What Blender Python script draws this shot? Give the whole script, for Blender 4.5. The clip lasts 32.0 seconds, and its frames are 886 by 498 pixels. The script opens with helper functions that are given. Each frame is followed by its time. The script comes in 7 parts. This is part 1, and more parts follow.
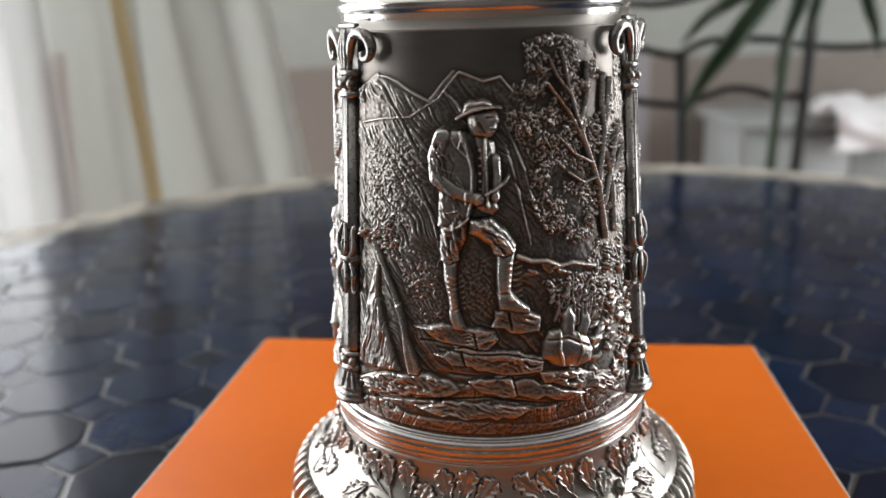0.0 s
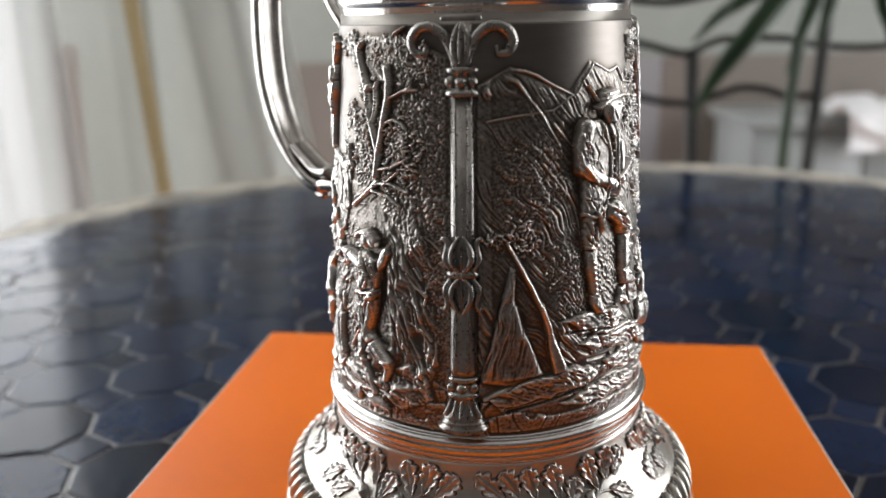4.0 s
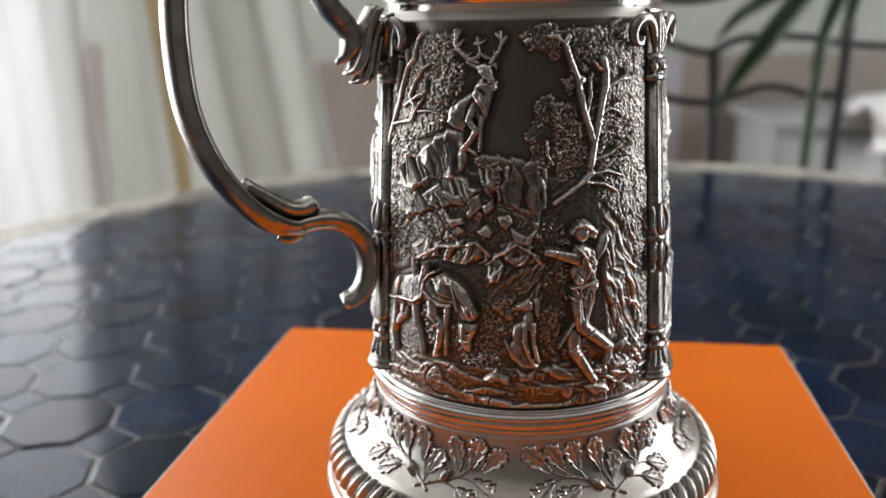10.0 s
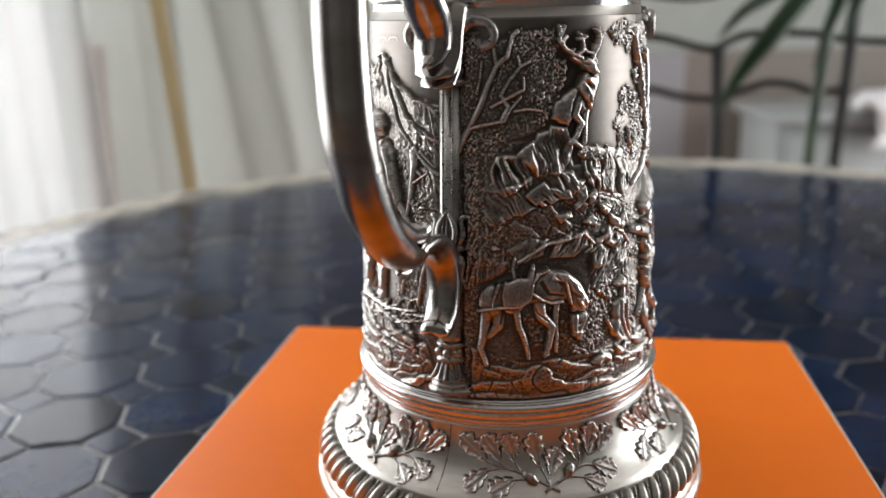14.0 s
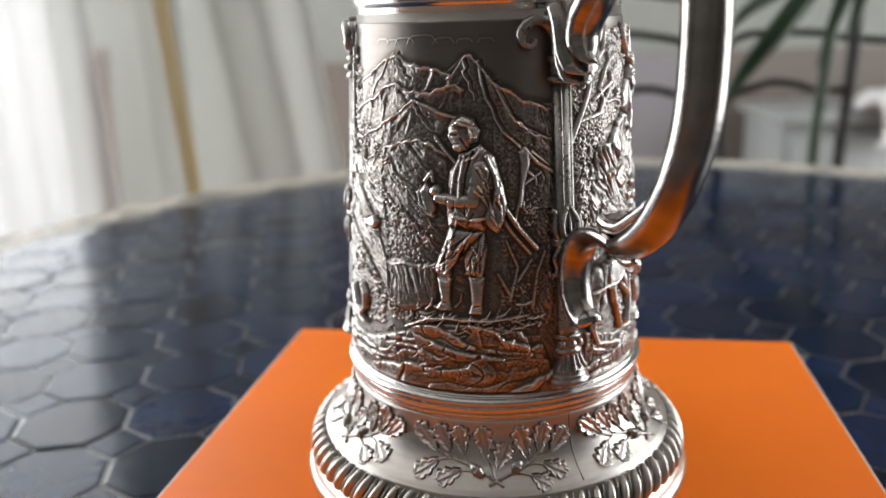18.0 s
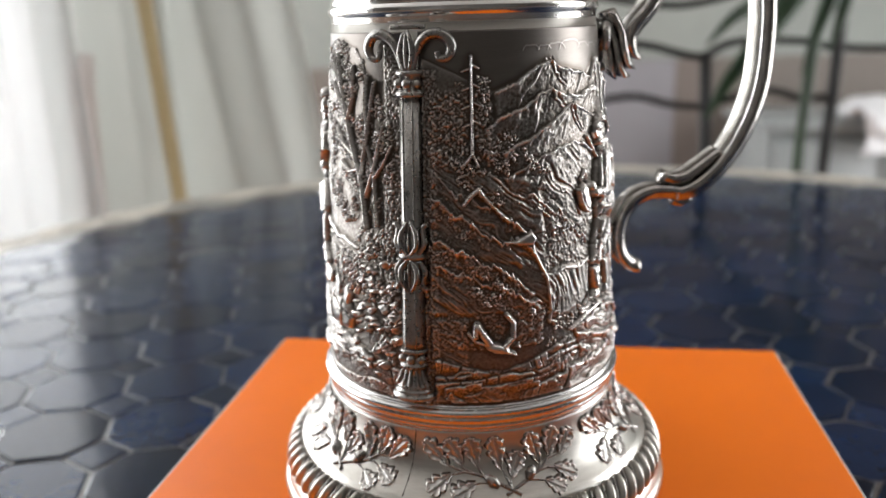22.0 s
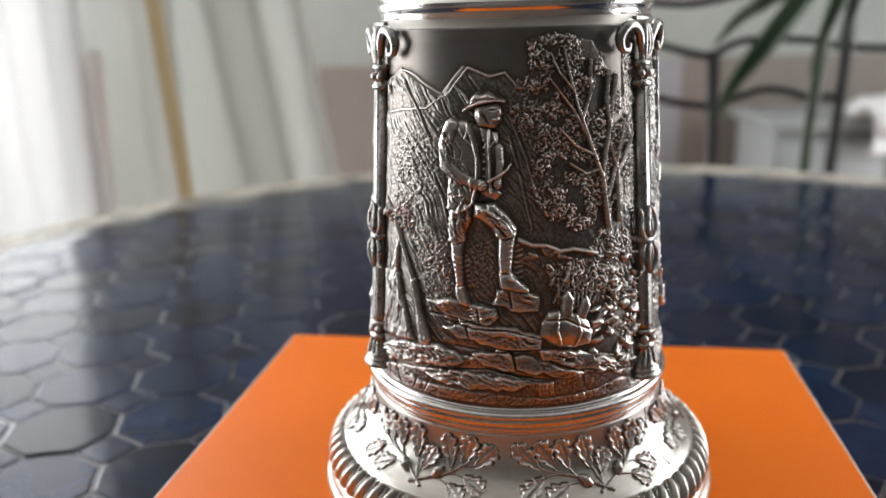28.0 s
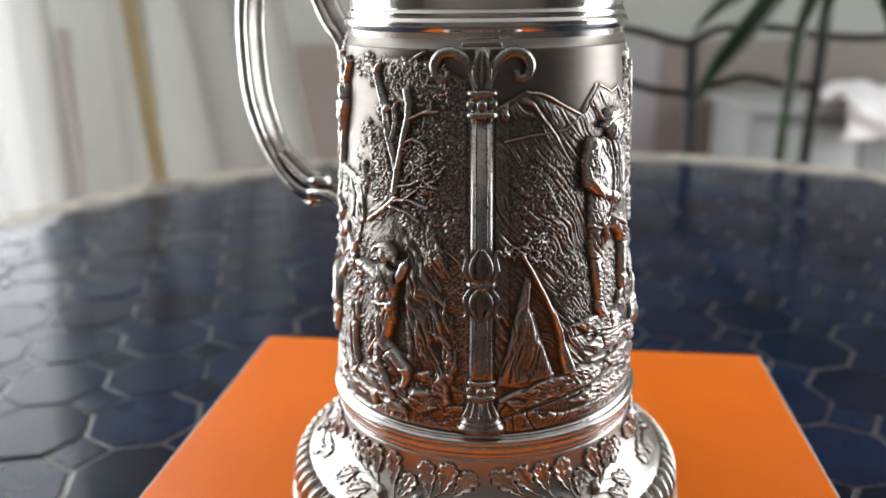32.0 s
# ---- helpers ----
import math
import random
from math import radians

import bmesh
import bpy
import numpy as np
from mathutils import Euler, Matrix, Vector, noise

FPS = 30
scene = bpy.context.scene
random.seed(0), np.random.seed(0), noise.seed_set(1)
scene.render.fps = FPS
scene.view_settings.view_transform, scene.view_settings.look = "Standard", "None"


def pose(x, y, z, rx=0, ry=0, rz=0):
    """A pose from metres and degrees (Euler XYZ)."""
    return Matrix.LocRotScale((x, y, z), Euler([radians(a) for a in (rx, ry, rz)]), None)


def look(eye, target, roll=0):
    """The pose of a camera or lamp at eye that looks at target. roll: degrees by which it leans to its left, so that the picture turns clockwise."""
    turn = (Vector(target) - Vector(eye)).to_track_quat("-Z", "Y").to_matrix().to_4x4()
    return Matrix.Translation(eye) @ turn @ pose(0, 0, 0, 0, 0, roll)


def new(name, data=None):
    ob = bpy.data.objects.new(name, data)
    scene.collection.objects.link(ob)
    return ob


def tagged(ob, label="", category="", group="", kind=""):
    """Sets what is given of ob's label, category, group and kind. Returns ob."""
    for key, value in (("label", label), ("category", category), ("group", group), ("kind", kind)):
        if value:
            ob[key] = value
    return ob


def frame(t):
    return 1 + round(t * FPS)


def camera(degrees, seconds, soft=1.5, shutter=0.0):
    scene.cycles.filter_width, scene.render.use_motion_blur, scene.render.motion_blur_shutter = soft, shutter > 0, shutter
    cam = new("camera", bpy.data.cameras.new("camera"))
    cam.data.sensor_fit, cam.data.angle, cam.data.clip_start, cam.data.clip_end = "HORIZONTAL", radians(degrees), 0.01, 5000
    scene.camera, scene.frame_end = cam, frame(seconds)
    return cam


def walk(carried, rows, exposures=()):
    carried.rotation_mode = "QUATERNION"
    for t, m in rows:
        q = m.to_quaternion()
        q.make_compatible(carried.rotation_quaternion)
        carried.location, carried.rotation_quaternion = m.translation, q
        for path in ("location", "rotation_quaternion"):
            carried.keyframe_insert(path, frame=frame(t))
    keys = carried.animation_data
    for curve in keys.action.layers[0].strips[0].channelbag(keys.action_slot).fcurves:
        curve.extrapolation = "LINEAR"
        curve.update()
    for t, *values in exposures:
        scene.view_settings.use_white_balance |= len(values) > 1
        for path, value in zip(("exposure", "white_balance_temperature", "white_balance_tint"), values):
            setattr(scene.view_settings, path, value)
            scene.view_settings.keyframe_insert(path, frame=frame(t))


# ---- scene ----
LENS = 56.45
cam = camera(LENS, 32.0)
cam.data.dof.use_dof = True
cam.data.dof.focus_distance = 0.224
cam.data.dof.aperture_fstop = 9.0
# seconds, place in metres, then yaw, pitch and roll in degrees
VIEW = (
    (0, 0.0000, 0.0000, 0.9476, -0.00, -15.72, 1.74),
    (0.5, 0.0007, 0.0002, 0.9476, 0.18, -15.77, 1.63),
    (1, 0.0005, 0.0008, 0.9472, 0.33, -15.89, 1.56),
    (1.5, 0.0007, 0.0013, 0.9470, 0.43, -15.92, 1.50),
    (2, 0.0013, 0.0004, 0.9468, 0.46, -15.96, 1.53),
    (2.5, 0.0017, 0.0005, 0.9471, 0.49, -15.94, 1.56),
    (3, 0.0012, 0.0003, 0.9473, 0.55, -15.98, 1.39),
    (3.5, 0.0011, 0.0007, 0.9475, 0.62, -16.00, 1.29),
    (5.5, 0.0014, 0.0010, 0.9458, 0.59, -15.72, 0.99),
    (6, 0.0014, 0.0006, 0.9463, 0.70, -15.71, 1.22),
    (6.5, 0.0016, 0.0008, 0.9459, 0.89, -15.79, 1.13),
    (7, 0.0011, 0.0003, 0.9462, 1.12, -15.86, 0.86),
    (7.5, 0.0014, 0.0005, 0.9470, 1.26, -15.85, 1.10),
    (8, 0.0005, 0.0005, 0.9462, 1.31, -16.00, 0.98),
    (8.5, 0.0002, 0.0001, 0.9458, 1.46, -16.08, 1.13),
    (9, 0.0000, -0.0007, 0.9457, 1.62, -16.04, 1.14),
    (9.5, -0.0005, 0.0002, 0.9460, 1.77, -16.00, 1.01),
    (10, 0.0004, -0.0006, 0.9466, 1.95, -16.00, 1.19),
    (10.5, 0.0003, -0.0013, 0.9477, 2.17, -15.92, 1.34),
    (11, 0.0002, -0.0009, 0.9475, 1.94, -15.95, 1.61),
    (11.5, -0.0000, -0.0015, 0.9471, 1.97, -15.95, 1.59),
    (12, -0.0012, -0.0018, 0.9471, 2.21, -16.17, 1.40),
    (12.5, -0.0024, -0.0016, 0.9469, 2.32, -16.28, 1.16),
    (13, -0.0006, -0.0018, 0.9471, 2.35, -16.27, 1.32),
    (13.5, -0.0007, -0.0016, 0.9467, 2.25, -16.20, 1.49),
    (14, -0.0005, -0.0018, 0.9469, 2.23, -16.12, 1.58),
    (14.5, -0.0006, -0.0020, 0.9475, 2.26, -16.05, 1.72),
    (16.5, 0.0003, -0.0019, 0.9477, 2.39, -15.97, 1.87),
    (17, 0.0006, -0.0019, 0.9475, 2.33, -15.95, 1.95),
    (17.5, 0.0007, -0.0023, 0.9473, 2.54, -16.07, 2.14),
    (18, 0.0002, -0.0020, 0.9471, 2.54, -16.02, 1.94),
    (18.5, 0.0004, -0.0008, 0.9471, 2.24, -15.91, 1.86),
    (19, 0.0023, -0.0002, 0.9472, 1.79, -15.70, 2.03),
    (19.5, 0.0021, 0.0009, 0.9475, 1.43, -15.77, 1.95),
    (20, 0.0031, 0.0006, 0.9473, 1.38, -15.80, 1.97),
    (20.5, 0.0029, 0.0007, 0.9474, 1.45, -15.71, 2.00),
    (21, 0.0032, 0.0006, 0.9475, 1.46, -15.71, 1.89),
    (21.5, 0.0027, 0.0008, 0.9477, 1.59, -15.72, 1.68),
    (22, 0.0021, 0.0002, 0.9480, 1.66, -15.63, 1.77),
    (22.5, 0.0013, 0.0003, 0.9474, 1.85, -15.83, 1.54),
    (23, 0.0025, -0.0004, 0.9463, 1.75, -15.78, 1.39),
    (23.5, 0.0019, 0.0003, 0.9467, 1.61, -15.71, 1.56),
    (24, 0.0004, -0.0001, 0.9467, 1.84, -15.84, 1.43),
    (24.5, 0.0010, -0.0005, 0.9473, 1.92, -15.63, 1.62),
    (25, 0.0012, -0.0012, 0.9483, 2.07, -15.50, 1.84),
    (25.5, 0.0017, -0.0015, 0.9486, 2.37, -15.48, 2.06),
    (27.5, -0.0014, -0.0017, 0.9479, 2.29, -15.80, 1.39),
    (28, -0.0001, -0.0007, 0.9478, 2.01, -15.74, 1.56),
    (28.5, 0.0004, -0.0000, 0.9476, 1.72, -15.77, 1.67),
    (29, 0.0010, 0.0004, 0.9478, 1.58, -15.51, 1.76),
    (29.5, 0.0010, 0.0003, 0.9477, 1.56, -15.41, 1.84),
    (30, 0.0007, 0.0000, 0.9479, 1.72, -15.42, 1.85),
    (30.5, 0.0005, -0.0002, 0.9479, 1.85, -15.39, 1.78),
    (31, -0.0000, -0.0004, 0.9464, 1.98, -15.62, 1.99),
    (31.5, 0.0001, 0.0016, 0.9477, 1.31, -16.20, 1.68),
    (32, -0.0007, 0.0067, 0.9592, 0.30, -17.43, 0.67),
)


def held(x, y, z, yaw, pitch, roll):
    """A camera's pose from its yaw, pitch and roll about its own axis."""
    return pose(x, y, z, 0, 0, yaw) @ pose(0, 0, 0, 90 + pitch) @ pose(0, 0, 0, 0, 0, -roll)


walk(cam, [(t, held(*v)) for t, *v in VIEW], [(0.0, -0.56), (6.0, -0.55), (12.0, -0.50), (18.0, -0.40), (24.0, -0.36), (28.0, -0.38), (32.0, -0.46)])

# ---- world and light ----
Z_BOX = 0.7931
world = bpy.data.worlds.new("sky")
scene.world = world
world.use_nodes = True
wn = world.node_tree.nodes
sky = wn.new("ShaderNodeTexSky")
sky.sky_type, sky.sun_disc = "NISHITA", False
sky.sun_elevation, sky.sun_rotation = radians(48), radians(-60)
wn["Background"].inputs["Strength"].default_value = 0.15
world.node_tree.links.new(sky.outputs[0], wn["Background"].inputs[0])
sun_data = bpy.data.lights.new("sun", "SUN")
sun_data.energy, sun_data.angle, sun_data.color = 2.0, radians(0.5), (1.0, 0.95, 0.88)
sun = new("sun", sun_data)
sun.matrix_world = look((-6, 5, 9), (0, 0.5, 0.8))


def window_light(name, eye, target, w, h, watts, colour):
    data = bpy.data.lights.new(name, "AREA")
    data.shape, data.size, data.size_y, data.energy, data.color = "RECTANGLE", w, h, watts, colour
    ob = new(name, data)
    ob.matrix_world = look(eye, target)
    return ob


window_light("window_light_west", (-2.44, 1.2, 1.22), (0.0, 1.2, 1.22), 2.15, 2.3, 76, (0.985, 0.99, 1.0))
window_light("window_light_north", (-1.7, 2.44, 1.3), (-1.7, 0.0, 1.3), 1.45, 2.25, 120, (0.96, 0.985, 1.0))
window_light("window_light_east", (2.44, 0.85, 1.22), (0.0, 0.85, 1.22), 1.4, 2.3, 86, (0.985, 0.99, 1.0))


# ---- materials ----
def material(name):
    m = bpy.data.materials.new(name)
    m.use_nodes = True
    nt = m.node_tree
    return m, nt, nt.nodes["Principled BSDF"]


def node(nt, kind, **sets):
    n = nt.nodes.new(kind)
    for key, value in sets.items():
        if key in n.inputs:
            n.inputs[key].default_value = value
    return n


def textured(name, a, b, scale, rough=(0.4, 0.6), metal=0.0, bump=0.0, bump_scale=None, stretch=(1, 1, 1), detail=6.0, coords="Object", vary=0.0, coat=0.0):
    """A surface of two colours mixed by noise at two scales, with gloss and fine relief that follow finer noise."""
    m, nt, p = material(name)
    ln = nt.links.new
    tc = nt.nodes.new("ShaderNodeTexCoord")
    mp = nt.nodes.new("ShaderNodeMapping")
    mp.inputs["Scale"].default_value = stretch
    ln(tc.outputs[coords], mp.inputs[0])
    n1 = node(nt, "ShaderNodeTexNoise", Scale=scale, Detail=detail)
    n2 = node(nt, "ShaderNodeTexNoise", Scale=scale * 9.7, Detail=3.0)
    for n in (n1, n2):
        ln(mp.outputs[0], n.inputs["Vector"])
    mixv = nt.nodes.new("ShaderNodeMath")
    mixv.operation = "MULTIPLY_ADD"
    mixv.inputs[1].default_value = 0.35
    ln(n2.outputs[0], mixv.inputs[0])
    half = nt.nodes.new("ShaderNodeMath")
    half.operation = "MULTIPLY"
    half.inputs[1].default_value = 0.65
    ln(n1.outputs[0], half.inputs[0])
    ln(half.outputs[0], mixv.inputs[2])
    ramp = nt.nodes.new("ShaderNodeValToRGB")
    ramp.color_ramp.elements[0].position, ramp.color_ramp.elements[1].position = 0.32, 0.68
    ramp.color_ramp.elements[0].color, ramp.color_ramp.elements[1].color = (*a, 1), (*b, 1)
    ln(mixv.outputs[0], ramp.inputs[0])
    colour = ramp.outputs[0]
    if vary:
        info = nt.nodes.new("ShaderNodeObjectInfo")
        hsv = nt.nodes.new("ShaderNodeHueSaturation")
        mr = node(nt, "ShaderNodeMapRange")
        mr.inputs["To Min"].default_value, mr.inputs["To Max"].default_value = 1 - vary, 1 + vary
        ln(info.outputs["Random"], mr.inputs["Value"])
        ln(mr.outputs[0], hsv.inputs["Value"])
        ln(colour, hsv.inputs["Color"])
        colour = hsv.outputs[0]
    ln(colour, p.inputs["Base Color"])
    mr = node(nt, "ShaderNodeMapRange")
    mr.inputs["To Min"].default_value, mr.inputs["To Max"].default_value = rough
    ln(n2.outputs[0], mr.inputs["Value"])
    ln(mr.outputs[0], p.inputs["Roughness"])
    p.inputs["Metallic"].default_value = metal
    p.inputs["Coat Weight"].default_value = coat
    if bump:
        n3 = node(nt, "ShaderNodeTexNoise", Scale=bump_scale or scale * 4, Detail=5.0)
        ln(mp.outputs[0], n3.inputs["Vector"])
        bp = node(nt, "ShaderNodeBump", Strength=bump, Distance=0.002)
        ln(n3.outputs[0], bp.inputs["Height"])
        ln(bp.outputs[0], p.inputs["Normal"])
    return m


PEWTER = textured("polished_pewter", (0.58, 0.57, 0.555), (0.72, 0.71, 0.695), 60, (0.20, 0.31), 1.0, 0.02, 900, (1, 1, 14))
PEWTER_BRIGHT = textured("mirror_pewter", (0.70, 0.69, 0.675), (0.80, 0.79, 0.775), 60, (0.12, 0.21), 1.0, 0.015, 500, (1, 1, 0.1))
PEWTER_WORN = textured("worn_pewter", (0.23, 0.217, 0.205), (0.47, 0.455, 0.435), 90, (0.22, 0.36), 1.0, 0.05, 1200)


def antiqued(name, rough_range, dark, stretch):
    """Pewter with dark patina, rubbed bright; on reliefs the mix also paints recess shade."""
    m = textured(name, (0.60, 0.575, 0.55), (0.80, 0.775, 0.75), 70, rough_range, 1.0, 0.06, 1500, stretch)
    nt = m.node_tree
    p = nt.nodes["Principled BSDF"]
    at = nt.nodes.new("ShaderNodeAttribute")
    at.attribute_name = "patina_shade"
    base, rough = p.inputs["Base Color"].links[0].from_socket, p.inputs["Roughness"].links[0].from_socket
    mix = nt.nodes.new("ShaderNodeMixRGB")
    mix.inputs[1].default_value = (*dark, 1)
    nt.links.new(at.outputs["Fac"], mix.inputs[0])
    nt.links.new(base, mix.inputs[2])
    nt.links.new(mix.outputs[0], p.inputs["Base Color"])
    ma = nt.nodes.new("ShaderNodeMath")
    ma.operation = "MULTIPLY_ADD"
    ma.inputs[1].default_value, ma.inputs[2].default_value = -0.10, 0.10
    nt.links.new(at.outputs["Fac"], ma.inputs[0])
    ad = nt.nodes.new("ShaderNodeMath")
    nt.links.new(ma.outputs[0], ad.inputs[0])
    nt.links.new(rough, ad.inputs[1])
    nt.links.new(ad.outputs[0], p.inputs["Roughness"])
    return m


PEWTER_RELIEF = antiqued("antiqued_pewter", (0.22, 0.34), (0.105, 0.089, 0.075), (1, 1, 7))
PEWTER_HANDLE = antiqued("rubbed_dark_pewter", (0.10, 0.22), (0.10, 0.085, 0.072), (1, 1, 1))
PEWTER_SATIN = textured("satin_pewter", (0.46, 0.44, 0.405), (0.60, 0.58, 0.54), 50, (0.27, 0.37), 1.0, 0.04, 700, (1, 1, 12))
ORANGE = textured("orange_card", (0.86, 0.168, 0.002), (0.92, 0.195, 0.003), 14, (0.5, 0.62), 0.0, 0.06, 900)
ORANGE.node_tree.nodes["Principled BSDF"].inputs["Specular IOR Level"].default_value = 0.25
CARD_EDGE = textured("grey_card_edge", (0.62, 0.58, 0.55), (0.72, 0.69, 0.66), 200, (0.6, 0.8))
TILE = textured("dark_blue_glazed_tile", (0.0027, 0.009, 0.030), (0.006, 0.0195, 0.060), 30, (0.09, 0.19), 0.0, 0.10, 45, vary=0.45)
TILE.node_tree.nodes["Principled BSDF"].inputs["Specular IOR Level"].default_value = 0.27
GROUT = textured("pale_grout", (0.05, 0.051, 0.054), (0.16, 0.157, 0.152), 25, (0.2, 0.4), 0.0, 0.15, 300)
STONE = textured("pale_stone_mosaic", (0.40, 0.37, 0.31), (0.58, 0.55, 0.48), 60, (0.4, 0.65), 0.0, 0.2, 300, vary=0.35)
CURTAIN = textured("ivory_curtain_cloth", (0.62, 0.63, 0.605), (0.68, 0.69, 0.665), 8, (0.8, 0.95), 0.0, 0.15, 800, (1, 1, 0.2))
def translucent(m, share):
    """Let part of the light through a cloth."""
    nt = m.node_tree
    p, out = nt.nodes["Principled BSDF"], nt.nodes["Material Output"]
    tr = nt.nodes.new("ShaderNodeBsdfTranslucent")
    mix = nt.nodes.new("ShaderNodeMixShader")
    mix.inputs[0].default_value = share
    src = p.inputs["Base Color"].links[0].from_socket
    nt.links.new(src, tr.inputs["Color"])
    nt.links.new(p.outputs[0], mix.inputs[1])
    nt.links.new(tr.outputs[0], mix.inputs[2])
    nt.links.new(mix.outputs[0], out.inputs["Surface"])


translucent(CURTAIN, 0.5)
SHEER = textured("white_voile", (0.64, 0.65, 0.645), (0.71, 0.72, 0.715), 12, (0.8, 0.95), 0.0, 0.05, 900, (1, 1, 0.2))


def see_through(m, share):
    """An open weave that lets the view pass between its threads."""
    nt = m.node_tree
    out = nt.nodes["Material Output"]
    src = out.inputs["Surface"].links[0].from_socket
    mix, clear = nt.nodes.new("ShaderNodeMixShader"), nt.nodes.new("ShaderNodeBsdfTransparent")
    mix.inputs[0].default_value = share
    nt.links.new(src, mix.inputs[1])
    nt.links.new(clear.outputs[0], mix.inputs[2])
    nt.links.new(mix.outputs[0], out.inputs["Surface"])


translucent(SHEER, 0.4)
see_through(SHEER, 0.5)
TRIM = textured("ochre_curtain_braid", (0.50, 0.40, 0.21), (0.60, 0.50, 0.30), 150, (0.8, 0.95), 0.0, 0.3, 500)
PINK = textured("rose_curtain_lining", (0.63, 0.57, 0.54), (0.69, 0.63, 0.60), 8, (0.8, 0.95), 0.0, 0.1, 800)
IRON = textured("black_wrought_iron", (0.012, 0.012, 0.013), (0.035, 0.034, 0.033), 60, (0.4, 0.65), 0.6, 0.2, 300)
LEAF = textured("dark_green_leaf", (0.008, 0.024, 0.008), (0.02, 0.052, 0.016), 25, (0.3, 0.5), 0.0, 0.15, 200)
WALL_PALE = textured("lilac_grey_paint", (0.26, 0.25, 0.27), (0.30, 0.29, 0.31), 3, (0.6, 0.8), 0.0, 0.1, 120)
WALL_BROWN = textured("brownish_paint", (0.17, 0.14, 0.125), (0.21, 0.175, 0.155), 3, (0.6, 0.8), 0.0, 0.1, 120)
WALL = textured("beige_plaster", (0.185, 0.16, 0.142), (0.22, 0.192, 0.17), 3, (0.8, 0.95), 0.0, 0.15, 120)
WALL_UP = textured("grey_white_plaster", (0.27, 0.285, 0.265), (0.32, 0.335, 0.31), 3, (0.8, 0.95), 0.0, 0.15, 120)
WALL_TOP = textured("taupe_plaster", (0.13, 0.115, 0.10), (0.17, 0.15, 0.13), 3, (0.8, 0.95), 0.0, 0.15, 120)
CEILING = textured("white_ceiling_paint", (0.56, 0.555, 0.54), (0.62, 0.615, 0.60), 3, (0.8, 0.95), 0.0, 0.1, 120)
# tone of the unseen walls, kept dark for what the pewter reflects
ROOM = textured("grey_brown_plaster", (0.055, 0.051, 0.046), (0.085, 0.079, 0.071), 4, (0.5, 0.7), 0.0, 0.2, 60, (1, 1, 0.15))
FLOOR = textured("terracotta_floor", (0.22, 0.13, 0.09), (0.32, 0.20, 0.14), 6, (0.5, 0.7), 0.0, 0.1, 60)
LINEN = textured("white_linen", (0.68, 0.68, 0.69), (0.74, 0.74, 0.75), 30, (0.8, 0.95), 0.0, 0.2, 400)
WHITE = textured("white_enamel", (0.28, 0.30, 0.30), (0.33, 0.35, 0.35), 10, (0.3, 0.5))


# ---- mesh helpers ----
def link(name, me, mat, parent=None, label="", smooth=True):
    me.materials.append(mat)
    if smooth:
        me.shade_smooth()
    ob = new(name, me)
    if parent:
        ob.parent = parent
    if label:
        ob["label"] = label
    return ob


def part(name, bm, mat, parent=None, label="", smooth=True):
    me = bpy.data.meshes.new(name)
    bmesh.ops.recalc_face_normals(bm, faces=bm.faces[:])
    bm.to_mesh(me)
    bm.free()
    return link(name, me, mat, parent, label, smooth)


def grid_mesh(name, pts, close_u=False, close_v=False):
    """A mesh from an array of points (rows, columns, 3)."""
    nu, nv = pts.shape[:2]
    iu = np.arange(nu if close_u else nu - 1)
    iv = np.arange(nv if close_v else nv - 1)
    a, b = np.meshgrid(iu, iv, indexing="ij")
    a2, b2 = (a + 1) % nu, (b + 1) % nv
    quads = np.stack([a * nv + b, a2 * nv + b, a2 * nv + b2, a * nv + b2], -1).reshape(-1, 4)
    me = bpy.data.meshes.new(name)
    me.vertices.add(nu * nv)
    me.vertices.foreach_set("co", np.ascontiguousarray(pts, dtype=np.float32).ravel())
    me.loops.add(quads.size)
    me.loops.foreach_set("vertex_index", quads.astype(np.int32).ravel())
    me.polygons.add(len(quads))
    me.polygons.foreach_set("loop_start", np.arange(0, quads.size, 4, dtype=np.int32))
    me.update(calc_edges=True)
    me.validate()
    return me


def lathe(name, profile, n=160):
    """Turn a profile of (radius, height) in millimetres."""
    pr = np.array(profile) / 1000.0
    a = np.linspace(0, 2 * np.pi, n, endpoint=False)
    pts = np.stack([pr[None, :, 0] * np.cos(a)[:, None], pr[None, :, 0] * np.sin(a)[:, None], np.repeat(pr[None, :, 1], n, 0)], -1)
    return grid_mesh(name, pts, close_u=True)


def smooth_path(pts, n):
    """A smooth curve (Catmull-Rom) through points of any dimension, at n even parameters."""
    p = np.array(pts, float)
    p = np.vstack([2 * p[0] - p[1], p, 2 * p[-1] - p[-2]])
    out = []
    for t in np.linspace(0, len(pts) - 1 - 1e-9, n):
        i = int(t)
        f = t - i
        a, b, c, d = p[i:i + 4]
        out.append(0.5 * (2 * b + (c - a) * f + (2 * a - 5 * b + 4 * c - d) * f * f + (3 * b - a - 3 * c + d) * f ** 3))
    return np.array(out)


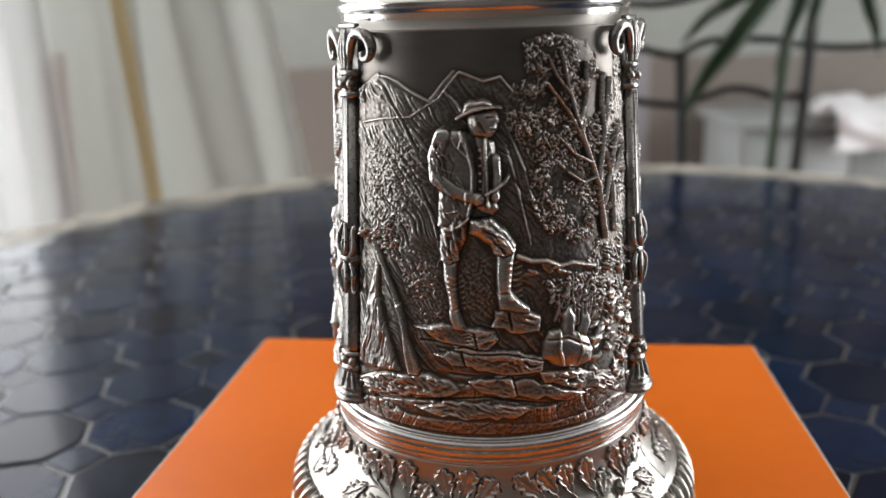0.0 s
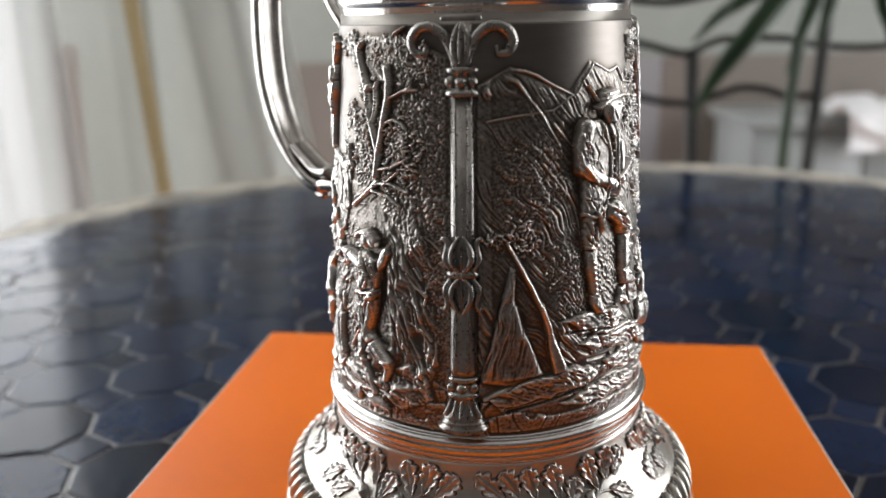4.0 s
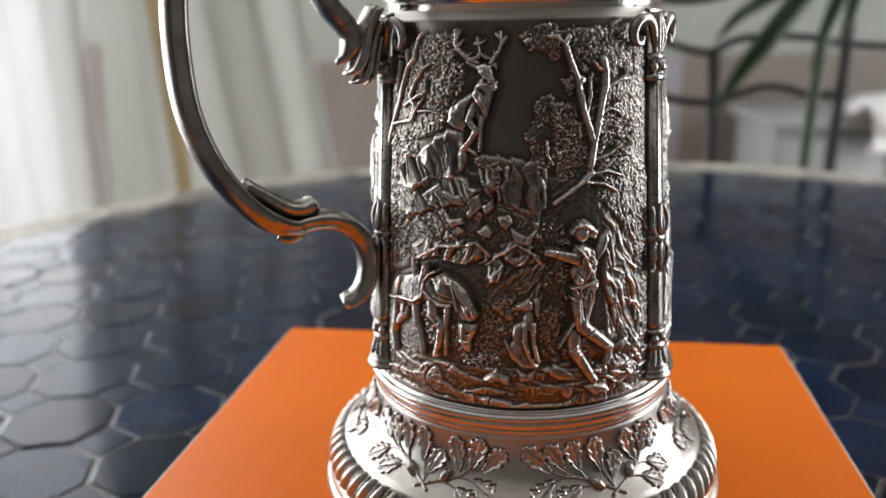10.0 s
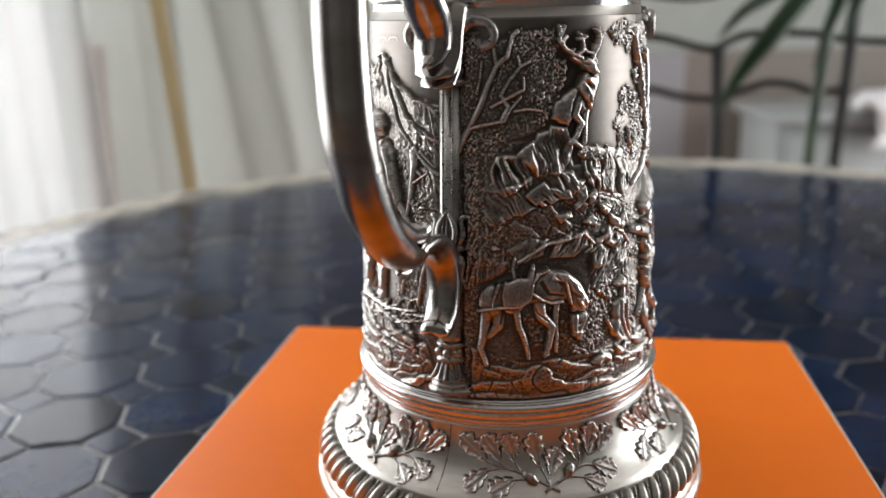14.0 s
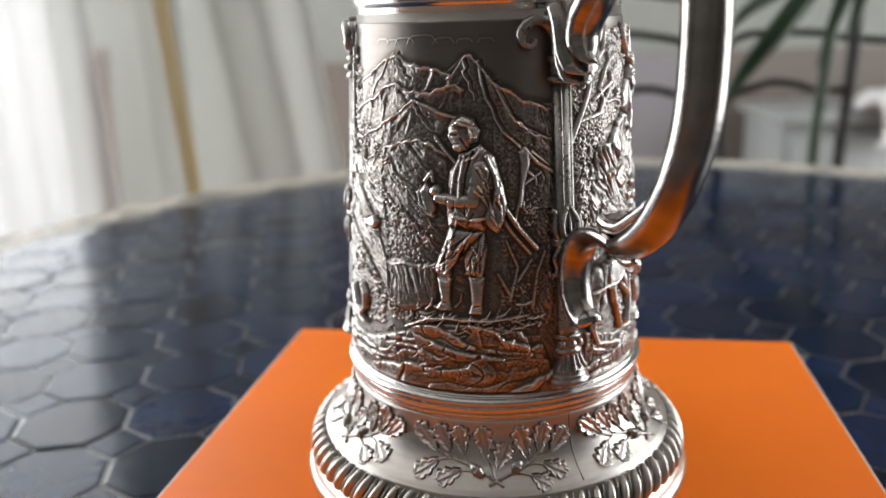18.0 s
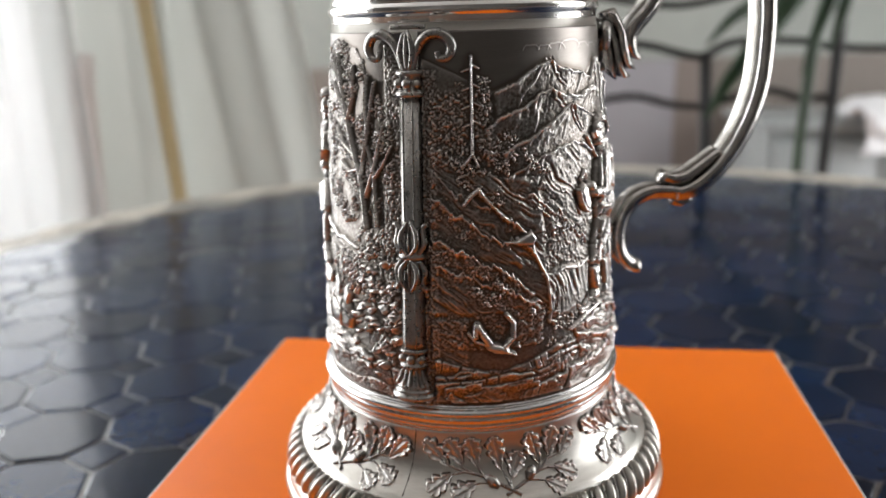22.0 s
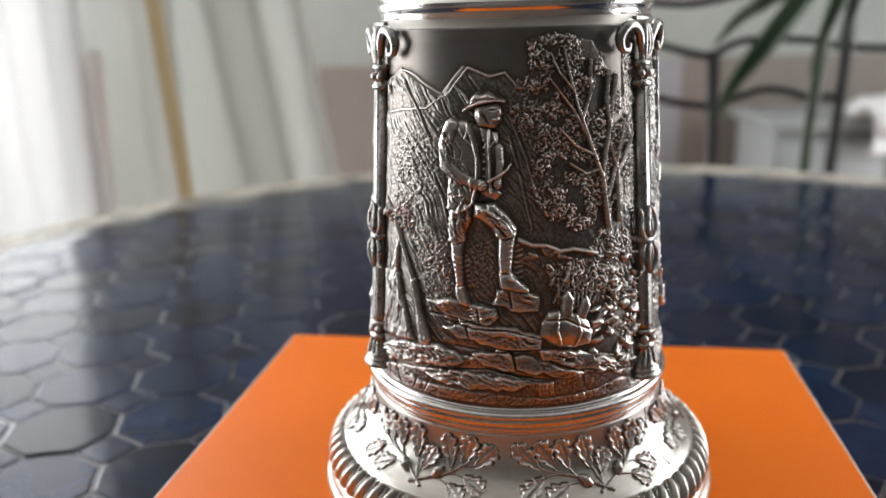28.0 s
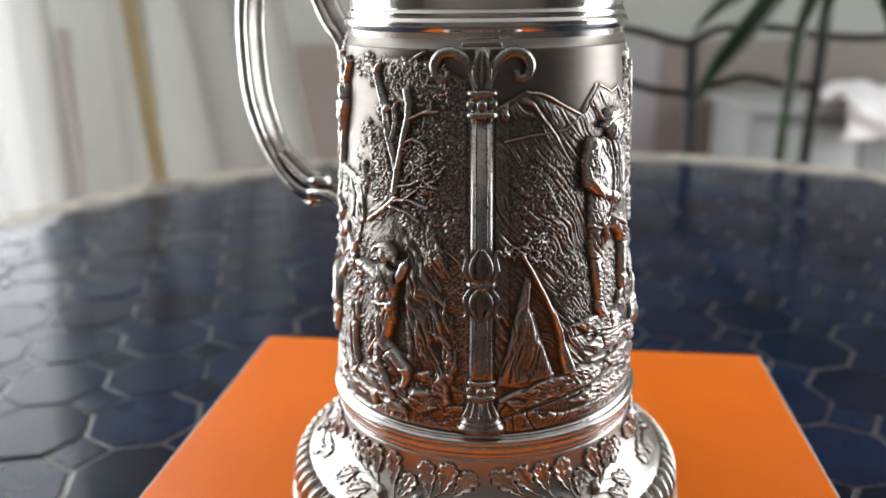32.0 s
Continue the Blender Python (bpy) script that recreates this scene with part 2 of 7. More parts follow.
def tube(name, path, radii, n=10, up=(0, 0, 1), flat=1.0, section=None):
    """Sweep a section along a path. radii: one or as many as points; flat: width across to thickness; section: offsets (k, 2)."""
    path = np.array(path, float)
    radii = np.broadcast_to(np.array(radii, float), (len(path),))
    tang = np.gradient(path, axis=0)
    tang /= np.linalg.norm(tang, axis=1)[:, None] + 1e-12
    side = np.cross(tang, np.array(up, float))
    side /= np.linalg.norm(side, axis=1)[:, None] + 1e-12
    nor = np.cross(side, tang)
    if section is None:
        a = np.linspace(0, 2 * np.pi, n, endpoint=False)
        section = np.stack([np.cos(a) * flat, np.sin(a)], -1)
    sec = np.array(section)
    pts = path[:, None] + radii[:, None, None] * (sec[None, :, :1] * side[:, None] + sec[None, :, 1:] * nor[:, None])
    first, last = pts[:1].mean(1, keepdims=True).repeat(len(sec), 1), pts[-1:].mean(1, keepdims=True).repeat(len(sec), 1)
    return grid_mesh(name, np.concatenate([first, pts, last]), close_v=True)


def box_bm(sx, sy, sz, bevel=0.0, at=(0, 0, 0), bm=None, segs=2):
    own = bmesh.new()
    bmesh.ops.create_cube(own, size=1.0, matrix=Matrix.Translation(at) @ Matrix.Diagonal((sx, sy, sz, 1)))
    if bevel:
        bmesh.ops.bevel(own, geom=own.edges[:], offset=bevel, segments=segs, affect="EDGES", profile=0.5)
    if bm is None:
        return own
    me = bpy.data.meshes.new("scratch")
    own.to_mesh(me)
    own.free()
    bm.from_mesh(me)
    bpy.data.meshes.remove(me)
    return bm


# ---- room ----
def wall(name, x0, y0, z0, x1, y1, z1, mat, label):
    bm = box_bm(x1 - x0, y1 - y0, z1 - z0, 0, ((x0 + x1) / 2, (y0 + y1) / 2, (z0 + z1) / 2))
    return tagged(part(name, bm, mat, None, "", False), label, "wall", kind="structure")


tagged(wall("floor", -2.6, -1.75, -0.1, 2.6, 2.6, 0.0, FLOOR, "terracotta coloured floor of the room"), "", "floor")
tagged(wall("ceiling", -2.6, -1.75, 2.6, 2.6, 2.6, 2.7, CEILING, "white painted ceiling of the room"), "", "ceiling")
wall("wall_north_low", -0.95, 2.45, 0.0, 2.45, 2.6, 0.815, WALL, "beige plaster of the lower back wall")
wall("wall_north_high", -0.95, 2.453, 0.815, 2.45, 2.6, 1.12, WALL_UP, "grey-white plaster of the upper back wall")
for name, x0, x1, mat, label in (("trim_pale", 0.40, 0.615, WALL_PALE, "pale lilac-grey upright panel of the back wall"), ("trim_brown", 0.617, 0.71, WALL_BROWN, "brownish upright strip of the back wall")):
    tagged(wall(name, x0, 2.435, 0.0, x1, 2.449, 0.812, mat, label), "", "trim")
# unseen strip, darker than the wall below so the tiles reflect less
wall("wall_north_top", -0.95, 2.453, 1.12, 2.45, 2.6, 2.6, WALL_TOP, "unseen taupe top of the back wall, darkened to dim reflections")
wall("wall_north_sill", -2.45, 2.45, 0.0, -0.95, 2.6, 0.15, WALL_UP, "pale plaster below the north window")
wall("wall_north_head", -2.45, 2.45, 2.45, -0.95, 2.6, 2.6, WALL_UP, "pale plaster above the north window")
# added out of view, near and dark, to shape the tankard's reflections
wall("wall_south", -2.6, -1.75, 0.0, 2.6, -1.6, 2.6, ROOM, "unseen dark grey-brown wall, added to darken reflections")
wall("wall_west_low", -2.6, -1.6, 0.0, -2.45, 2.6, 0.05, WALL_UP, "pale sill below the west window")
wall("wall_west_high", -2.6, -1.6, 2.4, -2.45, 2.6, 2.6, WALL_UP, "pale plaster above the west window")
wall("wall_west_south", -2.6, -1.6, 0.05, -2.45, 0.1, 2.4, ROOM, "unseen dark grey-brown wall added beside the west window")
wall("wall_west_north", -2.6, 2.3, 0.05, -2.45, 2.6, 2.4, WALL_UP, "pale plaster beside the west window")
wall("wall_east_low", 2.45, -1.6, 0.0, 2.6, 2.6, 0.05, WALL_UP, "pale sill below the garden window")
wall("wall_east_high", 2.45, -1.6, 2.4, 2.6, 2.6, 2.6, WALL_UP, "pale plaster above the garden window")
wall("wall_east_south", 2.45, -1.6, 0.05, 2.6, 0.1, 2.4, ROOM, "unseen dark grey-brown wall added beside the garden window")
wall("wall_east_north", 2.45, 1.6, 0.05, 2.6, 2.6, 2.4, WALL_UP, "pale plaster beside the garden window")


def daylight(name, x, y, z, w, h, turn, label):
    """Bright hazy distance outside a window."""
    bm = box_bm(w, 0.01, h)
    ob = tagged(part(name, bm, GLOW, None, "", False), label, "backdrop", kind="structure")
    ob.matrix_basis = pose(x, y, z, 0, 0, turn)


GLOW, glow_tree, glow_p = material("hazy_daylight")
glow_p.inputs["Base Color"].default_value = (0.8, 0.8, 0.8, 1)
glow_p.inputs["Emission Color"].default_value = (0.97, 0.99, 1.0, 1)
glow_p.inputs["Emission Strength"].default_value = 0.75
daylight("backdrop_north", -1.9, 3.2, 1.3, 3.6, 3.4, 0, "bright hazy daylight outside the north window")
daylight("backdrop_west", -3.2, 1.3, 1.3, 3.4, 3.4, 90, "bright hazy daylight outside the west window")
daylight("backdrop_east", 3.2, 0.6, 1.3, 3.8, 3.4, 90, "bright hazy daylight outside the garden window")

# ---- table ----
TX, TY, TR = 0.0898, 0.5074, 0.5643
table = tagged(new("round_table"), "round table with dark blue octagonal tiles and pale stone rim", "table")
table.location = (TX, TY, 0)
top = link("tabletop", lathe("tabletop", [(0, 716), (600, 716), (612, 719), (616, 726), (616, 742), (613, 746), (600, 749.6), (0, 749.6)], 128), GROUT, table, "slab of pale grout under the tiles")
for k in range(4):
    a = radians(45 + 90 * k)
    path = smooth_path([(0.42 * math.cos(a), 0.42 * math.sin(a), 0.716), (0.36 * math.cos(a), 0.36 * math.sin(a), 0.4), (0.40 * math.cos(a), 0.40 * math.sin(a), 0.0)], 14)
    link("leg", tube("leg", path, 0.016, 8, (math.cos(a), math.sin(a), 0.01)), IRON, table, "black iron leg")

PITCH, TURN, GAP = 0.0541, radians(12.0), 0.0020
# one octagon lies at this place on the table
OX, OY = -0.1686 - TX, 0.4385 - TY


def prism(outline, z0, z1, bevel, rng_tilt=0.0):
    """A flat piece with a rounded upper edge."""
    bm = bmesh.new()
    rings = []
    for scale, z in ((1.0, z0), (1.0, z1 - bevel), (1.0 - bevel * 0.4 / 0.02, z1 - bevel * 0.25), (1.0 - bevel / 0.02, z1)):
        rings.append([bm.verts.new((x * scale, y * scale, z)) for x, y in outline])
    n = len(outline)
    for a, b in zip(rings, rings[1:]):
        for i in range(n):
            bm.faces.new((a[i], a[(i + 1) % n], b[(i + 1) % n], b[i]))
    bm.faces.new(rings[-1])
    return bm


OCT_R = (PITCH - GAP) / 2 / math.cos(math.pi / 8)
octagon = [(OCT_R * math.cos(math.pi / 8 + k * math.pi / 4), OCT_R * math.sin(math.pi / 8 + k * math.pi / 4)) for k in range(8)]
SQ_R = PITCH * 0.2929 - GAP * 0.72
square = [(SQ_R * math.cos(k * math.pi / 2), SQ_R * math.sin(k * math.pi / 2)) for k in range(4)]


def piece_mesh(name, outline, z0, z1, bevel, mat):
    bm = prism(outline, z0, z1, bevel)
    bmesh.ops.recalc_face_normals(bm, faces=bm.faces[:])
    me = bpy.data.meshes.new(name)
    bm.to_mesh(me)
    bm.free()
    me.materials.append(mat)
    return me


def lay_tiles():
    """The octagons and the small squares between them, as far as the rim; those under the box are left out."""
    rng = random.Random(4)
    meshes = (piece_mesh("octagon_tile", octagon, 0.7476, 0.7504, 0.0006, TILE), piece_mesh("square_tile", square, 0.7476, 0.7503, 0.0006, TILE))
    c, s = math.cos(TURN), math.sin(TURN)
    for i in range(-22, 23):
        for j in range(-22, 23):
            for kind, me in enumerate(meshes):
                u, v = (i + 0.5 * kind) * PITCH, (j + 0.5 * kind) * PITCH
                x, y = OX + c * u - s * v, OY + s * u + c * v
                if math.hypot(x, y) > TR - (0.024 if kind == 0 else 0.014) or y < -0.42:
                    continue
                ob = new("tile", me)
                ob.parent = table
                ob.matrix_basis = pose(x, y, 0.75, rng.gauss(0, 0.35), rng.gauss(0, 0.35), math.degrees(TURN) + rng.gauss(0, 0.8)) @ Matrix.Translation((rng.gauss(0, 0.0003), rng.gauss(0, 0.0003), -0.75 + rng.gauss(0, 0.00025)))


def lay_rim():
    rng = random.Random(9)
    for row in range(3):
        n = 150
        meshes = []
        for k in range(4):
            w, d = 0.0105 + 0.001 * k, 0.0065
            meshes.append(piece_mesh("rim_stone", [(-d, -w), (d, -w * 0.92), (d * 0.95, w), (-d, w * 0.95)], 0.7476, 0.7500, 0.0007, STONE))
        for k in range(n):
            a = 2 * math.pi * (k + 0.5 * (row % 2)) / n
            if not (0.05 < a < math.pi * 1.02):
                continue
            r = TR + 0.0085 + 0.0148 * row
            ob = new("rim_stone", meshes[rng.randrange(4)])
            ob.parent = table
            ob.matrix_basis = pose(r * math.cos(a), r * math.sin(a), rng.gauss(0, 0.0003), 0, 0, math.degrees(a) + rng.gauss(0, 1.5))


# ---- orange box ----
def orange_box():
    box = tagged(new("orange_box"), "flat orange card box lying on the tiled table", "box")
    bx, by, yaw = -0.0909, 0.3923, -6.91
    W, D, Hh = 0.2381, 0.272, Z_BOX - 0.7506
    box.matrix_basis = pose(bx, by, 0.7506, 0, 0, yaw)
    part("tray", box_bm(W - 0.004, D - 0.004, 0.012, 0.0008, (W / 2, -D / 2, 0.006)), ORANGE, box, "orange tray of the box")
    lid = part("lid", box_bm(W, D, Hh - 0.012, 0.0007, (W / 2, -D / 2, 0.012 + (Hh - 0.012) / 2)), ORANGE, box, "orange lid with pale worn edges")
    for x in (0.0, W):
        part("edge", box_bm(0.0012, D - 0.002, 0.0012, 0.0004, (x, -D / 2, Hh - 0.0009)), CARD_EDGE, lid, "pale worn card edge")
    return box


orange_box()


# ---- tankard ----
def body_r(z):
    """Radius of the tapering wall, mm, at z mm above the foot."""
    return 47.5 - (z - 44.4) * 0.0578


PHI_A, PHI_B, PHI_H = 0.0, 120.6, 240.0
tankard = tagged(new("tankard"), "pewter tankard with hunting scenes in relief on an orange box", "tankard")


class Relief:
    """A height field on the wall between two columns; places are degrees round the tankard and millimetres of height."""

    def __init__(self, a0, a1, z0, z1, seed):
        self.a0, self.a1 = a0, a1
        self.a = np.linspace(a0, a1, int((a1 - a0) / 0.23) + 1)
        self.z = np.linspace(z0, z1, int((z1 - z0) / 0.2) + 1)
        self.S, self.Z = np.meshgrid(self.a * 0.8, self.z, indexing="ij")
        self.H = np.zeros_like(self.S)
        self.rng = np.random.RandomState(seed)
        self.table = self.rng.normal(0, 0.75, (97, 97))

    def win(self, s0, s1, z0, z1):
        sa, za = self.a * 0.8, self.z
        i0, i1 = np.searchsorted(sa, (s0, s1))
        j0, j1 = np.searchsorted(za, (z0, z1))
        return slice(max(i0 - 1, 0), i1 + 1), slice(max(j0 - 1, 0), j1 + 1)

    def put(self, w, h, add=False):
        self.H[w] = self.H[w] + h if add else np.maximum(self.H[w], h)

    def ridge(self, pts, w, h, w1=None, base=0.0, sharp=2.0):
        """A rounded strand along points (deg, mm), w mm to each side at its start and w1 at its end."""
        w1 = w if w1 is None else w1
        n = len(pts) - 1
        for k in range(n):
            (a, za), (b, zb) = pts[k], pts[k + 1]
            sa, sb = a * 0.8, b * 0.8
            ws, we = w + (w1 - w) * k / n, w + (w1 - w) * (k + 1) / n
            m = max(ws, we)
            wi = self.win(min(sa, sb) - m, max(sa, sb) + m, min(za, zb) - m, max(za, zb) + m)
            S, Z = self.S[wi], self.Z[wi]
            if S.size == 0:
                continue
            dx, dz = sb - sa, zb - za
            t = np.clip(((S - sa) * dx + (Z - za) * dz) / (dx * dx + dz * dz + 1e-9), 0, 1)
            d = np.hypot(S - sa - t * dx, Z - za - t * dz) / (ws + (we - ws) * t)
            hh = np.where(d < 1, base + h * np.clip(1 - d ** sharp, 0, 1) ** 0.5, 0)
            self.put(wi, hh)

    def blob(self, a, z, ra, rz, h, rot=0.0, base=0.0, power=0.5):
        s, c, sn, m = a * 0.8, math.cos(radians(rot)), math.sin(radians(rot)), max(ra, rz)
        wi = self.win(s - m, s + m, z - m, z + m)
        S, Z = self.S[wi] - s, self.Z[wi] - z
        u, v = (S * c + Z * sn) / ra, (-S * sn + Z * c) / rz
        d = u * u + v * v
        self.put(wi, np.where(d < 1, base + h * np.clip(1 - d, 0, 1) ** power, 0))

    def inside(self, pts, soft=1.0):
        """0..1 mask of a polygon, rising over soft mm from its edge."""
        P = [(a * 0.8, z) for a, z in pts]
        s, z = [p[0] for p in P], [p[1] for p in P]
        wi = self.win(min(s), max(s), min(z), max(z))
        S, Z = self.S[wi], self.Z[wi]
        inn = np.zeros(S.shape, bool)
        dist = np.full(S.shape, 99.0)
        for (x0, y0), (x1, y1) in zip(P, P[1:] + P[:1]):
            cross = ((y0 > Z) != (y1 > Z)) & (S < (x1 - x0) * (Z - y0) / (y1 - y0 + 1e-9) + x0)
            inn ^= cross
            dx, dy = x1 - x0, y1 - y0
            t = np.clip(((S - x0) * dx + (Z - y0) * dy) / (dx * dx + dy * dy + 1e-9), 0, 1)
            dist = np.minimum(dist, np.hypot(S - x0 - t * dx, Z - y0 - t * dy))
        return wi, np.where(inn, np.clip(dist / soft, 0, 1), 0)

    def plate(self, pts, h, soft=1.2, base=0.0):
        """A raised shape with rounded edges."""
        wi, m = self.inside(pts, soft)
        self.put(wi, np.where(m > 0, base + h * np.sqrt(np.clip(1 - (1 - m) ** 2, 0, 1)), 0))

    def jag(self, pts, amp=0.5, step=1.6):
        """The same outline, broken and uneven."""
        out = []
        for (a, z), (b, y) in zip(pts, pts[1:] + pts[:1]):
            n = max(1, int(math.hypot((b - a) * 0.8, y - z) / step))
            for k in range(n):
                t = k / n
                out.append((a + (b - a) * t + self.rng.normal(0, amp), z + (y - z) * t + self.rng.normal(0, amp * 0.7)))
        return out

    def spots(self, pts, n):
        s0, s1 = min(p[0] for p in pts), max(p[0] for p in pts)
        z0, z1 = min(p[1] for p in pts), max(p[1] for p in pts)
        out = []
        P = list(zip(pts, pts[1:] + pts[:1]))
        while len(out) < n:
            a, z = self.rng.uniform(s0, s1), self.rng.uniform(z0, z1)
            odd = False
            for (x0, y0), (x1, y1) in P:
                if (y0 > z) != (y1 > z) and a < (x1 - x0) * (z - y0) / (y1 - y0) + x0:
                    odd = not odd
            if odd:
                out.append((a, z))
        return out

    def foliage(self, pts, n, size=1.1, h=1.1, base=0.2, gaps=0.0):
        """Many small pointed leaves at all angles in clumps; gaps: how much bare ground is left between the clumps."""
        r = self.rng
        j = 0.5 * size
        for low in (True, False):
            for a, z in self.spots(pts, int(n * (1.3 if low else 1.0))):
                lump = float(0.75 + 0.6 * self.noise(np.float64(a / 4.2), np.float64(z / 3.2)) + 0.25 * self.noise(np.float64(a / 1.7 + 40), np.float64(z / 1.5)))
                if lump < gaps:
                    continue
                lump = min(max(lump, 0.25), 1.4)
                k = size * r.uniform(0.45, 0.75 if low else 1.0)
                hh = h * lump * (r.uniform(0.2, 0.5) if low else r.uniform(0.45, 1.0))
                self.blob(a + r.normal(0, j), z + r.normal(0, j), k, k * r.uniform(0.28, 0.5), hh, r.uniform(0, 180), base * lump * (0.6 if low else 1.0), 0.65)

    def crease(self, pts, w, h, w1=None):
        """Adds to (or, if h is below nothing, takes from) what is there: seams, folds, veins."""
        w1 = w if w1 is None else w1
        n = len(pts) - 1
        m = max(w, w1)
        s, z = [p[0] * 0.8 for p in pts], [p[1] for p in pts]
        wi = self.win(min(s) - m, max(s) + m, min(z) - m, max(z) + m)
        S, Z = self.S[wi], self.Z[wi]
        best = np.full(S.shape, 9.0)
        for k in range(n):
            dx, dz = s[k + 1] - s[k], z[k + 1] - z[k]
            t = np.clip(((S - s[k]) * dx + (Z - z[k]) * dz) / (dx * dx + dz * dz + 1e-9), 0, 1)
            ws = w + (w1 - w) * (k + t) / n
            best = np.minimum(best, np.hypot(S - s[k] - t * dx, Z - z[k] - t * dz) / ws)
        self.H[wi] += h * np.clip(1 - best ** 2, 0, 1)

    def folds(self, pts, n, angle, length, w=0.5, h=0.4, spread=12):
        r = self.rng
        for a, z in self.spots(pts, n):
            t, L = radians(angle + r.normal(0, spread)), length * r.uniform(0.5, 1.2) / 2
            ds, dz = L * math.cos(t) / 0.8, L * math.sin(t)
            self.crease([(a - ds, z - dz), (a + r.normal(0, 0.3), z + r.normal(0, 0.3)), (a + ds, z + dz)], w, h * r.choice((-1.0, 1.0)), w * 0.5)

    def strokes(self, pts, n, angle, length, w=0.3, h=0.35, spread=12, base=0.0):
        """Short engraved-looking strands that follow one direction."""
        r = self.rng
        for a, z in self.spots(pts, n):
            t, L = radians(angle + r.normal(0, spread)), length * r.uniform(0.5, 1.3) / 2
            ds, dz = L * math.cos(t) / 0.8, L * math.sin(t)
            self.ridge([(a - ds, z - dz), (a, z + r.normal(0, 0.15 * L)), (a + ds, z + dz)], w * r.uniform(0.6, 1.3), h * r.uniform(0.5, 1.2), w * 0.3, base)

    def cloud(self, mm, mm_z=None):
        """Smooth random values of about unit spread, with features mm wide and mm_z high."""
        H = self.H
        nx = max(3, int((self.S[-1, 0] - self.S[0, 0]) / mm) + 2)
        nz = max(3, int((self.Z[0, -1] - self.Z[0, 0]) / (mm_z or mm)) + 2)
        g = self.rng.normal(0, 1, (nx, nz))
        x, z = np.linspace(0, nx - 1.001, H.shape[0]), np.linspace(0, nz - 1.001, H.shape[1])
        i, k = x.astype(int), z.astype(int)
        u, v = (x - i)[:, None], (z - k)[None, :]
        u, v = u * u * (3 - 2 * u), v * v * (3 - 2 * v)
        a, b, c, d = g[np.ix_(i, k)], g[np.ix_(i + 1, k)], g[np.ix_(i, k + 1)], g[np.ix_(i + 1, k + 1)]
        return (a * (1 - u) + b * u) * (1 - v) + (c * (1 - u) + d * u) * v

    def ledges(self, pts, period=4.5, h=1.3, slope=0.0, base=0.3, warp=1.0, soft=1.2):
        """Layered rock: slabs with rough tops and sharp undercut lips, split across here and there."""
        wi, m = self.inside(pts, soft)
        S, Z = self.S[wi], self.Z[wi]
        w1, w2, w3, w4 = (self.cloud(*q)[wi] for q in ((13, 5.5), (2.4, 1.2), (16, 7), (7, 3.2)))
        f = (Z - slope * S + warp * (1.5 * w1 + 0.18 * w2)) / (period * 1.2)
        layer = np.floor(f)
        saw = f - layer
        along = S / (period * 2.2) + 1.3 * self.noise(layer * 5.3 + 2, S / 9) + 0.25 * w3
        split = np.abs(along - np.floor(along) - 0.5)
        step = (0.25 + 0.75 * saw ** 1.4) * np.clip((1 - saw) * 12, 0, 1)
        block = np.clip(0.72 + 0.5 * self.noise(np.floor(along) * 3.7, layer * 7.1) + 0.2 * w4, 0.15, 1.35)
        rough = 0.13 * self.noise(S / 0.8, Z / 0.5) + 0.10 * self.noise(S / 0.4 + 7, Z / 0.4)
        top = h * step * block * np.clip(split * 16, 0.3, 1) + rough * saw
        self.put(wi, np.where(m > 0, (base + np.clip(top, 0, 3)) * np.minimum(1, m * 1.6), 0))

    def rocks(self, pts, n, size=4.0, h=1.3, angle=0.0, base=0.3, flat=0.45):
        """Loose slabs: jagged tilted plates that overlap, with split faces."""
        r = self.rng
        rough = self.cloud(1.3, 0.9)
        for a, z in self.spots(pts, n):
            L, D, t = size * r.uniform(0.45, 1.3), size * flat * r.uniform(0.5, 1.3), radians(angle + r.normal(0, 14))
            out = []
            m = r.randint(5, 9)
            for k in range(m):
                q = 2 * math.pi * (k + r.uniform(-0.4, 0.4)) / m
                x, y = L * math.cos(q) * r.uniform(0.55, 1.25), D * math.sin(q) * r.uniform(0.45, 1.3)
                out.append((a + (x * math.cos(t) - y * math.sin(t)) / 0.8, z + x * math.sin(t) + y * math.cos(t)))
            wi, mask = self.inside(out, r.uniform(0.2, 0.6))
            if mask.size == 0:
                continue
            S, Z = self.S[wi] - a * 0.8, self.Z[wi] - z
            gx, gz = r.normal(0, 0.2), r.normal(0.16, 0.25)
            top = h * r.uniform(0.4, 0.95) * (0.7 + gx * S + gz * Z) + 0.13 * rough[wi]
            self.put(wi, np.where(mask > 0, base * r.uniform(0.2, 1.4) + np.clip(top, 0.03, 2.2) * mask, 0))

    def noise(self, u, v):
        """Smooth random values at any coordinates, one feature a unit."""
        g = self.table
        i, k = np.floor(u).astype(int), np.floor(v).astype(int)
        fu, fv = u - i, v - k
        fu, fv = fu * fu * (3 - 2 * fu), fv * fv * (3 - 2 * fv)
        i0, i1, k0, k1 = i % 97, (i + 1) % 97, k % 97, (k + 1) % 97
        return (g[i0, k0] * (1 - fu) + g[i1, k0] * fu) * (1 - fv) + (g[i0, k1] * (1 - fu) + g[i1, k1] * fu) * fv

    def hatch(self, pts, angle, w, length, amp, lift=0.0, soft=2.0):
        """Ground scored along one direction: long narrow grain, finer grain in it."""
        wi, m = self.inside(pts, soft)
        S, Z = self.S[wi], self.Z[wi]
        S, Z = S + 0.9 * self.noise(S / 5 + 9, Z / 5), Z + 0.9 * self.noise(S / 5, Z / 5 + 31)
        c, n = math.cos(radians(angle)), math.sin(radians(angle))
        u, v = S * c + Z * n, Z * c - S * n
        a = 1 - np.abs(self.noise(u / length, v / w))
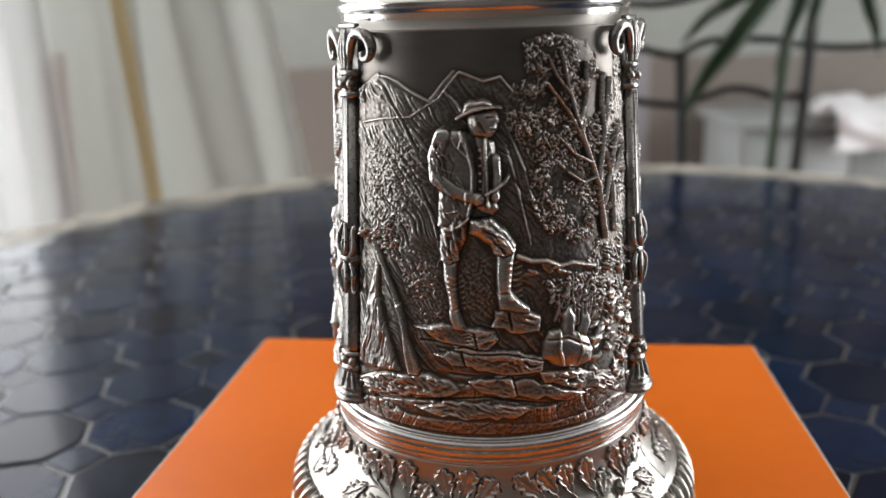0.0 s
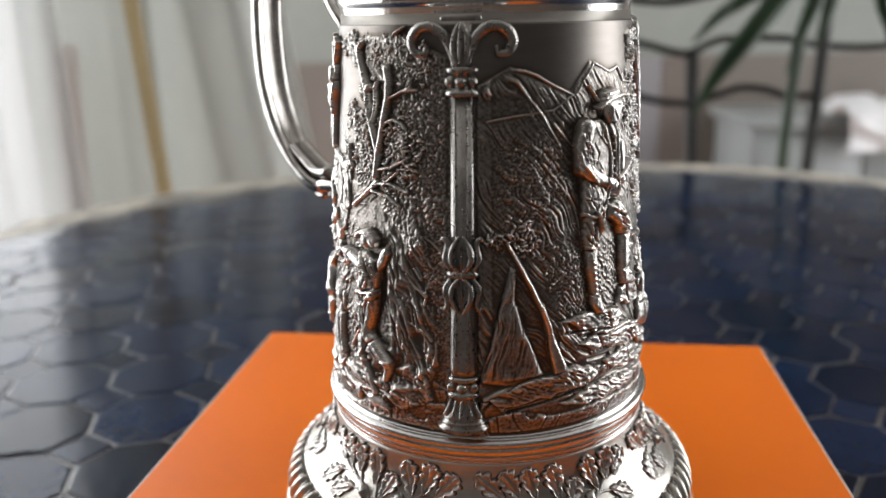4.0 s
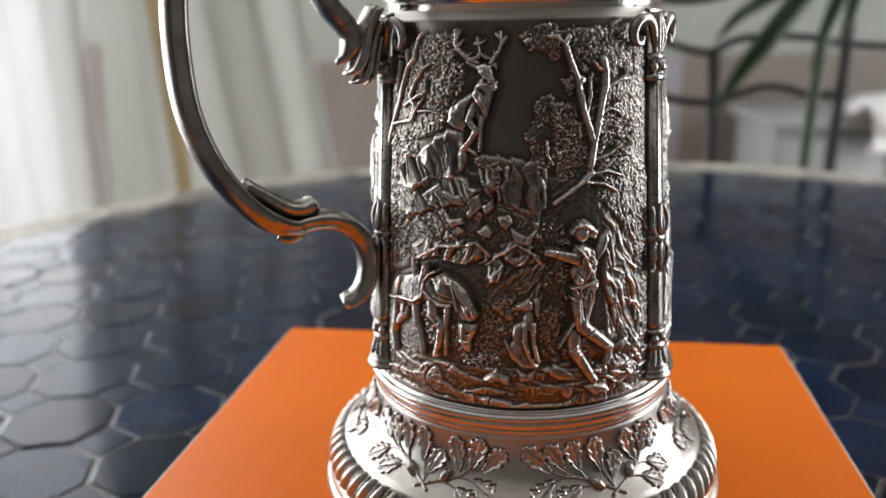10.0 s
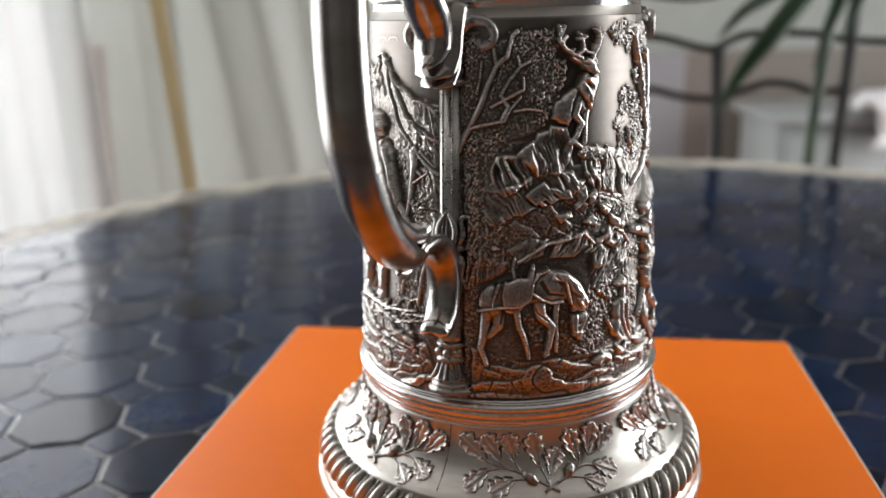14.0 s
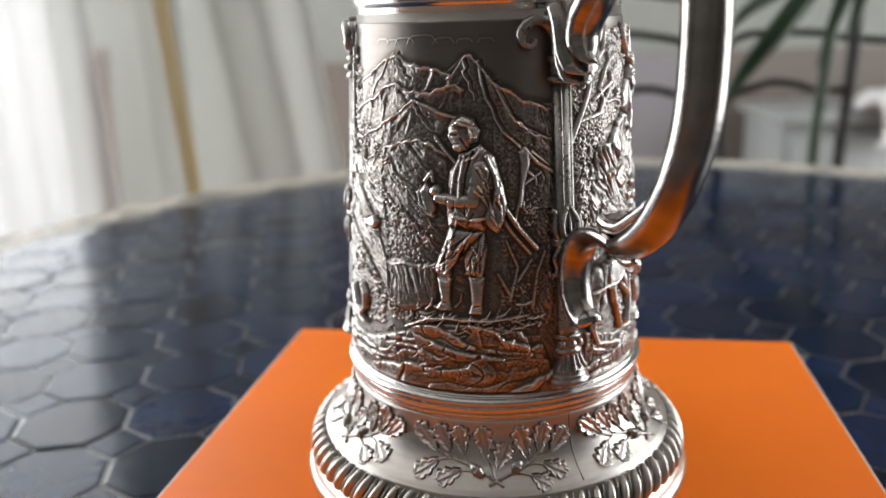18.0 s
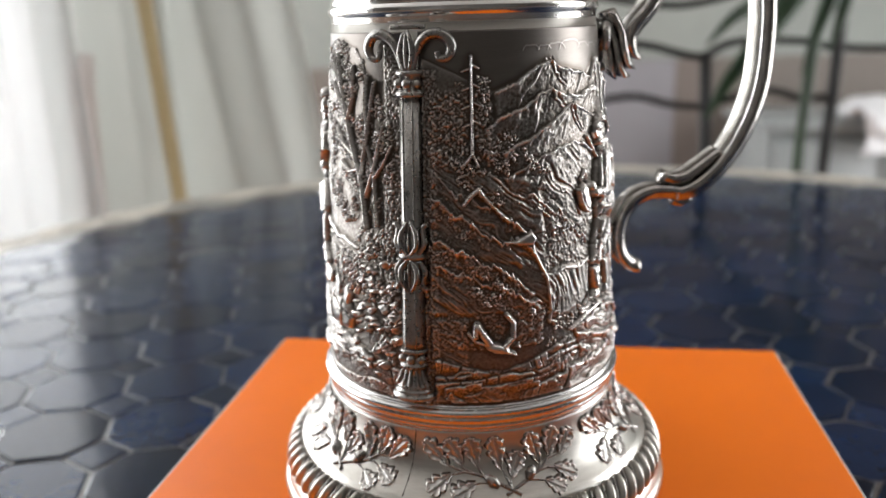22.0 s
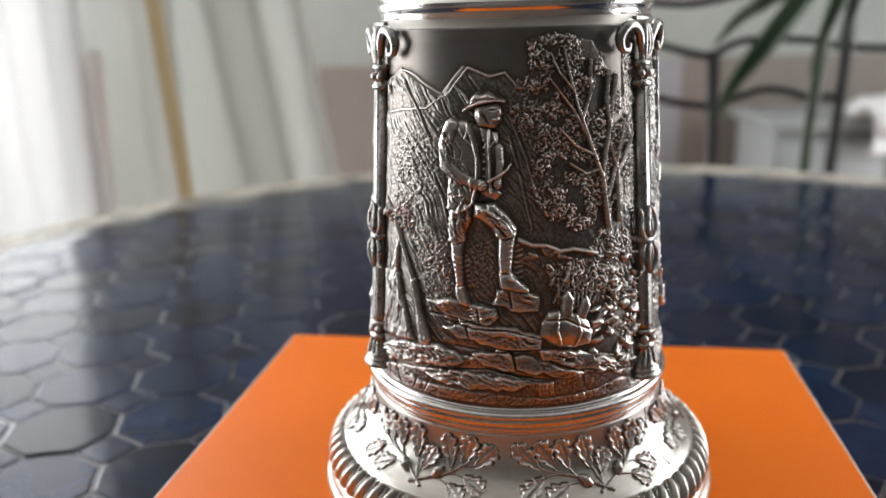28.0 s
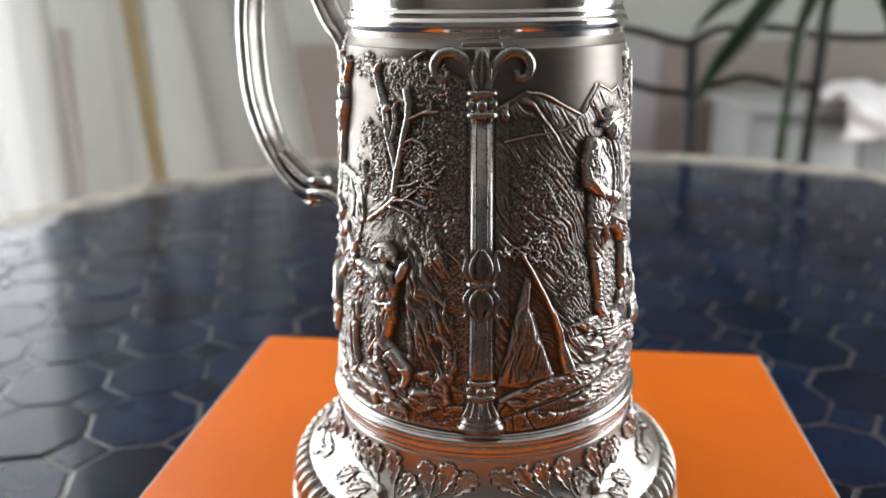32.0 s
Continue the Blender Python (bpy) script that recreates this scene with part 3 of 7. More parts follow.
        b = 1 - np.abs(self.noise(u / length * 2.3 + 40, v / w * 2.1 + 11))
        fade = np.clip(0.65 + 0.5 * self.noise(S / 6 + 3, Z / 6 + 7), 0.15, 1.3)
        self.H[wi] += m * (lift + amp * fade * (0.7 * a + 0.35 * b))

    def massif(self, crest, depth, h, base=0.3, spur=5.0, lean=0.5, rough=0.06, wobble=0.28):
        """A mountain face: a sharp crest line, spurs and gullies falling from it and dying away below."""
        s, z = [p[0] * 0.8 for p in crest], [p[1] for p in crest]
        wi = self.win(s[0], s[-1], min(z) - 3.2 * depth, max(z) + 1)
        S, Z = self.S[wi], self.Z[wi]
        zc = np.interp(S, s, z) + wobble * self.noise(S / 1.9, S * 0 + 5 + crest[0][0]) + 0.5 * wobble * self.noise(S / 0.7, S * 0 + 8)
        d = zc - Z
        dd = np.clip(d, 0, 99)
        warp = 1.6 * self.noise(S / 6, Z / 6) + 0.6 * self.noise(S / 2.2 + 17, Z / 2.2)
        k = 0.7 / spur
        tri = 1 - np.clip(np.abs(self.noise((S + lean * dd + 0.5 * warp) * k * 1.6, dd / depth * 0.8 + crest[0][1])) * 1.7, 0, 1)
        tri2 = 1 - np.clip(np.abs(self.noise((S + 0.4 * lean * dd + 0.7 * warp) * k * 4.0 + 7, dd / depth * 2.2 + crest[0][0])) * 1.6, 0, 1)
        ends = np.clip(np.minimum(S - s[0], s[-1] - S) / 2.0, 0, 1)
        fall = np.exp(-dd / depth)
        top = base + 0.8 * h * fall * (0.36 + 0.55 * tri + 0.07 * tri2 * np.clip(dd / 1.5, 0, 1)) + rough * (0.6 * self.noise(S / 0.9, Z / 0.9) + 0.5 * self.noise(S / 0.45 + 9, Z / 0.45)) * np.clip(dd, 0, 1)
        top += 0.35 * h * np.exp(-(dd / 0.7) ** 2)
        self.put(wi, np.where(d > 0, top * np.clip(d / 0.25, 0, 1) * ends, 0))

    def facets(self, pts, n, h, angle=0.0, stretch=2.0, base=0.3, crack=0.5, tilt=0.25, soft=0.8, round_off=0.0):
        """Split rock: slabs standing one behind the other along one direction, each broken off at its own height."""
        wi, m = self.inside(pts, soft)
        S, Z = self.S[wi], self.Z[wi]
        if S.size == 0:
            return
        P = [(a * 0.8, z) for a, z in pts]
        area = abs(sum(x0 * y1 - x1 * y0 for (x0, y0), (x1, y1) in zip(P, P[1:] + P[:1]))) / 2
        size = math.sqrt(area / n / stretch) * 1.15
        c, sn = math.cos(radians(angle)), math.sin(radians(angle))
        wu, wv = self.noise(S / 5.0, Z / 5.0), self.noise(S / 5.0 + 33, Z / 5.0)
        u, v = S * c + Z * sn + 0.8 * wu, Z * c - S * sn + 0.9 * wv + 0.15 * self.noise(S / 1.1, Z / 1.1)
        f = v / size + 0.8 * self.noise(u / (size * stretch * 2.5) + 3, v / (size * 2.5))
        layer = np.floor(f)
        saw = f - layer
        along = u / (size * stretch * 1.5) + 2.1 * self.noise(layer * 3.3 + 0.5, u * 0 + 2.5)
        cell = np.floor(along)
        block = np.clip(0.62 + 0.6 * self.noise(cell * 2.7 + 0.5, layer * 4.3 + 0.5) + tilt * (along - cell - 0.5), 0.1, 1.35)
        edge = np.clip((1 - saw) * 7, 0, 1) * np.clip(np.minimum(along - cell, 1 - along + cell) * 12, 0.35, 1)
        top = base + h * block * (0.35 + 0.65 * saw ** 1.2) * edge + 0.10 * self.noise(S / 0.6, Z / 0.6) + 0.07 * self.noise(S / 0.35, Z / 0.35 + 9)
        self.put(wi, np.where(m > 0, top * np.minimum(1, m * 1.5), 0))

    def stipple(self, pts, mm, amp, lift=0.0, soft=2.0):
        """Fine grainy leaves, too small to tell apart."""
        wi, m = self.inside(pts, soft)
        S, Z = self.S[wi], self.Z[wi]
        n = 0.7 * self.noise(S / mm, Z / mm) + 0.5 * self.noise(S / mm * 1.9 + 13, Z / mm * 1.9) + 0.35 * self.noise(S / 4, Z / 4 + 50)
        self.H[wi] += m * (lift + amp * np.clip(n + 0.35, -0.5, 2))

    def grain(self, amount, lo=0.15):
        """Fine cast unevenness over all but the plain sky."""
        m = np.clip((self.blurred(0.8) - lo) / 0.15, 0, 1)
        self.H += m * amount * (0.6 * self.cloud(0.55, 0.5) + 0.55 * self.cloud(1.1, 0.9) + 0.5 * self.cloud(2.4))

    def blurred(self, mm):
        out = self.H
        for ax, step in ((0, 0.184), (1, 0.2)):
            k = max(1, int(mm / step / 2))
            for _ in range(2):
                c = np.cumsum(np.pad(out, [(k + 1, k) if q == ax else (0, 0) for q in (0, 1)], mode="edge"), axis=ax)
                n = out.shape[ax]
                out = (np.take(c, range(2 * k + 1, 2 * k + 1 + n), ax) - np.take(c, range(0, n), ax)) / (2 * k + 1)
        return out

    def mesh(self, name, label):
        H = self.H
        for ax in (0, 1):
            H = 0.90 * H + 0.05 * (np.roll(H, 1, ax) + np.roll(H, -1, ax))
        self.H = np.clip(H, -0.3, 6)
        # height above surroundings: recess shade and ridge highlights put into the patina colour
        patina_shade = np.clip(0.16 + np.clip((self.H - self.blurred(2.6)) / 1.5, -0.12, 0.35) + np.clip((self.H - self.blurred(0.8)) / 0.45, -0.2, 0.45) + 0.07 * self.H, 0.02, 1)
        H = self.H
        edge = np.minimum(np.minimum(np.arange(H.shape[0])[:, None], np.arange(H.shape[0])[::-1, None]) / 3.0, np.minimum(np.arange(H.shape[1])[None, :], np.arange(H.shape[1])[None, ::-1]) / 3.0)
        k = np.clip(edge, 0, 1)
        Z = 58.9 + (self.Z - 59.0) * 0.985
        R = (body_r(Z) + H * k + 0.35 * k - 0.3 * (1 - k)) / 1000
        A = np.radians(self.S / 0.8 + 0.8)
        me = grid_mesh(name, np.stack([R * np.cos(A), R * np.sin(A), Z / 1000], -1))
        me.attributes.new("patina_shade", "FLOAT", "POINT").data.foreach_set("value", patina_shade.astype(np.float32).ravel())
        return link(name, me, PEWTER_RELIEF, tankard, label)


FOOT_Z = (17.9, 18.6, 19.3, 20.9, 22.9, 25.6, 28.8, 32.0, 34.8, 36.3)
FOOT_R = (59.7, 59.2, 58.2, 56.0, 53.7, 51.5, 50.0, 49.25, 48.9, 48.75)


def foot_r(z):
    return float(np.interp(z, FOOT_Z, FOOT_R))


def vessel():
    lo, hi = 44.0, 154.0
    link("body", lathe("body", [(44, 44), (body_r(lo), lo), (body_r(100), 100), (body_r(hi), hi), (37.4, 154), (37.4, 170)], 192), PEWTER_SATIN, tankard, "smooth dark pewter wall behind the reliefs")
    link("lower_ring", lathe("lower_ring", [(46, 36.2), (48.7, 36.3), (48.74, 36.9), (48.66, 37.0), (48.66, 37.1), (48.76, 37.2), (48.8, 38.2), (48.74, 38.3), (48.74, 38.4), (48.85, 38.5), (48.95, 39.6), (49.0, 40.6), (48.85, 40.8), (48.9, 41.0), (49.5, 41.2), (50.05, 41.6), (50.3, 42.2), (50.25, 42.9), (49.9, 43.4), (49.3, 43.7), (48.9, 43.8), (48.7, 44.0), (48.65, 44.4), (48.1, 44.8), (46, 45)], 192), PEWTER, tankard, "polished ring below the reliefs")
    link("upper_ring", lathe("upper_ring", [(40, 152.0), (40.9, 152.1), (41.1, 152.5), (41.1, 155.5), (41.4, 156.0), (42.0, 156.9), (42.1, 157.9), (41.7, 158.7), (41.1, 159.0), (41.0, 159.3), (41.1, 159.5), (41.15, 160.2), (40.95, 160.7), (40.6, 161.0), (40.5, 162), (40.4, 175), (40.2, 188), (39.8, 190), (39.0, 191), (37.8, 190), (37.6, 160), (37.6, 150)], 192), PEWTER_BRIGHT, tankard, "mirror-polished moulded rim")
    foot = link("foot", lathe("foot", [(0, 1), (60, 1), (62, 0), (65.8, 0), (66.8, 0.9), (67.1, 2.2), (66.7, 3.6), (66.0, 4.3), (65.7, 4.5), (65.6, 5.0), (65.2, 6.2), (64.5, 7.4), (64.0, 8.2), (63.4, 10), (62.4, 13), (60.6, 16.4), (60.1, 17.3), (60.0, 17.8), (59.6, 18.0), (59.2, 18.6), (58.2, 19.3), (56, 20.9), (53.7, 22.9), (51.5, 25.6), (50.0, 28.8), (49.25, 32), (48.9, 34.8), (48.8, 35.6), (48.75, 36.3), (46, 36.5)], 192), PEWTER_SATIN, tankard, "flared satin pewter foot")
    # gadroons round the foot, a thin dart between each two
    n = 74
    ring = np.array([(64.3, 8.0), (64.4, 10.0), (63.5, 12.6), (62.1, 15.0), (60.4, 17.0)])
    lean = np.array([0.0, 0.016, 0.034, 0.050, 0.062])
    for name, wide, deep, off in (("gadroon", 0.0021, 1.0, 0.0), ("dart", 0.0009, 0.7, math.pi / n)):
        path = smooth_path(np.c_[ring, lean + off], 12)
        P = np.stack([path[:, 0] / 1000 * np.cos(path[:, 2]), path[:, 0] / 1000 * np.sin(path[:, 2]), path[:, 1] / 1000], -1)
        rad = wide * np.sqrt(np.clip(np.sin(np.linspace(0.2, np.pi - 0.2, 12)), 0, 1))
        mesh = tube(name, P, rad, 8, (0.5, 0, 1), 0.72 * deep)
        mesh.materials.append(PEWTER_SATIN if name == "gadroon" else PEWTER_WORN)
        mesh.shade_smooth()
        for k in range(n):
            ob = new(name, mesh)
            ob.parent = foot
            ob.matrix_basis = pose(0, 0, 0, 0, 0, 360.0 * k / n)
    # soldered seams down the foot below two of the columns
    for phi in (120.6, 240.0):
        pts = [(math.radians(phi - 0.05 * (36 - z)), z) for z in (36.0, 33, 30, 27, 24.5, 22.5, 20.5, 19.0)]
        P = [(foot_r(z) / 1000 * math.cos(q), foot_r(z) / 1000 * math.sin(q), z / 1000) for q, z in pts]
        me = tube("seam", smooth_path(P, 24), np.array([0.00014 + 0.00012 * (i % 5 == 2) for i in range(24)]), 5, (0.01, 0.02, 1))
        me.attributes.new("patina_shade", "FLOAT", "POINT").data.foreach_set("value", np.zeros(len(me.vertices), np.float32))
        link("seam", me, PEWTER_RELIEF, foot, "dark soldered seam")
    return foot


foot = vessel()


def bent(bm, phi, lean=True):
    """Wrap a flat design (x across, y out, z up, mm) on to the wall at phi degrees."""
    for v in bm.verts:
        x, y, z = v.co
        r = body_r(z) + y + 1.1
        a = radians(phi) + x / body_r(z)
        v.co = (r * math.cos(a) / 1000, r * math.sin(a) / 1000, z / 1000)
    return bm


def mesh_into(bm, me):
    bm.from_mesh(me)
    bpy.data.meshes.remove(me)
    return bm


def strand(pts, radii, n=8, flat=1.0, steps=None):
    """A tube in the flat design plane, mm."""
    path = smooth_path(pts, steps or 6 * len(pts))
    rr = np.interp(np.linspace(0, 1, len(path)), np.linspace(0, 1, len(np.atleast_1d(radii))), np.atleast_1d(radii))
    return tube("strand", path, rr, n, (0, 1, 0.001), flat)


def turned(profile, n=20, depth=0.75):
    """A turned half-round shape on the wall: profile of (half width, z)."""
    pr = np.array(profile, float)
    a = np.linspace(0, 2 * np.pi, n, endpoint=False)
    pts = np.stack([pr[None, :, 0] * np.cos(a)[:, None], depth * pr[None, :, 0] * np.sin(a)[:, None], np.repeat(pr[None, :, 1], n, 0)], -1)
    return grid_mesh("turned", pts, close_u=True)


def column(phi):
    """One applied column: plinth, beads, shaft, knot of leaves, capital with two scrolls."""
    col = link("column", bm_mesh("column", bent(mesh_into(bmesh.new(), turned([(0, 62), (3.6, 62), (3.5, 64), (3.1, 90), (3.0, 135), (0, 135)], 24, 0.7)), phi)), PEWTER_WORN, tankard, "applied pewter column with plain shaft")
    bm = bmesh.new()
    for x in (-1.5, 1.5):
        mesh_into(bm, strand([(x, 2.05, 63), (x * 0.93, 1.95, 90), (x * 0.88, 1.85, 134)], 0.28, 5))
    part("fluting", bent(bm, phi), PEWTER_WORN, col)
    bm = mesh_into(bmesh.new(), turned([(0, 47.2), (6.4, 47.2), (6.7, 47.8), (6.4, 48.5), (5.6, 48.8), (5.9, 49.3), (5.6, 49.9), (4.9, 50.2), (5.4, 50.8), (5.0, 51.3), (4.2, 52.5), (3.6, 54.3), (3.3, 56.0), (4.1, 56.4), (4.3, 56.9), (4.0, 57.5), (3.2, 57.8), (3.2, 60.6), (4.1, 60.9), (4.2, 61.5), (3.9, 62.0), (0, 62.2)], 28, 0.72))
    part("plinth", bent(bm, phi), PEWTER_WORN, col, "flared plinth")
    for k in range(-2, 3):
        x = k * 1.75
        part("flute", bent(mesh_into(bmesh.new(), strand([(x * 1.25, 3.5 - abs(k) * 0.75, 51.4), (x * 0.98, 3.1 - abs(k) * 0.6, 53.5), (x * 0.8, 2.6 - abs(k) * 0.5, 55.8)], [0.75, 0.6, 0.5], 6)), phi), PEWTER_WORN, col)
    for z, rr, s in ((59.2, 1.4, 2.75), (138.0, 1.35, 2.55)):
        for k in (-1, 0, 1):
            bm = bmesh.new()
            bmesh.ops.create_uvsphere(bm, u_segments=10, v_segments=7, radius=rr, matrix=Matrix.Translation((k * s, 2.3 - abs(k) * 0.9, z)))
            part("bead", bent(bm, phi), PEWTER_WORN, col)
    bm = mesh_into(bmesh.new(), turned([(0, 134.2), (3.9, 134.4), (4.2, 135.1), (3.9, 135.9), (3.0, 136.2), (3.0, 139.8), (3.8, 140.1), (4.0, 140.8), (3.7, 141.5), (0, 141.8)], 28, 0.7))
    part("collar", bent(bm, phi), PEWTER_WORN, col, "beaded collar")
    # knot of leaves in the middle
    bm = mesh_into(bmesh.new(), turned([(0, 88.6), (3.9, 88.8), (4.3, 89.8), (3.9, 90.8), (0, 91)], 24, 0.75))
    part("knot_band", bent(bm, phi), PEWTER_WORN, col)
    for up in (1, -1):
        for k in (-1, 1):
            pts = [(k * 0.5, 2.6, 89.8 + up * 0.8), (k * 2.2, 3.0, 89.8 + up * 3.4), (k * 2.1, 2.9, 89.8 + up * 6.8), (k * 0.4, 2.4, 89.8 + up * 10.2)]
            part("leaf", bent(mesh_into(bmesh.new(), strand(pts, [0.5, 0.75, 0.75, 0.4], 7)), phi), PEWTER_WORN, col)
            pts = [(k * 2.6, 1.9, 89.8 + up * 1.0), (k * 4.0, 1.6, 89.8 + up * 4.0), (k * 3.5, 1.6, 89.8 + up * 7.6), (k * 4.3, 1.7, 89.8 + up * 9.4), (k * 5.0, 1.6, 89.8 + up * 8.8)]
            part("leaf", bent(mesh_into(bmesh.new(), strand(pts, [0.6, 0.95, 0.75, 0.6, 0.4], 7)), phi), PEWTER_WORN, col)
        part("leaf", bent(mesh_into(bmesh.new(), strand([(0, 2.4, 89.8 + up), (0, 2.9, 89.8 + up * 4), (0, 2.4, 89.8 + up * 9)], [0.3, 0.5, 0.25], 6)), phi), PEWTER_WORN, col)
    # capital
    for k in (-1, 1):
        pts = [(k * 1.4, 1.2, 141.6), (k * 2.0, 1.5, 144.5), (k * 3.6, 1.9, 148.6), (k * 6.4, 2.2, 151.0), (k * 9.6, 2.1, 150.6), (k * 11.6, 1.8, 147.8), (k * 10.8, 1.7, 145.0), (k * 8.6, 1.7, 144.6), (k * 8.0, 1.8, 146.4)]
        part("scroll", bent(mesh_into(bmesh.new(), strand(pts, [0.8, 1.0, 1.3, 1.5, 1.5, 1.4, 1.1, 0.9, 0.7], 8, 1.0, 40)), phi), PEWTER_WORN, col, "curled scroll of the capital")
    for k in (-1, 0, 1):
        pts = [(k * 0.7, 1.8, 141.6), (k * 1.7, 2.4, 146.0), (k * 0.9, 2.2, 150.4), (0, 1.6, 152.2)]
        part("bud", bent(mesh_into(bmesh.new(), strand(pts, [0.6, 0.85, 0.6, 0.25], 7)), phi), PEWTER_WORN, col)
    part("abacus", bent(box_bm(9.6, 1.7, 1.3, 0.35, (0, 0.9, 152.9)), phi), PEWTER_WORN, col, "flat cap of the column")
    return col


def bm_mesh(name, bm):
    bmesh.ops.recalc_face_normals(bm, faces=bm.faces[:])
    me = bpy.data.meshes.new(name)
    bm.to_mesh(me)
    bm.free()
    return me


for phi in (PHI_A, PHI_B, PHI_H):
    column(phi)


def handle():
    """The S-shaped handle, in the plane of one column."""
    a = radians(PHI_H)
    ca, sa = math.cos(a), math.sin(a)
    side = (-sa, ca, 0)

    def at(pts, n):
        p = smooth_path([(52 + (u - 52) * 0.98, v) for u, v in pts], n) / 1000
        p[:, 1] = 0.0589 + (p[:, 1] - 0.059) * 0.985
        return np.stack([p[:, 0] * ca, p[:, 0] * sa, p[:, 1]], -1)
    # flat outer face, ridged edges
    sec = [(-1, -0.55), (-0.72, -0.62), (-0.5, -0.42), (0, -0.5), (0.5, -0.42), (0.72, -0.62), (1, -0.55), (1.06, -0.2), (0.9, 0.25), (0.5, 0.62), (0, 0.74), (-0.5, 0.62), (-0.9, 0.25), (-1.06, -0.2)]
    sec = np.array(sec)

    def rubbed(name, me, mat, parent, label=""):
        """Bright along the edges, dark on the faces between, in streaks."""
        n = len(me.vertices) // len(shine) if len(me.vertices) % len(shine) == 0 else 0
        v = np.tile(shine, n) if n else np.full(len(me.vertices), 0.5)
        if n:
            v = v * np.repeat(np.clip(1 + 0.3 * np.sin(np.arange(n) * 1.7) * np.sin(np.arange(n) * 0.63 + 1), 0.5, 1.2), len(shine))
        me.attributes.new("patina_shade", "FLOAT", "POINT").data.foreach_set("value", np.clip(v, 0, 1).astype(np.float32))
        return link(name, me, mat, parent, label)
    shine = np.array([1, 1, 0.3, 0.22, 0.3, 1, 1, 0.7, 0.4, 0.35, 0.45, 0.35, 0.4, 0.7])
    arm = rubbed("handle", tube("handle", at([(47, 176), (54, 186), (68, 193), (84, 191), (96, 180), (101, 162), (101.9, 146), (100.6, 130), (95.6, 115.5), (87.8, 104), (79, 97), (72, 95)], 60), np.interp(np.linspace(0, 1, 60), [0, 0.6, 0.9, 1], [0.0052, 0.0058, 0.0056, 0.0045]), up=side, section=np.stack([sec[:, 1] * 0.9, sec[:, 0]], -1)), PEWTER_HANDLE, tankard, "curved pewter handle with ridged edges")
    rubbed("acanthus_tip", tube("acanthus_tip", at([(88, 109), (81.5, 104.4), (75.8, 100.9), (70.6, 100.2), (66.9, 101.8)], 24), np.concatenate([np.linspace(0.0040, 0.0046, 22), [0.0043, 0.0030]]), up=side, section=np.stack([sec[:, 1] * 0.85, sec[:, 0]], -1)), PEWTER_HANDLE, arm, "leaf tip that curls off the handle")
    rubbed("lower_scroll", tube("lower_scroll", at([(80, 98.6), (75.4, 95.2), (69.6, 96.2), (63, 96.2), (57.4, 93.8), (53.6, 88.6), (52.2, 81.6), (53.4, 75), (57, 70.8), (61.0, 70.2)], 54), np.interp(np.linspace(0, 1, 54), [0, 0.15, 0.5, 0.8, 0.96, 1], [0.0035, 0.0046, 0.0050, 0.0046, 0.0040, 0.0024]), up=side, section=np.stack([sec[:, 1] * 0.85, sec[:, 0]], -1)), PEWTER_HANDLE, arm, "S-scroll at the foot of the handle")
    rubbed("heel", tube("heel", at([(79, 92.6), (75.5, 91.6), (72, 93.2)], 10), np.linspace(0.0008, 0.0022, 10), up=side, flat=1.0), PEWTER_HANDLE, arm)
    # scrolled joint at the rim with overlapping leaf scales
    claw = rubbed("joint", tube("joint", at([(70, 180), (66, 168), (61, 158.5), (56.4, 153), (54.2, 148.4), (55.6, 144), (58.6, 141.6)], 40), np.interp(np.linspace(0, 1, 40), [0, 0.45, 0.75, 1], [0.0050, 0.0056, 0.0046, 0.0012]), up=side, section=np.stack([sec[:, 1] * 0.8, sec[:, 0]], -1)), PEWTER_HANDLE, arm, "scrolled joint at the rim")
    for k, (w, pts) in enumerate(((0.0066, [(47, 157), (50.2, 151), (51.6, 145), (53.4, 140.4), (56.8, 138.4)]), (0.0056, [(46.6, 153), (48.8, 147), (50, 141.4), (52, 137.2), (55, 136)]), (0.0044, [(46.2, 149), (47.4, 143), (48.4, 138.4), (50.4, 135)]))):
        rubbed("scale", tube("scale", at(pts, 22), np.interp(np.linspace(0, 1, 22), [0, 0.5, 0.8, 1], [w, w, w * 0.8, w * 0.16]), up=side, section=np.stack([sec[:, 1] * 0.42, sec[:, 0]], -1)), PEWTER_HANDLE, claw, "overlapping leaf scale")
    return arm


handle()


# ---- reliefs ----
def limb(r, pts, w, h, w1=None, base=0.6):
    r.ridge(pts, w, h, w1, base, 2.4)


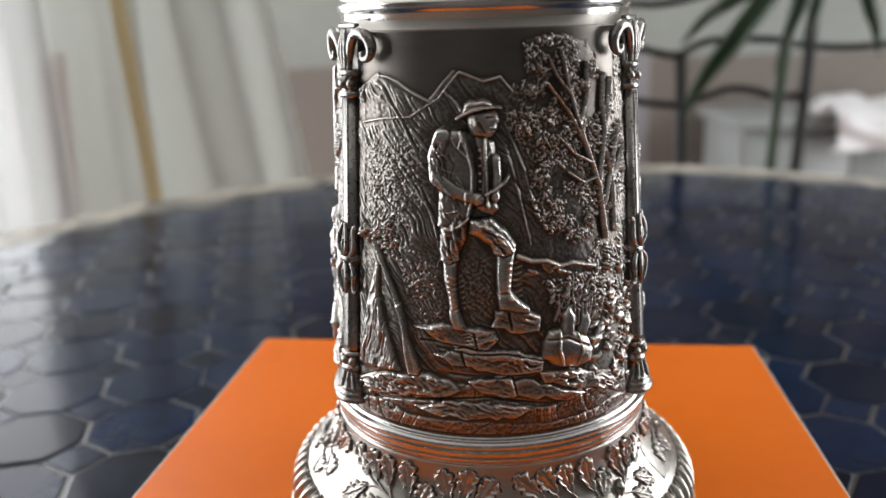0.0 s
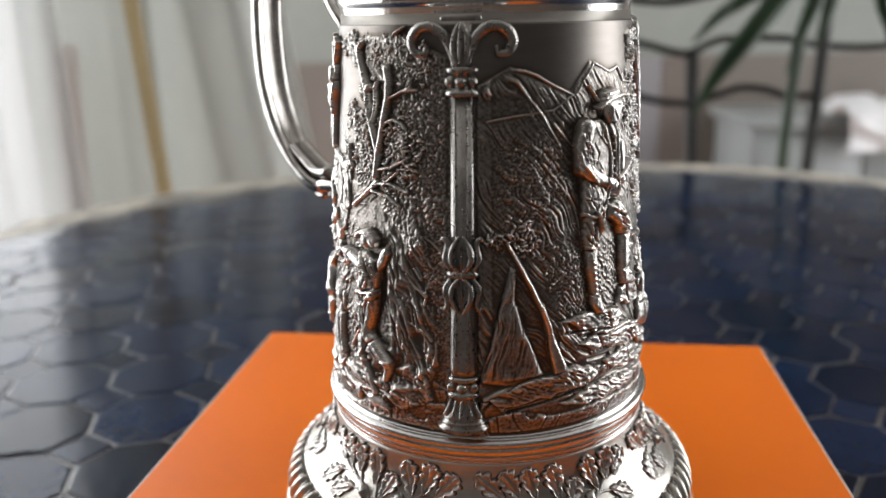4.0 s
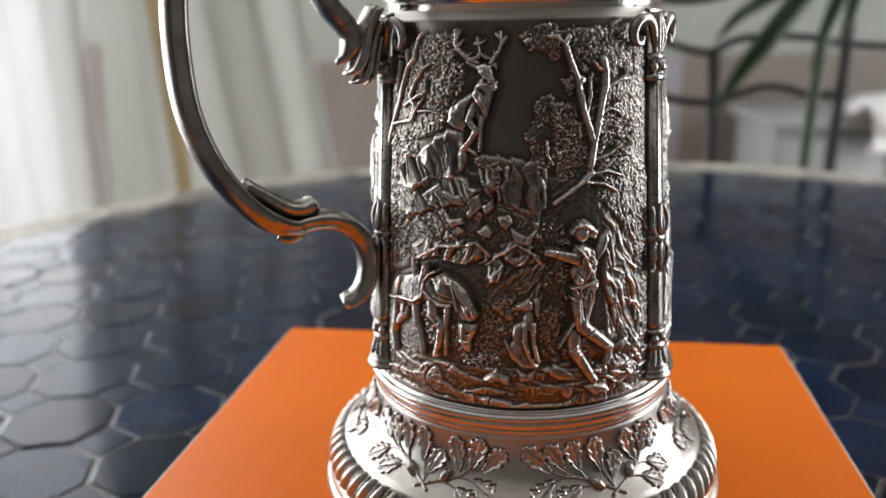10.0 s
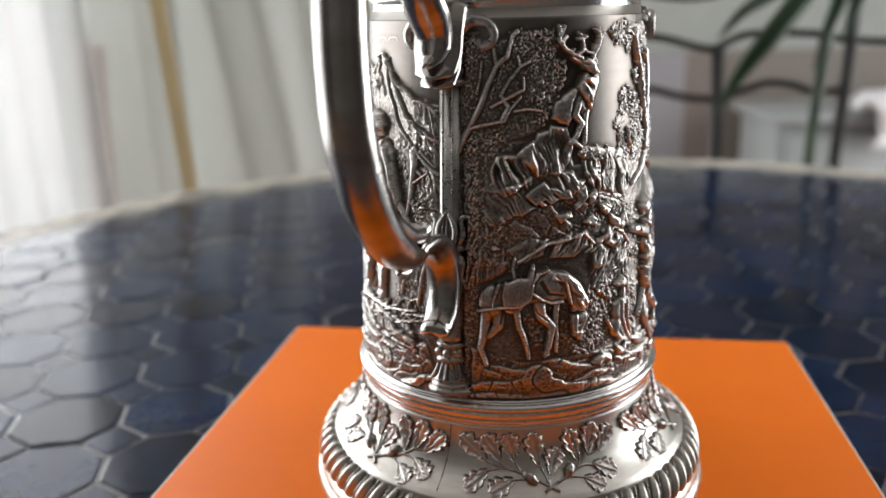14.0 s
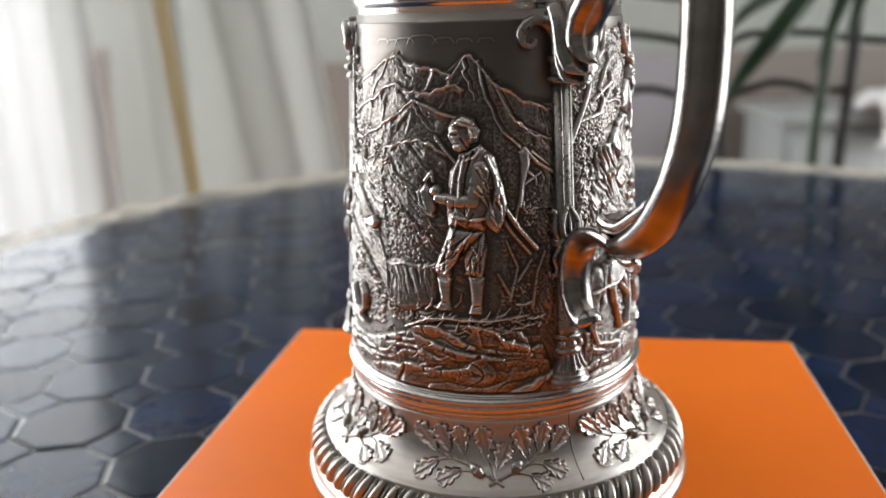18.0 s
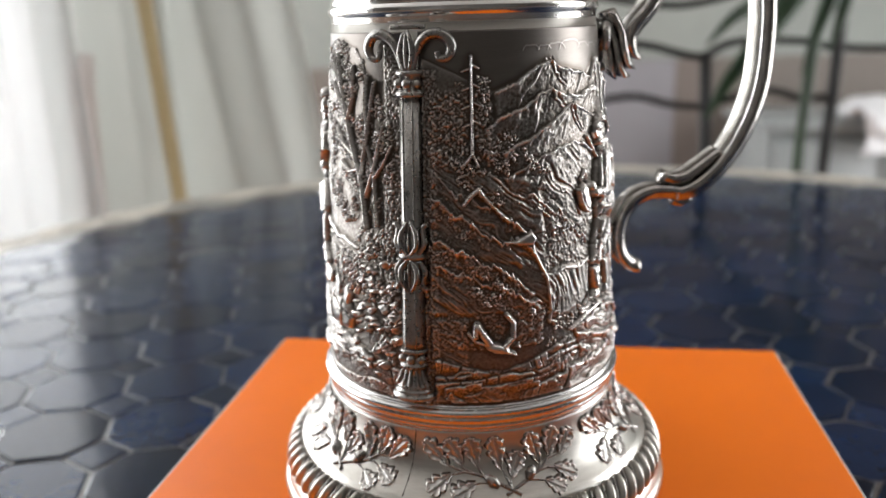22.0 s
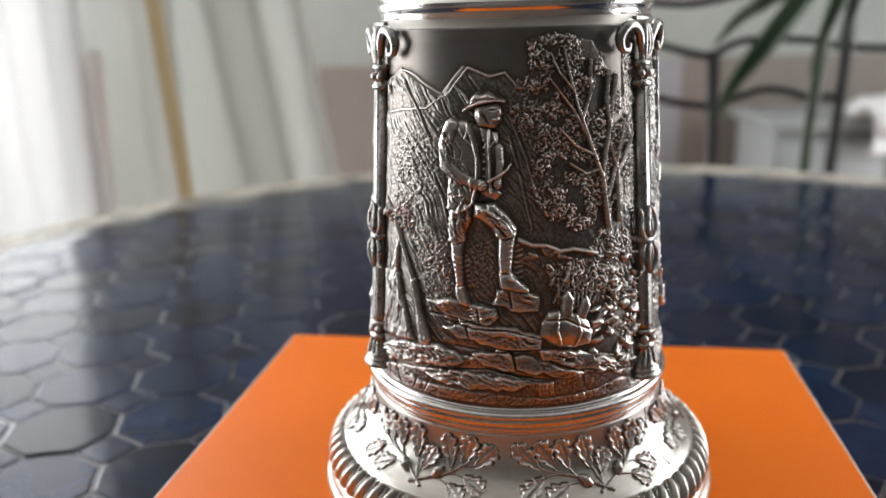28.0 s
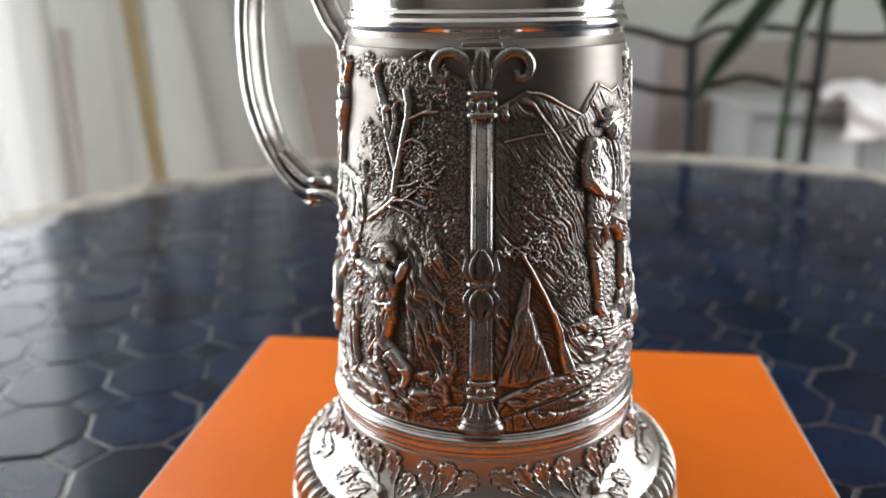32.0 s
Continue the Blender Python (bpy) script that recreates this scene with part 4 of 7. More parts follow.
def panel_hunter():
    """A man in a hat and jacket with one foot on a ledge, a rifle against a stump, a tree."""
    r = Relief(PHI_A + 1.6, PHI_B - 3.0, 44.3, 153.4, 11)
    # slopes behind
    hill = [(4, 138), (15, 142.6), (24, 139), (36, 135.5), (41, 140), (45, 143.2), (52, 141), (60, 141), (69, 133), (80, 128), (96, 118), (112, 112), (112, 43.6), (4, 43.6)]
    r.plate(hill, 0.28, 0.8)
    r.hatch([(4.6, 137), (15, 142), (24, 138.6), (36, 135), (45, 142), (60, 139), (70, 130), (78, 118), (78, 66), (4.6, 60)], -50, 0.8, 9.0, 0.5, 0.0, 1.2)
    r.stipple([(6, 128), (34, 128), (40, 112), (30, 96), (6, 92)], 0.55, 0.2, 0.05, 6.0)
    r.stipple([(24, 96), (40, 98), (60, 96), (62, 80), (30, 70)], 0.55, 0.18, 0.0, 4.0)
    r.ridge([(7.2, 129.2), (16, 130.4), (29.6, 131.4), (36, 134.4), (39.7, 135.8), (43, 139), (47, 142.6), (51, 141.4), (55.1, 140.1), (60.7, 141.2), (64.5, 137.8)], 0.28, 0.3, None, 0.35, 1.2)
    r.ridge([(15.6, 141.8), (20, 141.4), (23.9, 140.3), (30, 137.6), (37, 135.1)], 0.28, 0.25, None, 0.3, 1.2)
    for pts in ([(38, 126), (48, 117), (58, 108)], [(26, 118), (36, 108), (42, 100)], [(30, 128), (40, 119), (50, 112)], [(18, 138), (26, 130), (32, 122)], [(62, 130), (68, 118), (72, 106)], [(42, 138), (48, 131), (53, 126)], [(62, 124), (66, 112), (70, 98)], [(33, 113), (38, 104), (40, 96)]):
        r.crease(pts, 0.4, 0.3, 0.2)
        r.crease([(a + 0.9, z + 0.4) for a, z in pts], 0.4, -0.25, 0.2)
    r.hatch([(1, 138), (9, 140), (9, 44), (1, 44)], -60, 0.8, 5.0, 0.4, 0.1, 0.8)
    r.stipple([(108, 150), (119, 150), (119, 44), (108, 44)], 0.6, 0.2, 0.15, 0.8)
    # bushes on the slope
    r.foliage([(9, 112), (18, 114), (26, 108), (33, 98), (28, 94), (18, 96), (11, 102)], 260, 0.6, 0.6, 0.3)
    r.foliage([(14, 103), (21, 104), (25, 98), (22, 91), (14, 92)], 110, 0.9, 1.0, 0.5)
    r.foliage([(24, 94), (32, 96), (34, 88), (28, 84)], 60, 0.7, 0.7, 0.4)
    # tree with dense leaves
    crown = [(69.5, 150), (80, 151), (94, 148.7), (104, 137), (112, 126), (112, 104), (104, 98), (94, 95.5), (75, 101), (69, 111), (71, 123), (62, 134), (70, 141)]
    r.plate(crown, 0.2, 2.0)
    r.foliage(crown, 2500, 0.8, 1.1, 0.3, 0.52)
    r.foliage([(63, 138), (72, 141), (76, 124), (70, 120), (62, 131)], 240, 0.9, 0.8, 0.2)
    r.ridge([(99.6, 97), (96.8, 111.6), (91.2, 122.6), (86.8, 132.0), (83.2, 142.4), (81.8, 147.4)], 0.6, 1.2, 0.25, 0.8, 1.5)
    for b in ([(104.8, 98), (103.6, 113.6), (100.4, 121)], [(96.8, 111.6), (99.8, 123.4), (104.2, 139.6)], [(91.2, 122.6), (85.2, 130.8), (77.0, 139.0)], [(99.4, 106), (104, 116), (108.0, 127)], [(88.6, 128), (92, 135), (92.4, 144)], [(100.6, 125), (99.2, 133), (100.4, 141)], [(93.4, 118), (86, 121), (80, 126)], [(85.4, 136), (80, 141), (77, 146)], [(95.4, 114), (90, 113), (84, 116)], [(103.7, 112), (108, 116), (112, 122)]):
        r.ridge(b, 0.42, 1.0, 0.18, 0.8, 1.5)
    # low growth and boulders at the right
    r.foliage([(94, 96), (110, 97), (111, 78), (100, 80), (90, 88)], 420, 0.9, 1.1, 0.35)
    r.foliage([(74, 88), (96, 88), (100, 79), (80, 77)], 330, 0.8, 0.9, 0.3)
    r.strokes([(76, 86), (94, 84), (96, 76), (78, 76)], 70, 70, 3.5, 0.35, 0.9, 25, 0.5)
    r.ridge([(65.4, 95.3), (70, 93.6), (75, 93.4), (80, 91.5), (85, 91.8), (94.4, 89.8)], 0.7, 0.9, 0.4, 0.4, 1.4)
    r.rocks([(66, 93), (92, 91), (90, 88.5), (68, 90)], 9, 2.2, 0.9, -4, 0.3)
    r.rocks([(94, 84), (114, 88), (115, 50), (90, 52)], 60, 3.2, 1.5, 20, 0.5)
    r.foliage([(92, 88), (114, 92), (114, 60), (100, 62)], 220, 0.8, 1.0, 0.8, 0.7)
    # knapsack with bundles strapped on top
    r.plate([(72.2, 67.0), (73.0, 71.2), (75.2, 74.0), (81.4, 74.8), (88.6, 71.0), (92.0, 67.0), (90.8, 63.2), (84.2, 62.8), (76.6, 64.4)], 1.9, 3.2, 0.7)
    r.blob(82.0, 68.4, 7.0, 5.0, 1.9, -6, 1.3, 0.6)
    r.crease([(74.8, 72.0), (81.2, 72.0), (89.4, 68.2)], 0.4, -0.5)
    r.crease([(78.8, 74.4), (78.0, 69.0), (79.6, 64.2)], 0.4, 0.5)
    r.crease([(85.2, 72.8), (86.2, 67.6), (84.6, 63.2)], 0.4, 0.5)
    r.plate([(79.4, 72.4), (80.0, 78.4), (82.4, 80.4), (84.6, 77.6), (83.8, 72.0)], 1.1, 1.0, 1.3)
    r.plate([(85.2, 72.2), (87.2, 76.6), (89.6, 78.0), (91.0, 75.0), (88.6, 70.8)], 1.0, 1.0, 1.2)
    for k in range(7):
        r.ridge([(82.0 + 1.3 * k, 75.0), (81.4 + 1.7 * k, 79.0 + 1.2 * (k % 3))], 0.45, 0.9, 0.2, 0.9, 1.5)
    # ledges
    r.ledges([(4, 58), (20, 60), (36, 59), (50, 61), (80, 62), (104, 58), (116, 54), (116, 45.1), (4, 45.1)], 4.6, 0.9, -0.02, 0.25, 0.9)
    for slab, up, lean in (([(31.6, 75.4), (42.8, 77.2), (57.8, 75.4), (58.6, 72.2), (55.6, 70.0), (45.6, 70.6), (38.6, 71.8)], 1.7, 0.05), ([(56.8, 80.8), (62.0, 81.4), (69.4, 80.6), (73.2, 78.4), (71.8, 74.4), (66.0, 74.6), (57.8, 76.0)], 1.9, 0.0), ([(38.0, 68.4), (47.0, 70.6), (59.0, 70.2), (74.8, 67.2), (72.8, 63.6), (60.4, 63.0), (52.2, 64.4), (44.2, 65.8)], 1.6, -0.05),
                           ([(7.0, 55.4), (18.6, 60.2), (32.8, 62.0), (42.8, 61.4), (46.6, 58.8), (43.4, 56.4), (23.6, 54.8), (10.8, 52.0)], 1.4, 0.0), ([(48.4, 61.6), (59.0, 63.0), (74.6, 59.2), (90.0, 54.0), (81.0, 53.6), (63.0, 56.6), (51.4, 58.2)], 1.4, 0.0), ([(29.8, 52.2), (42.6, 55.2), (56.2, 55.2), (71.6, 52.2), (63.0, 50.2), (42.6, 50.2)], 1.1, 0.0), ([(72.4, 62.8), (84.6, 62.2), (101.8, 56.2), (101.6, 52.4), (82.8, 57.0), (73.8, 59.8)], 1.3, 0.0)):
        slab = r.jag(slab, 0.55, 2.0)
        r.plate(slab, 0.62 * up, 0.7, 0.7)
        r.hatch(slab, -24, 0.8, 2.6, 0.8, -0.25, 0.5)
        r.hatch(slab, 8, 1.6, 6.0, 0.5, -0.2, 0.5)
    for crack in ([(38.6, 70.2), (49.6, 69.0), (61.8, 69.0), (74.8, 65.8)], [(33.0, 71.8), (44.2, 71.4), (57.6, 69.8)], [(42.8, 62.8), (54.8, 62.0), (68.8, 62.4)], [(12.8, 51.4), (38.6, 55.2), (54.8, 56.6), (74.6, 53.4)], [(62.0, 80.4), (63.0, 75.8)], [(51.0, 74.8), (52.0, 70.8)], [(63.0, 62.2), (64.4, 57.2)], [(46.8, 69.0), (48.4, 64.6)]):
        r.crease(crack, 0.5, -0.7, 0.3)
    # stump and rifle
    r.plate([(4.0, 59.8), (8.4, 74.0), (11.4, 84.4), (14.2, 92.0), (16.6, 91.2), (15.4, 83.8), (18.2, 75.8), (22.4, 67.8), (25.2, 61.4), (14.8, 58.6)], 1.1, 1.6, 0.3)
    r.hatch([(4.0, 59.8), (11.4, 84.4), (15.0, 92.0), (16.0, 83.8), (22.4, 67.8), (25.2, 61.4)], 78, 0.9, 7.0, 0.8, 0.0, 0.8)
    r.ridge([(15.4, 89.8), (14.6, 80.0), (15.2, 70.2), (14.8, 65.2)], 0.7, 1.0, 0.4, 0.7, 1.3)
    r.foliage([(5.8, 98.0), (9.0, 102.4), (15.2, 105.0), (20.2, 103.4), (19.8, 99.6), (13.2, 96.6)], 110, 0.9, 1.3, 0.7)
    r.ridge([(13.6, 98.0), (16.8, 93.2), (21.4, 85.8), (24.4, 80.2)], 0.45, 0.9, 0.6, 1.0, 1.3)
    r.plate([(23.4, 81.0), (25.4, 81.0), (27.8, 75.2), (28.8, 71.8), (32.8, 63.4), (32.4, 61.6), (28.4, 61.2), (26.8, 67.2), (26.0, 73.4)], 1.2, 0.9, 1.0)
    r.crease([(24.8, 80.2), (27.2, 74.6), (27.8, 71.6)], 0.3, 0.35)
    r.ridge([(6.0, 55.2), (14.8, 58.8), (28.4, 60.6), (33.2, 61.8)], 0.8, 0.9, 0.7, 0.5, 1.4)
    # figure
    r.plate([(40.4, 103.4), (44.6, 106.6), (50.6, 106.6), (49.4, 101.2), (47.2, 97.2), (46.6, 94.6), (43.8, 93.6), (40.8, 94.2), (40.0, 97.8)], 2.1, 2.4, 0.7)
    r.plate([(41.2, 94.0), (46.0, 94.2), (45.8, 88.8), (46.0, 84.4), (46.4, 81.4), (43.4, 80.8), (42.6, 84.8), (41.4, 89.2)], 1.7, 1.7, 0.7)
    r.plate([(43.0, 81.2), (46.4, 81.8), (47.6, 78.8), (48.8, 76.2), (47.8, 75.4), (44.8, 75.8), (43.2, 78.4)], 1.6, 1.2, 0.9)
    r.plate([(50.0, 105.8), (56.8, 106.2), (61.2, 103.0), (64.8, 98.8), (64.4, 96.6), (61.0, 95.6), (57.8, 96.2), (56.2, 98.8), (53.2, 100.6), (49.6, 102.0)], 2.4, 2.6, 1.0)
    r.plate([(58.6, 96.4), (64.2, 96.6), (63.4, 90.6), (62.8, 85.8), (58.6, 85.6), (58.2, 90.8)], 1.8, 1.8, 1.0)
    r.plate([(58.4, 86.0), (62.8, 86.2), (65.4, 83.8), (69.0, 81.4), (69.0, 80.0), (64.2, 80.6), (59.0, 81.6)], 1.6, 1.2, 1.1)
    r.folds([(41.2, 103.2), (48.6, 103.4), (46.0, 95.2), (41.4, 95.2)], 16, -78, 6, 0.5, 0.35)
    r.folds([(51.6, 105.2), (58.2, 104.8), (63.6, 98.4), (59.4, 97.4)], 18, -42, 5, 0.5, 0.4)
    r.crease([(40.6, 95.0), (43.8, 94.2), (46.6, 95.0)], 0.5, 0.5)
    r.crease([(58.0, 97.0), (61.0, 96.2), (64.4, 97.4)], 0.5, 0.5)
    for k in range(7):
        r.crease([(43.2 + 0.12 * k, 90.6 - 1.5 * k), (45.6 + 0.12 * k, 89.9 - 1.5 * k), (47.6 + 0.1 * k, 90.6 - 1.5 * k)], 0.35, 0.3)
        r.crease([(62.0, 94.2 - 1.6 * k), (64.4, 93.6 - 1.6 * k), (66.6, 94.2 - 1.6 * k)], 0.35, 0.3)
    for k in range(4):
        r.crease([(47.2 + 0.5 * k, 74.8 - 0.9 * k), (49.0 + 0.5 * k, 75.2 - 0.9 * k)], 0.25, -0.4)
    coat = [(41.4, 127.4), (44.5, 128.4), (47.7, 128.4), (54, 127.3), (58.4, 125.3), (58.9, 120.5), (57.8, 115.1), (58.4, 110.6), (59.6, 108.4), (57.4, 106.6), (54, 107.4), (52, 108.6), (50.6, 106), (49.2, 104.6), (47.7, 103.3), (43.8, 102.0), (39.4, 103.4), (39.8, 108), (40.2, 113), (39, 119), (39.4, 124.4)]
    r.plate(coat, 1.9, 3.2, 0.8)
    r.crease([(50.4, 127.6), (52.6, 122.4), (53.6, 117), (53.2, 111)], 1.3, -0.8, 0.8)
    r.crease([(47.6, 128), (49.6, 123.6), (51.4, 118.6), (51.2, 111), (49.6, 106)], 0.5, 0.65)
    r.crease([(55.4, 127), (55.4, 122), (55.8, 116), (56, 109)], 0.45, 0.6)
    r.crease([(48.0, 126.4), (47.2, 123.8), (49.4, 122.0)], 0.3, 0.4)
    r.crease([(56.8, 125.4), (57.4, 123.2), (55.8, 121.6)], 0.3, 0.4)
    for k in range(6):
        r.crease([(53.5, 123.5 - 2.0 * k), (53.8, 123.5 - 2.0 * k)], 0.4, 0.6)
    r.folds([(41, 124), (48, 126), (50, 110), (47, 104), (40.4, 105)], 26, -60, 4.0, 0.4, 0.22, 30)
    r.crease([(40.6, 108.4), (43.4, 107.4), (46.4, 108.0)], 0.3, 0.45)
    r.crease([(40.8, 107.8), (46.2, 107.4)], 0.3, -0.4)
    r.crease([(39.8, 104.2), (43.8, 102.9), (47.6, 104.2), (50, 106)], 0.4, 0.4)
    limb(r, [(41.8, 126.6), (39.6, 121.8), (40.0, 116.8)], 2.4, 1.3, 2.2, 1.9)
    limb(r, [(40.0, 116.2), (44.0, 113.8), (49.0, 112.0), (53.2, 111.0)], 2.0, 1.3, 1.5, 2.2)
    for k in range(5):
        r.crease([(37.8 + 1.3 * k, 118 - 1.2 * k), (41.0 + 1.2 * k, 115.6 - 1.1 * k)], 0.3, 0.35)
    r.folds([(38.6, 125), (42, 125), (41.6, 117), (38, 117)], 14, -70, 4, 0.35, 0.35)
    r.crease([(49.4, 112.8), (49.2, 109.6)], 0.4, 0.5)
    r.blob(53.0, 110.7, 1.5, 1.2, 1.0, 15, 2.6, 0.6)
    r.folds([(52, 112), (54.6, 112), (54.6, 109.6), (52, 109.6)], 6, 20, 1.8, 0.25, 0.3)
    limb(r, [(58.6, 121), (59.0, 116.6), (58.6, 113.2)], 1.2, 1.0, 1.0, 1.8)
    r.blob(58.3, 111.6, 1.2, 1.5, 1.1, 0, 2.2, 0.6)
    r.ridge([(55.4, 112.2), (59.3, 113.9), (61.6, 115.4), (62.6, 116.8)], 0.4, 0.8, 0.3, 2.8)
    r.plate([(49.8, 132.6), (51, 133.2), (58.6, 133.4), (59.6, 132.0), (60.3, 130.4), (59.5, 129.8), (59.4, 128.6), (57.6, 126.6), (55.4, 126.2), (51.4, 126.8), (49.9, 129.4)], 2.0, 2.2, 0.9)
    r.crease([(58.9, 132.2), (59.5, 130.6)], 0.45, 0.4)
    r.crease([(56.0, 131.6), (57.8, 131.5)], 0.35, -0.5)
    r.crease([(57.0, 128.9), (59.0, 128.9)], 0.4, 0.4)
    r.crease([(57.0, 128.2), (58.8, 128.3)], 0.28, -0.4)
    r.crease([(52.2, 131.2), (52.6, 129.6)], 0.45, 0.4)
    r.crease([(53.6, 130.4), (55.4, 127.8)], 0.4, -0.3)
    r.hatch([(50, 132), (52, 132), (55, 127), (51, 127)], -70, 0.5, 2, 0.35, 0.0, 0.4)
    r.plate([(48.2, 132.7), (48.9, 135.0), (50.4, 135.9), (52.6, 135.7), (55, 136.2), (56.8, 135.6), (58.6, 134.2), (54, 133.2)], 2.0, 1.3, 1.2)
    r.crease([(49, 133.8), (54, 134.5), (58, 134.4)], 0.3, -0.45)
    r.ridge([(46.6, 131.3), (48.4, 132.2), (51.4, 133.2), (55, 133.8), (58.4, 134.1), (60.6, 133.8)], 0.42, 0.6, 0.3, 2.8)
    r.ridge([(47.8, 133), (46, 135), (43.6, 137)], 0.5, 0.7, 0.15, 0.9, 1.4)
    r.crease([(47.4, 133.4), (44.2, 136.6)], 0.2, -0.2)
    r.grain(0.05)
    return r.mesh("relief", "relief of a hunter with a foot on a ledge beside a tree")


def panel_stag():
    """A stag on a crag, trees, a saddled horse, a dog and a kneeling figure below."""
    r = Relief(PHI_H - 360 + 1.6, PHI_A - 3.0, 44.3, 153.4, 12)
    low = [(-116, 122), (-90, 120), (-78, 118), (-76, 113), (-50, 112), (-34, 110), (-5, 110), (-5, 45.1), (-116, 45.1)]
    r.plate(low, 0.35, 1.0)
    r.stipple([(-119, 150), (-110, 150), (-110, 44), (-119, 44)], 0.6, 0.2, 0.15, 0.8)
    r.stipple([(-14, 146), (-2, 146), (-2, 44), (-14, 44)], 0.6, 0.16, 0.1, 0.8)
    # woods beside the column
    wood = [(-116, 149), (-104, 147), (-95, 150), (-88, 147.5), (-81, 148), (-83, 141), (-80, 137), (-86, 128), (-88, 123), (-96, 121), (-116, 116)]
    r.plate(wood, 0.25, 1.5)
    r.stipple(wood, 0.6, 0.2, 0.1, 1.0)
    r.foliage(wood, 460, 0.75, 0.7, 0.25, 0.55)
    r.stipple([(-116, 124), (-98, 122), (-94, 100), (-98, 84), (-116, 84)], 0.8, 0.3, 0.1)
    for b, w, w1 in (([(-118.1, 117.6), (-113.9, 124.0), (-109.5, 130.4), (-106.9, 136.0), (-103.9, 140.8), (-100.3, 143.0), (-98.3, 148.2), (-96.5, 149.4)], 1.1, 0.6), ([(-103.9, 140.8), (-104.9, 145.0)], 0.7, 0.5), ([(-102.5, 125.8), (-99.9, 129.8), (-102.5, 132.8), (-99.5, 136.8), (-95.5, 140.4), (-92.3, 141.6)], 0.7, 0.4), ([(-105.7, 129.8), (-99.5, 132.4), (-94.5, 134.2), (-94.5, 137.4)], 0.55, 0.4), ([(-110.9, 133.6), (-109.7, 137.4), (-109.1, 141.8)], 0.55, 0.35), ([(-113.9, 124.0), (-108.1, 125.0), (-101.3, 126.0), (-99.5, 128.8), (-95.7, 132.2)], 0.6, 0.4), ([(-97.9, 128.6), (-92.9, 129.0), (-88.1, 128.4)], 0.4, 0.3), ([(-95.5, 140.4), (-96.5, 143.0)], 0.4, 0.3)):
        r.ridge(b, w, 0.9, w1, 0.6, 1.5)
    r.hatch([(-119.5, 117.2), (-112.5, 124.6), (-105.9, 136.6), (-99.9, 149.2), (-96.1, 149.8), (-99.7, 142.0), (-103.7, 135.0), (-110.5, 122.6)], 70, 0.45, 4.0, 0.3, -0.05, 0.5)
    r.foliage([(-98.3, 147.6), (-83.7, 150.2), (-80.5, 143.8), (-86.5, 140.2), (-90.7, 142.2), (-97.9, 143.6)], 150, 0.9, 0.9, 0.3, 0.35)
    r.foliage([(-93.1, 140.0), (-80.5, 142.2), (-77.7, 137.6), (-80.5, 134.6), (-86.3, 125.2), (-95.5, 123.6), (-93.1, 132.2)], 170, 0.95, 0.95, 0.3, 0.45)
    r.hatch([(-116, 112), (-102, 110), (-98, 84), (-116, 78)], 78, 1.1, 8.0, 0.7, 0.0, 1.5)
    # canopy, bush and birches
    canopy = [(-56, 147), (-48, 149.6), (-40, 150.5), (-20, 150.5), (-6, 145), (-6, 84), (-16, 88), (-24, 100), (-32, 106), (-26, 122), (-28, 134), (-38, 141), (-42, 144.4), (-52, 144.6)]
    r.plate(canopy, 0.2, 1.0)
    r.stipple(canopy, 0.58, 0.18, 0.1, 0.8)
    r.foliage([(-42, 150.5), (-14, 150), (-12, 139), (-22, 136), (-30, 142), (-38, 143.6)], 330, 0.75, 0.8, 0.2, 0.45)
    r.foliage([(-27, 131), (-15, 133), (-14, 120), (-20, 112), (-28, 112)], 170, 0.9, 1.0, 0.3, 0.65)
    r.foliage([(-56, 148.5), (-44, 149.4), (-42, 146), (-55, 145)], 60, 0.8, 0.7, 0.3)
    r.foliage([(-30, 128), (-20, 128), (-17, 114), (-24, 106), (-30, 112)], 190, 1.0, 1.0, 0.5)
    bush = [(-53, 131), (-50.4, 133), (-47.2, 133.3), (-44.6, 131), (-41, 131), (-38, 127), (-36, 120), (-33, 115), (-46, 113.5), (-55, 116), (-54, 120), (-57, 123), (-53.4, 126)]
    r.plate(bush, 0.35, 1.2)
    r.foliage(bush, 420, 0.7, 0.9, 0.3)
    r.stipple([(-48, 132), (-38, 131), (-28, 136), (-27, 112), (-46, 110)], 0.58, 0.34, 0.2, 1.0)
    r.foliage([(-38, 128), (-27, 134), (-27, 114), (-36, 112)], 120, 0.7, 0.8, 0.3)
    r.foliage([(-58.7, 149.0), (-54.7, 150.6), (-46.9, 151.4), (-44.5, 148.2), (-45.1, 142.8), (-47.9, 142.8), (-48.9, 146.0), (-57.3, 146.4)], 210, 0.75, 0.85, 0.35)
    r.foliage([(-43.1, 136.8), (-39.5, 137.6), (-38.7, 135.0), (-42.3, 135.0)], 30, 0.9, 0.9, 0.5)
    r.foliage([(-36.5, 140.6), (-30.1, 141.0), (-28.5, 139.2), (-35.7, 139.2)], 40, 0.8, 0.9, 0.5)
    r.ridge([(-48.3, 148.4), (-45.9, 148.4), (-43.3, 146.8)], 0.5, 0.9, 0.6, 0.6, 1.5)
    r.ridge([(-41.5, 148.4), (-43.1, 146.8), (-41.3, 143.0), (-38.3, 137.4), (-37.5, 133.6), (-35.9, 128.6), (-33.3, 123.0), (-32.1, 120.0), (-33.5, 114.4)], 0.75, 1.1, 1.1, 0.9, 1.5)
    r.ridge([(-28.5, 142.2), (-27.5, 139.2), (-27.7, 135.2), (-29.3, 130.6), (-30.9, 124.4), (-32.3, 119.8)], 1.15, 1.1, 0.8, 1.0, 1.5)
